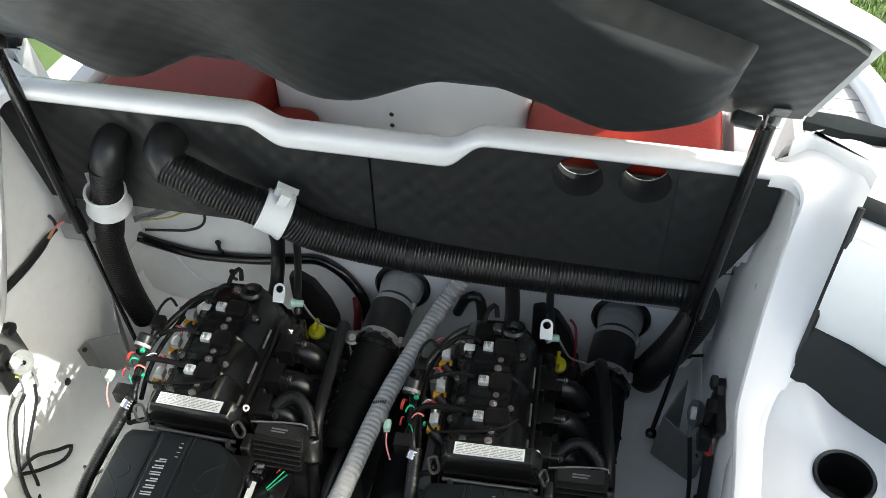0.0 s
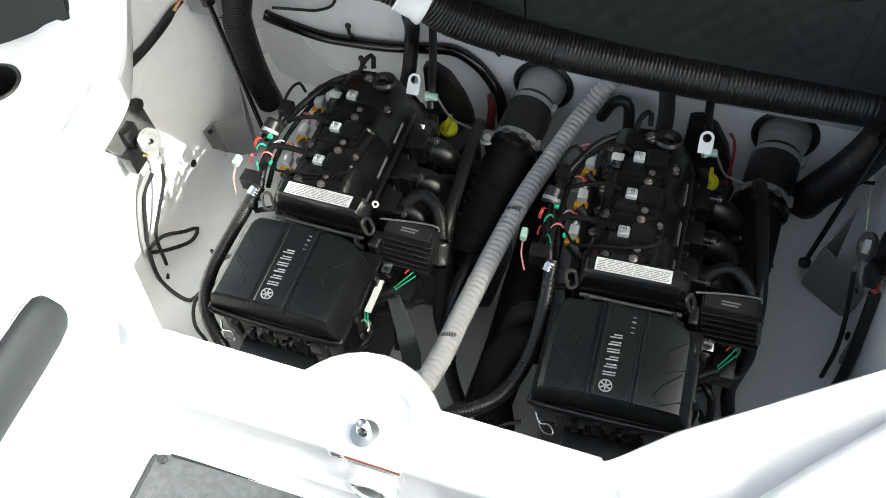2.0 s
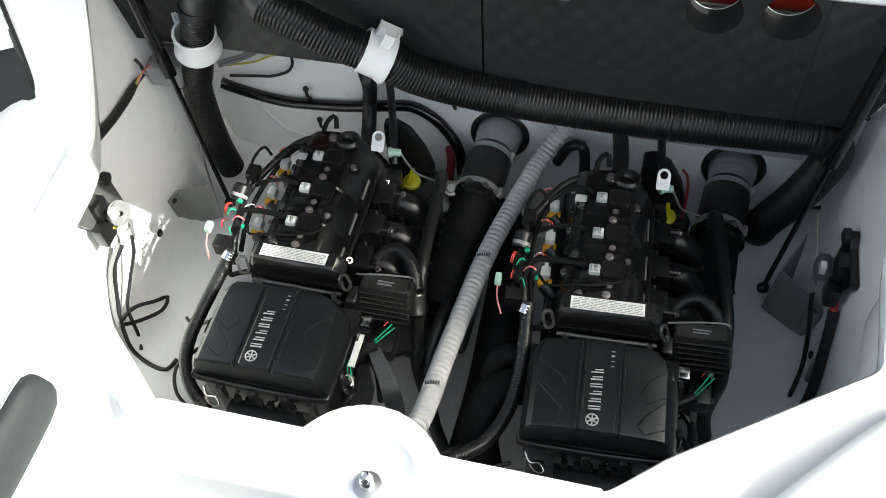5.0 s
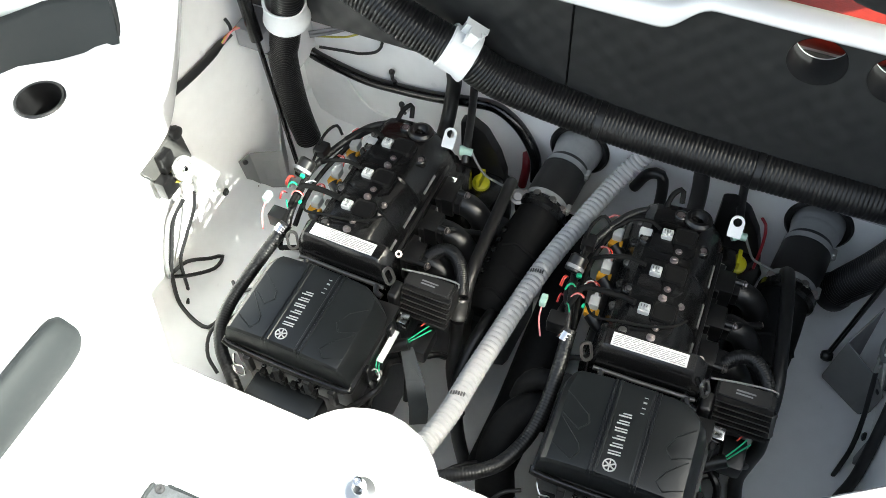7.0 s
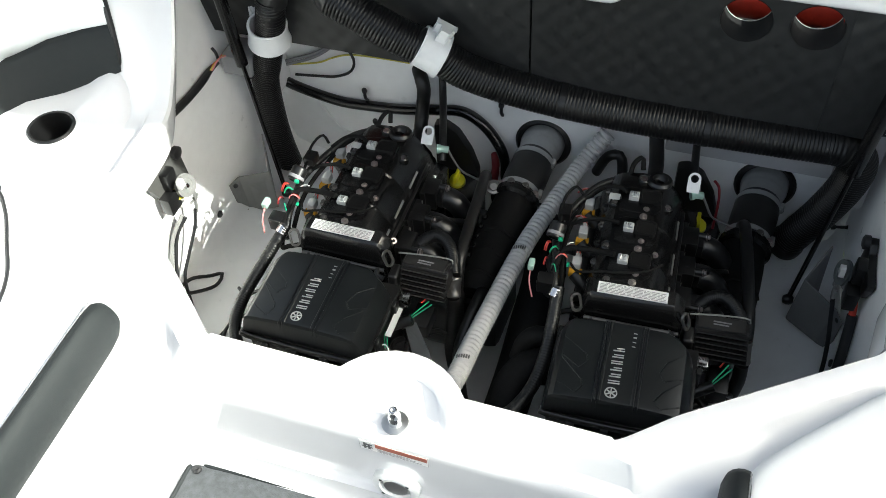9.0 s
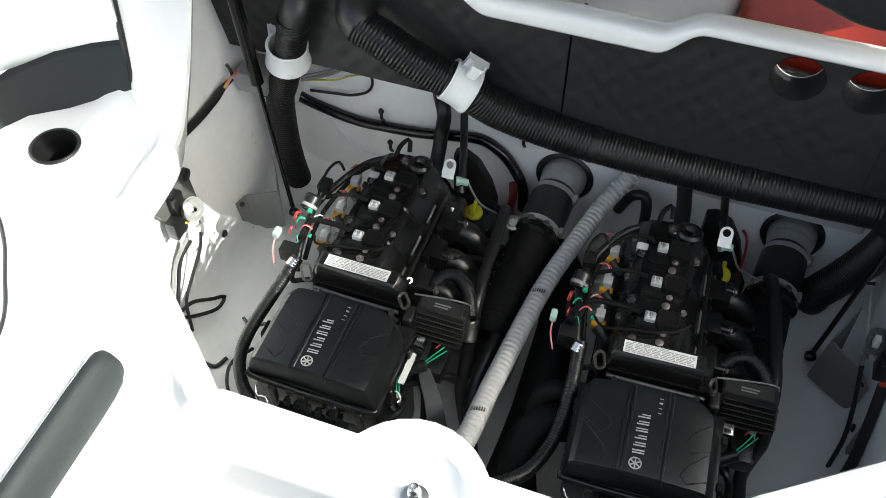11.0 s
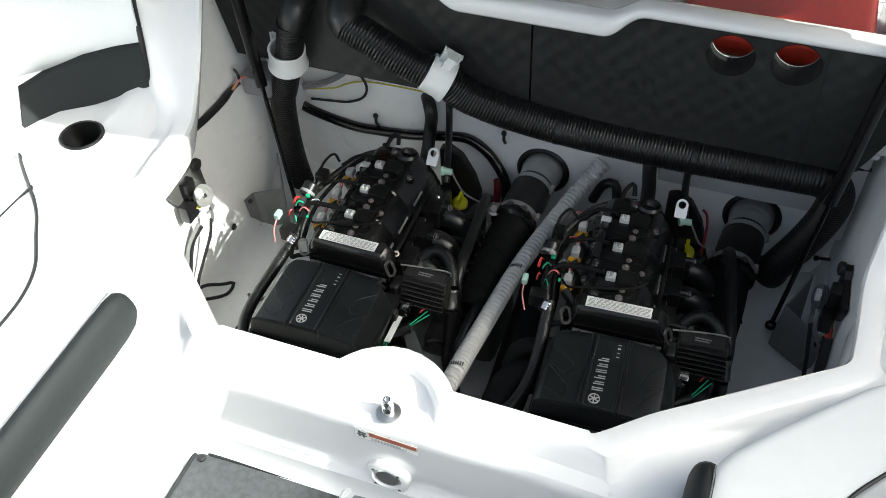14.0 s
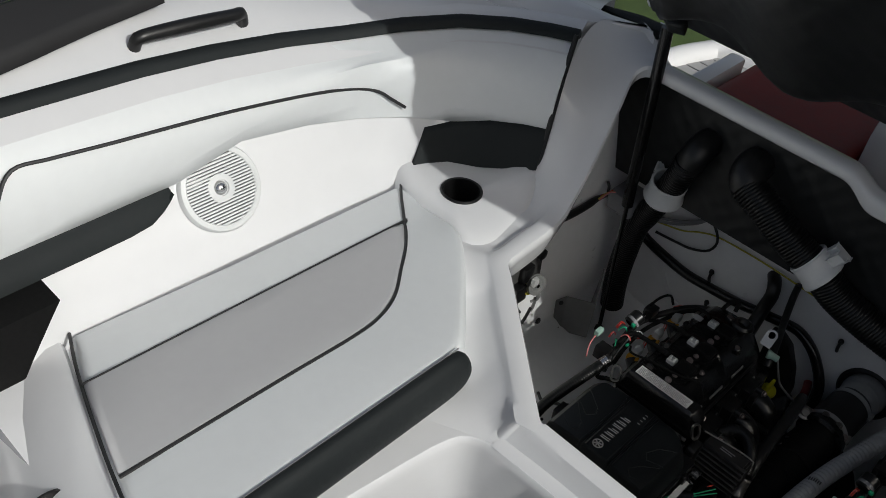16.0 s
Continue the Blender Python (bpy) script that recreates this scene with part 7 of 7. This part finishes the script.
for dx in (0.0, 0.577):
    line("braided_hose", [(-0.172 + dx, 0.985, -0.004), (-0.150 + dx, 1.004, 0.014), (-0.125 + dx, 1.008, 0.022), (-0.100 + dx, 0.992, 0.020), (-0.082 + dx, 0.965, 0.010), (-0.072 + dx, 0.938, -0.002)], 0.0135, RUBBER, "black braided hose bending over the intake", group="engine hoses", rib=0.004, depth=0.0007)
    bm = B()
    lathe(bm, [(0.0138, -0.022), (0.0155, -0.020), (0.0160, -0.017), (0.0150, -0.014), (0.0150, 0.014), (0.0160, 0.017), (0.0155, 0.020), (0.0138, 0.022)], (-0.0685 + dx, 0.921, -0.020), (0.12, -0.62, -0.78), 20)
    solo("hose_sleeve", bm, LUG, "dull metal sleeve on the braided hose", "sleeve", group="hose sleeves")
    line("lower_hose", [(-0.066 + dx, 0.906, -0.038), (-0.064 + dx, 0.896, -0.075), (-0.068 + dx, 0.892, -0.130), (-0.070 + dx, 0.880, -0.200), (-0.040 + dx, 0.840, -0.300)], 0.0135, RUBBER, "black rubber hose running down from the metal sleeve", group="engine hoses")
line("loom_hose", [(-0.421, 0.909, 0.075), (-0.440, 0.850, 0.045), (-0.458, 0.790, 0.015), (-0.464, 0.745, 0.0), (-0.455, 0.700, -0.005), (-0.430, 0.660, -0.01), (-0.395, 0.630, -0.02), (-0.350, 0.590, -0.06)], 0.0125, RUBBER, "ribbed black loom hose round the airbox", group="engine hoses", rib=0.0056, depth=0.0007)
line("loom_hose", [(0.150, 0.905, 0.075), (0.155, 0.840, 0.045), (0.156, 0.780, 0.020), (0.148, 0.720, 0.005), (0.125, 0.665, 0.0), (0.090, 0.630, 0.0), (0.055, 0.608, 0.0), (-0.01, 0.57, -0.02)], 0.0125, RUBBER, "ribbed black loom hose round the airbox", group="engine hoses", rib=0.0056, depth=0.0007)
line("intake_boot", [(0.165, 0.800, -0.04), (0.130, 0.785, -0.035), (0.105, 0.750, -0.05), (0.100, 0.700, -0.08), (0.120, 0.650, -0.12)], 0.036, MATT, "black rubber intake boot beside the engine")
line("intake_boot", [(0.165, 0.830, 0.0), (0.135, 0.835, 0.005), (0.110, 0.825, -0.01), (0.100, 0.81, -0.05)], 0.020, MATT, "black plastic intake joint beside the engine")
line("fuel_hose", [(-0.030, 1.00, -0.12), (-0.022, 0.94, -0.07), (-0.028, 0.88, -0.08), (-0.030, 0.82, -0.12), (-0.01, 0.77, -0.20), (0.02, 0.74, -0.30)], 0.0135, RUBBER, "thick black hose curving down between the engines")
for k, pts in enumerate(([(0.10, 0.70, -0.10), (0.06, 0.66, -0.06), (0.03, 0.62, -0.05), (0.02, 0.57, -0.08)], [(0.11, 0.70, -0.11), (0.07, 0.65, -0.07), (0.045, 0.61, -0.06), (0.035, 0.56, -0.09)], [(-0.45, 0.74, -0.02), (-0.47, 0.69, -0.01), (-0.46, 0.65, -0.03), (-0.43, 0.63, -0.05)],
                         [(-0.40, 0.78, -0.02), (-0.45, 0.80, -0.02), (-0.49, 0.80, -0.05), (-0.52, 0.82, -0.06)], [(0.17, 0.64, -0.02), (0.14, 0.62, -0.02), (0.11, 0.58, -0.06)])):
    line("loose_wire", pts, 0.0035, PIPING, "thin black wire beside the airbox", "wire", "loose wires")
bm = B()
box(bm, (-0.445, 0.765, -0.035), (-0.405, 0.80, 0.0), 0.004, 2)
box(bm, (-0.440, 0.80, -0.03), (-0.415, 0.812, -0.01), 0.003, 1)
solo("side_plug", bm, BLACK, "black plug on the airbox side", "plug")
bm = B()
tube(bm, [(-0.126, 1.418, -0.125), (-0.120, 1.402, -0.130), (-0.117, 1.392, -0.150), (-0.122, 1.385, -0.20)], 0.010, 12, 0.008)
solo("red_cable", bm, RED_DARK, "dark red cable through the bulkhead", "cable")
bm = B()
tube(bm, [(0.396, 1.330, 0.010), (0.408, 1.318, 0.004), (0.414, 1.300, -0.030), (0.414, 1.270, -0.100)], 0.0030, 12, 0.008)
solo("red_cable", bm, RED_DARK, "dark red cable beside the oil cap", "cable")
# hose added to darken the black clutter low between the engines
line("dark_filler_hose", [(0.02, 1.30, -0.20), (0.06, 1.20, -0.15), (0.085, 1.08, -0.125), (0.090, 0.95, -0.13), (0.088, 0.84, -0.17), (0.07, 0.74, -0.26)], 0.046, MATT, "thick black hose added to darken the clutter low between the engines")
for k, (x, y, z) in enumerate(((0.118, 0.955, -0.035), (0.112, 1.02, -0.045), (0.120, 1.09, -0.05))):
    line("branch_wire", [(x + 0.03, y - 0.03, z + 0.05), (x, y, z + 0.02), (x - 0.012, y + 0.05, z), (x + 0.005, y + 0.11, z + 0.015)], 0.0075, RUBBER, "black sleeved wire low beside the engine", "wire", "branch wires")
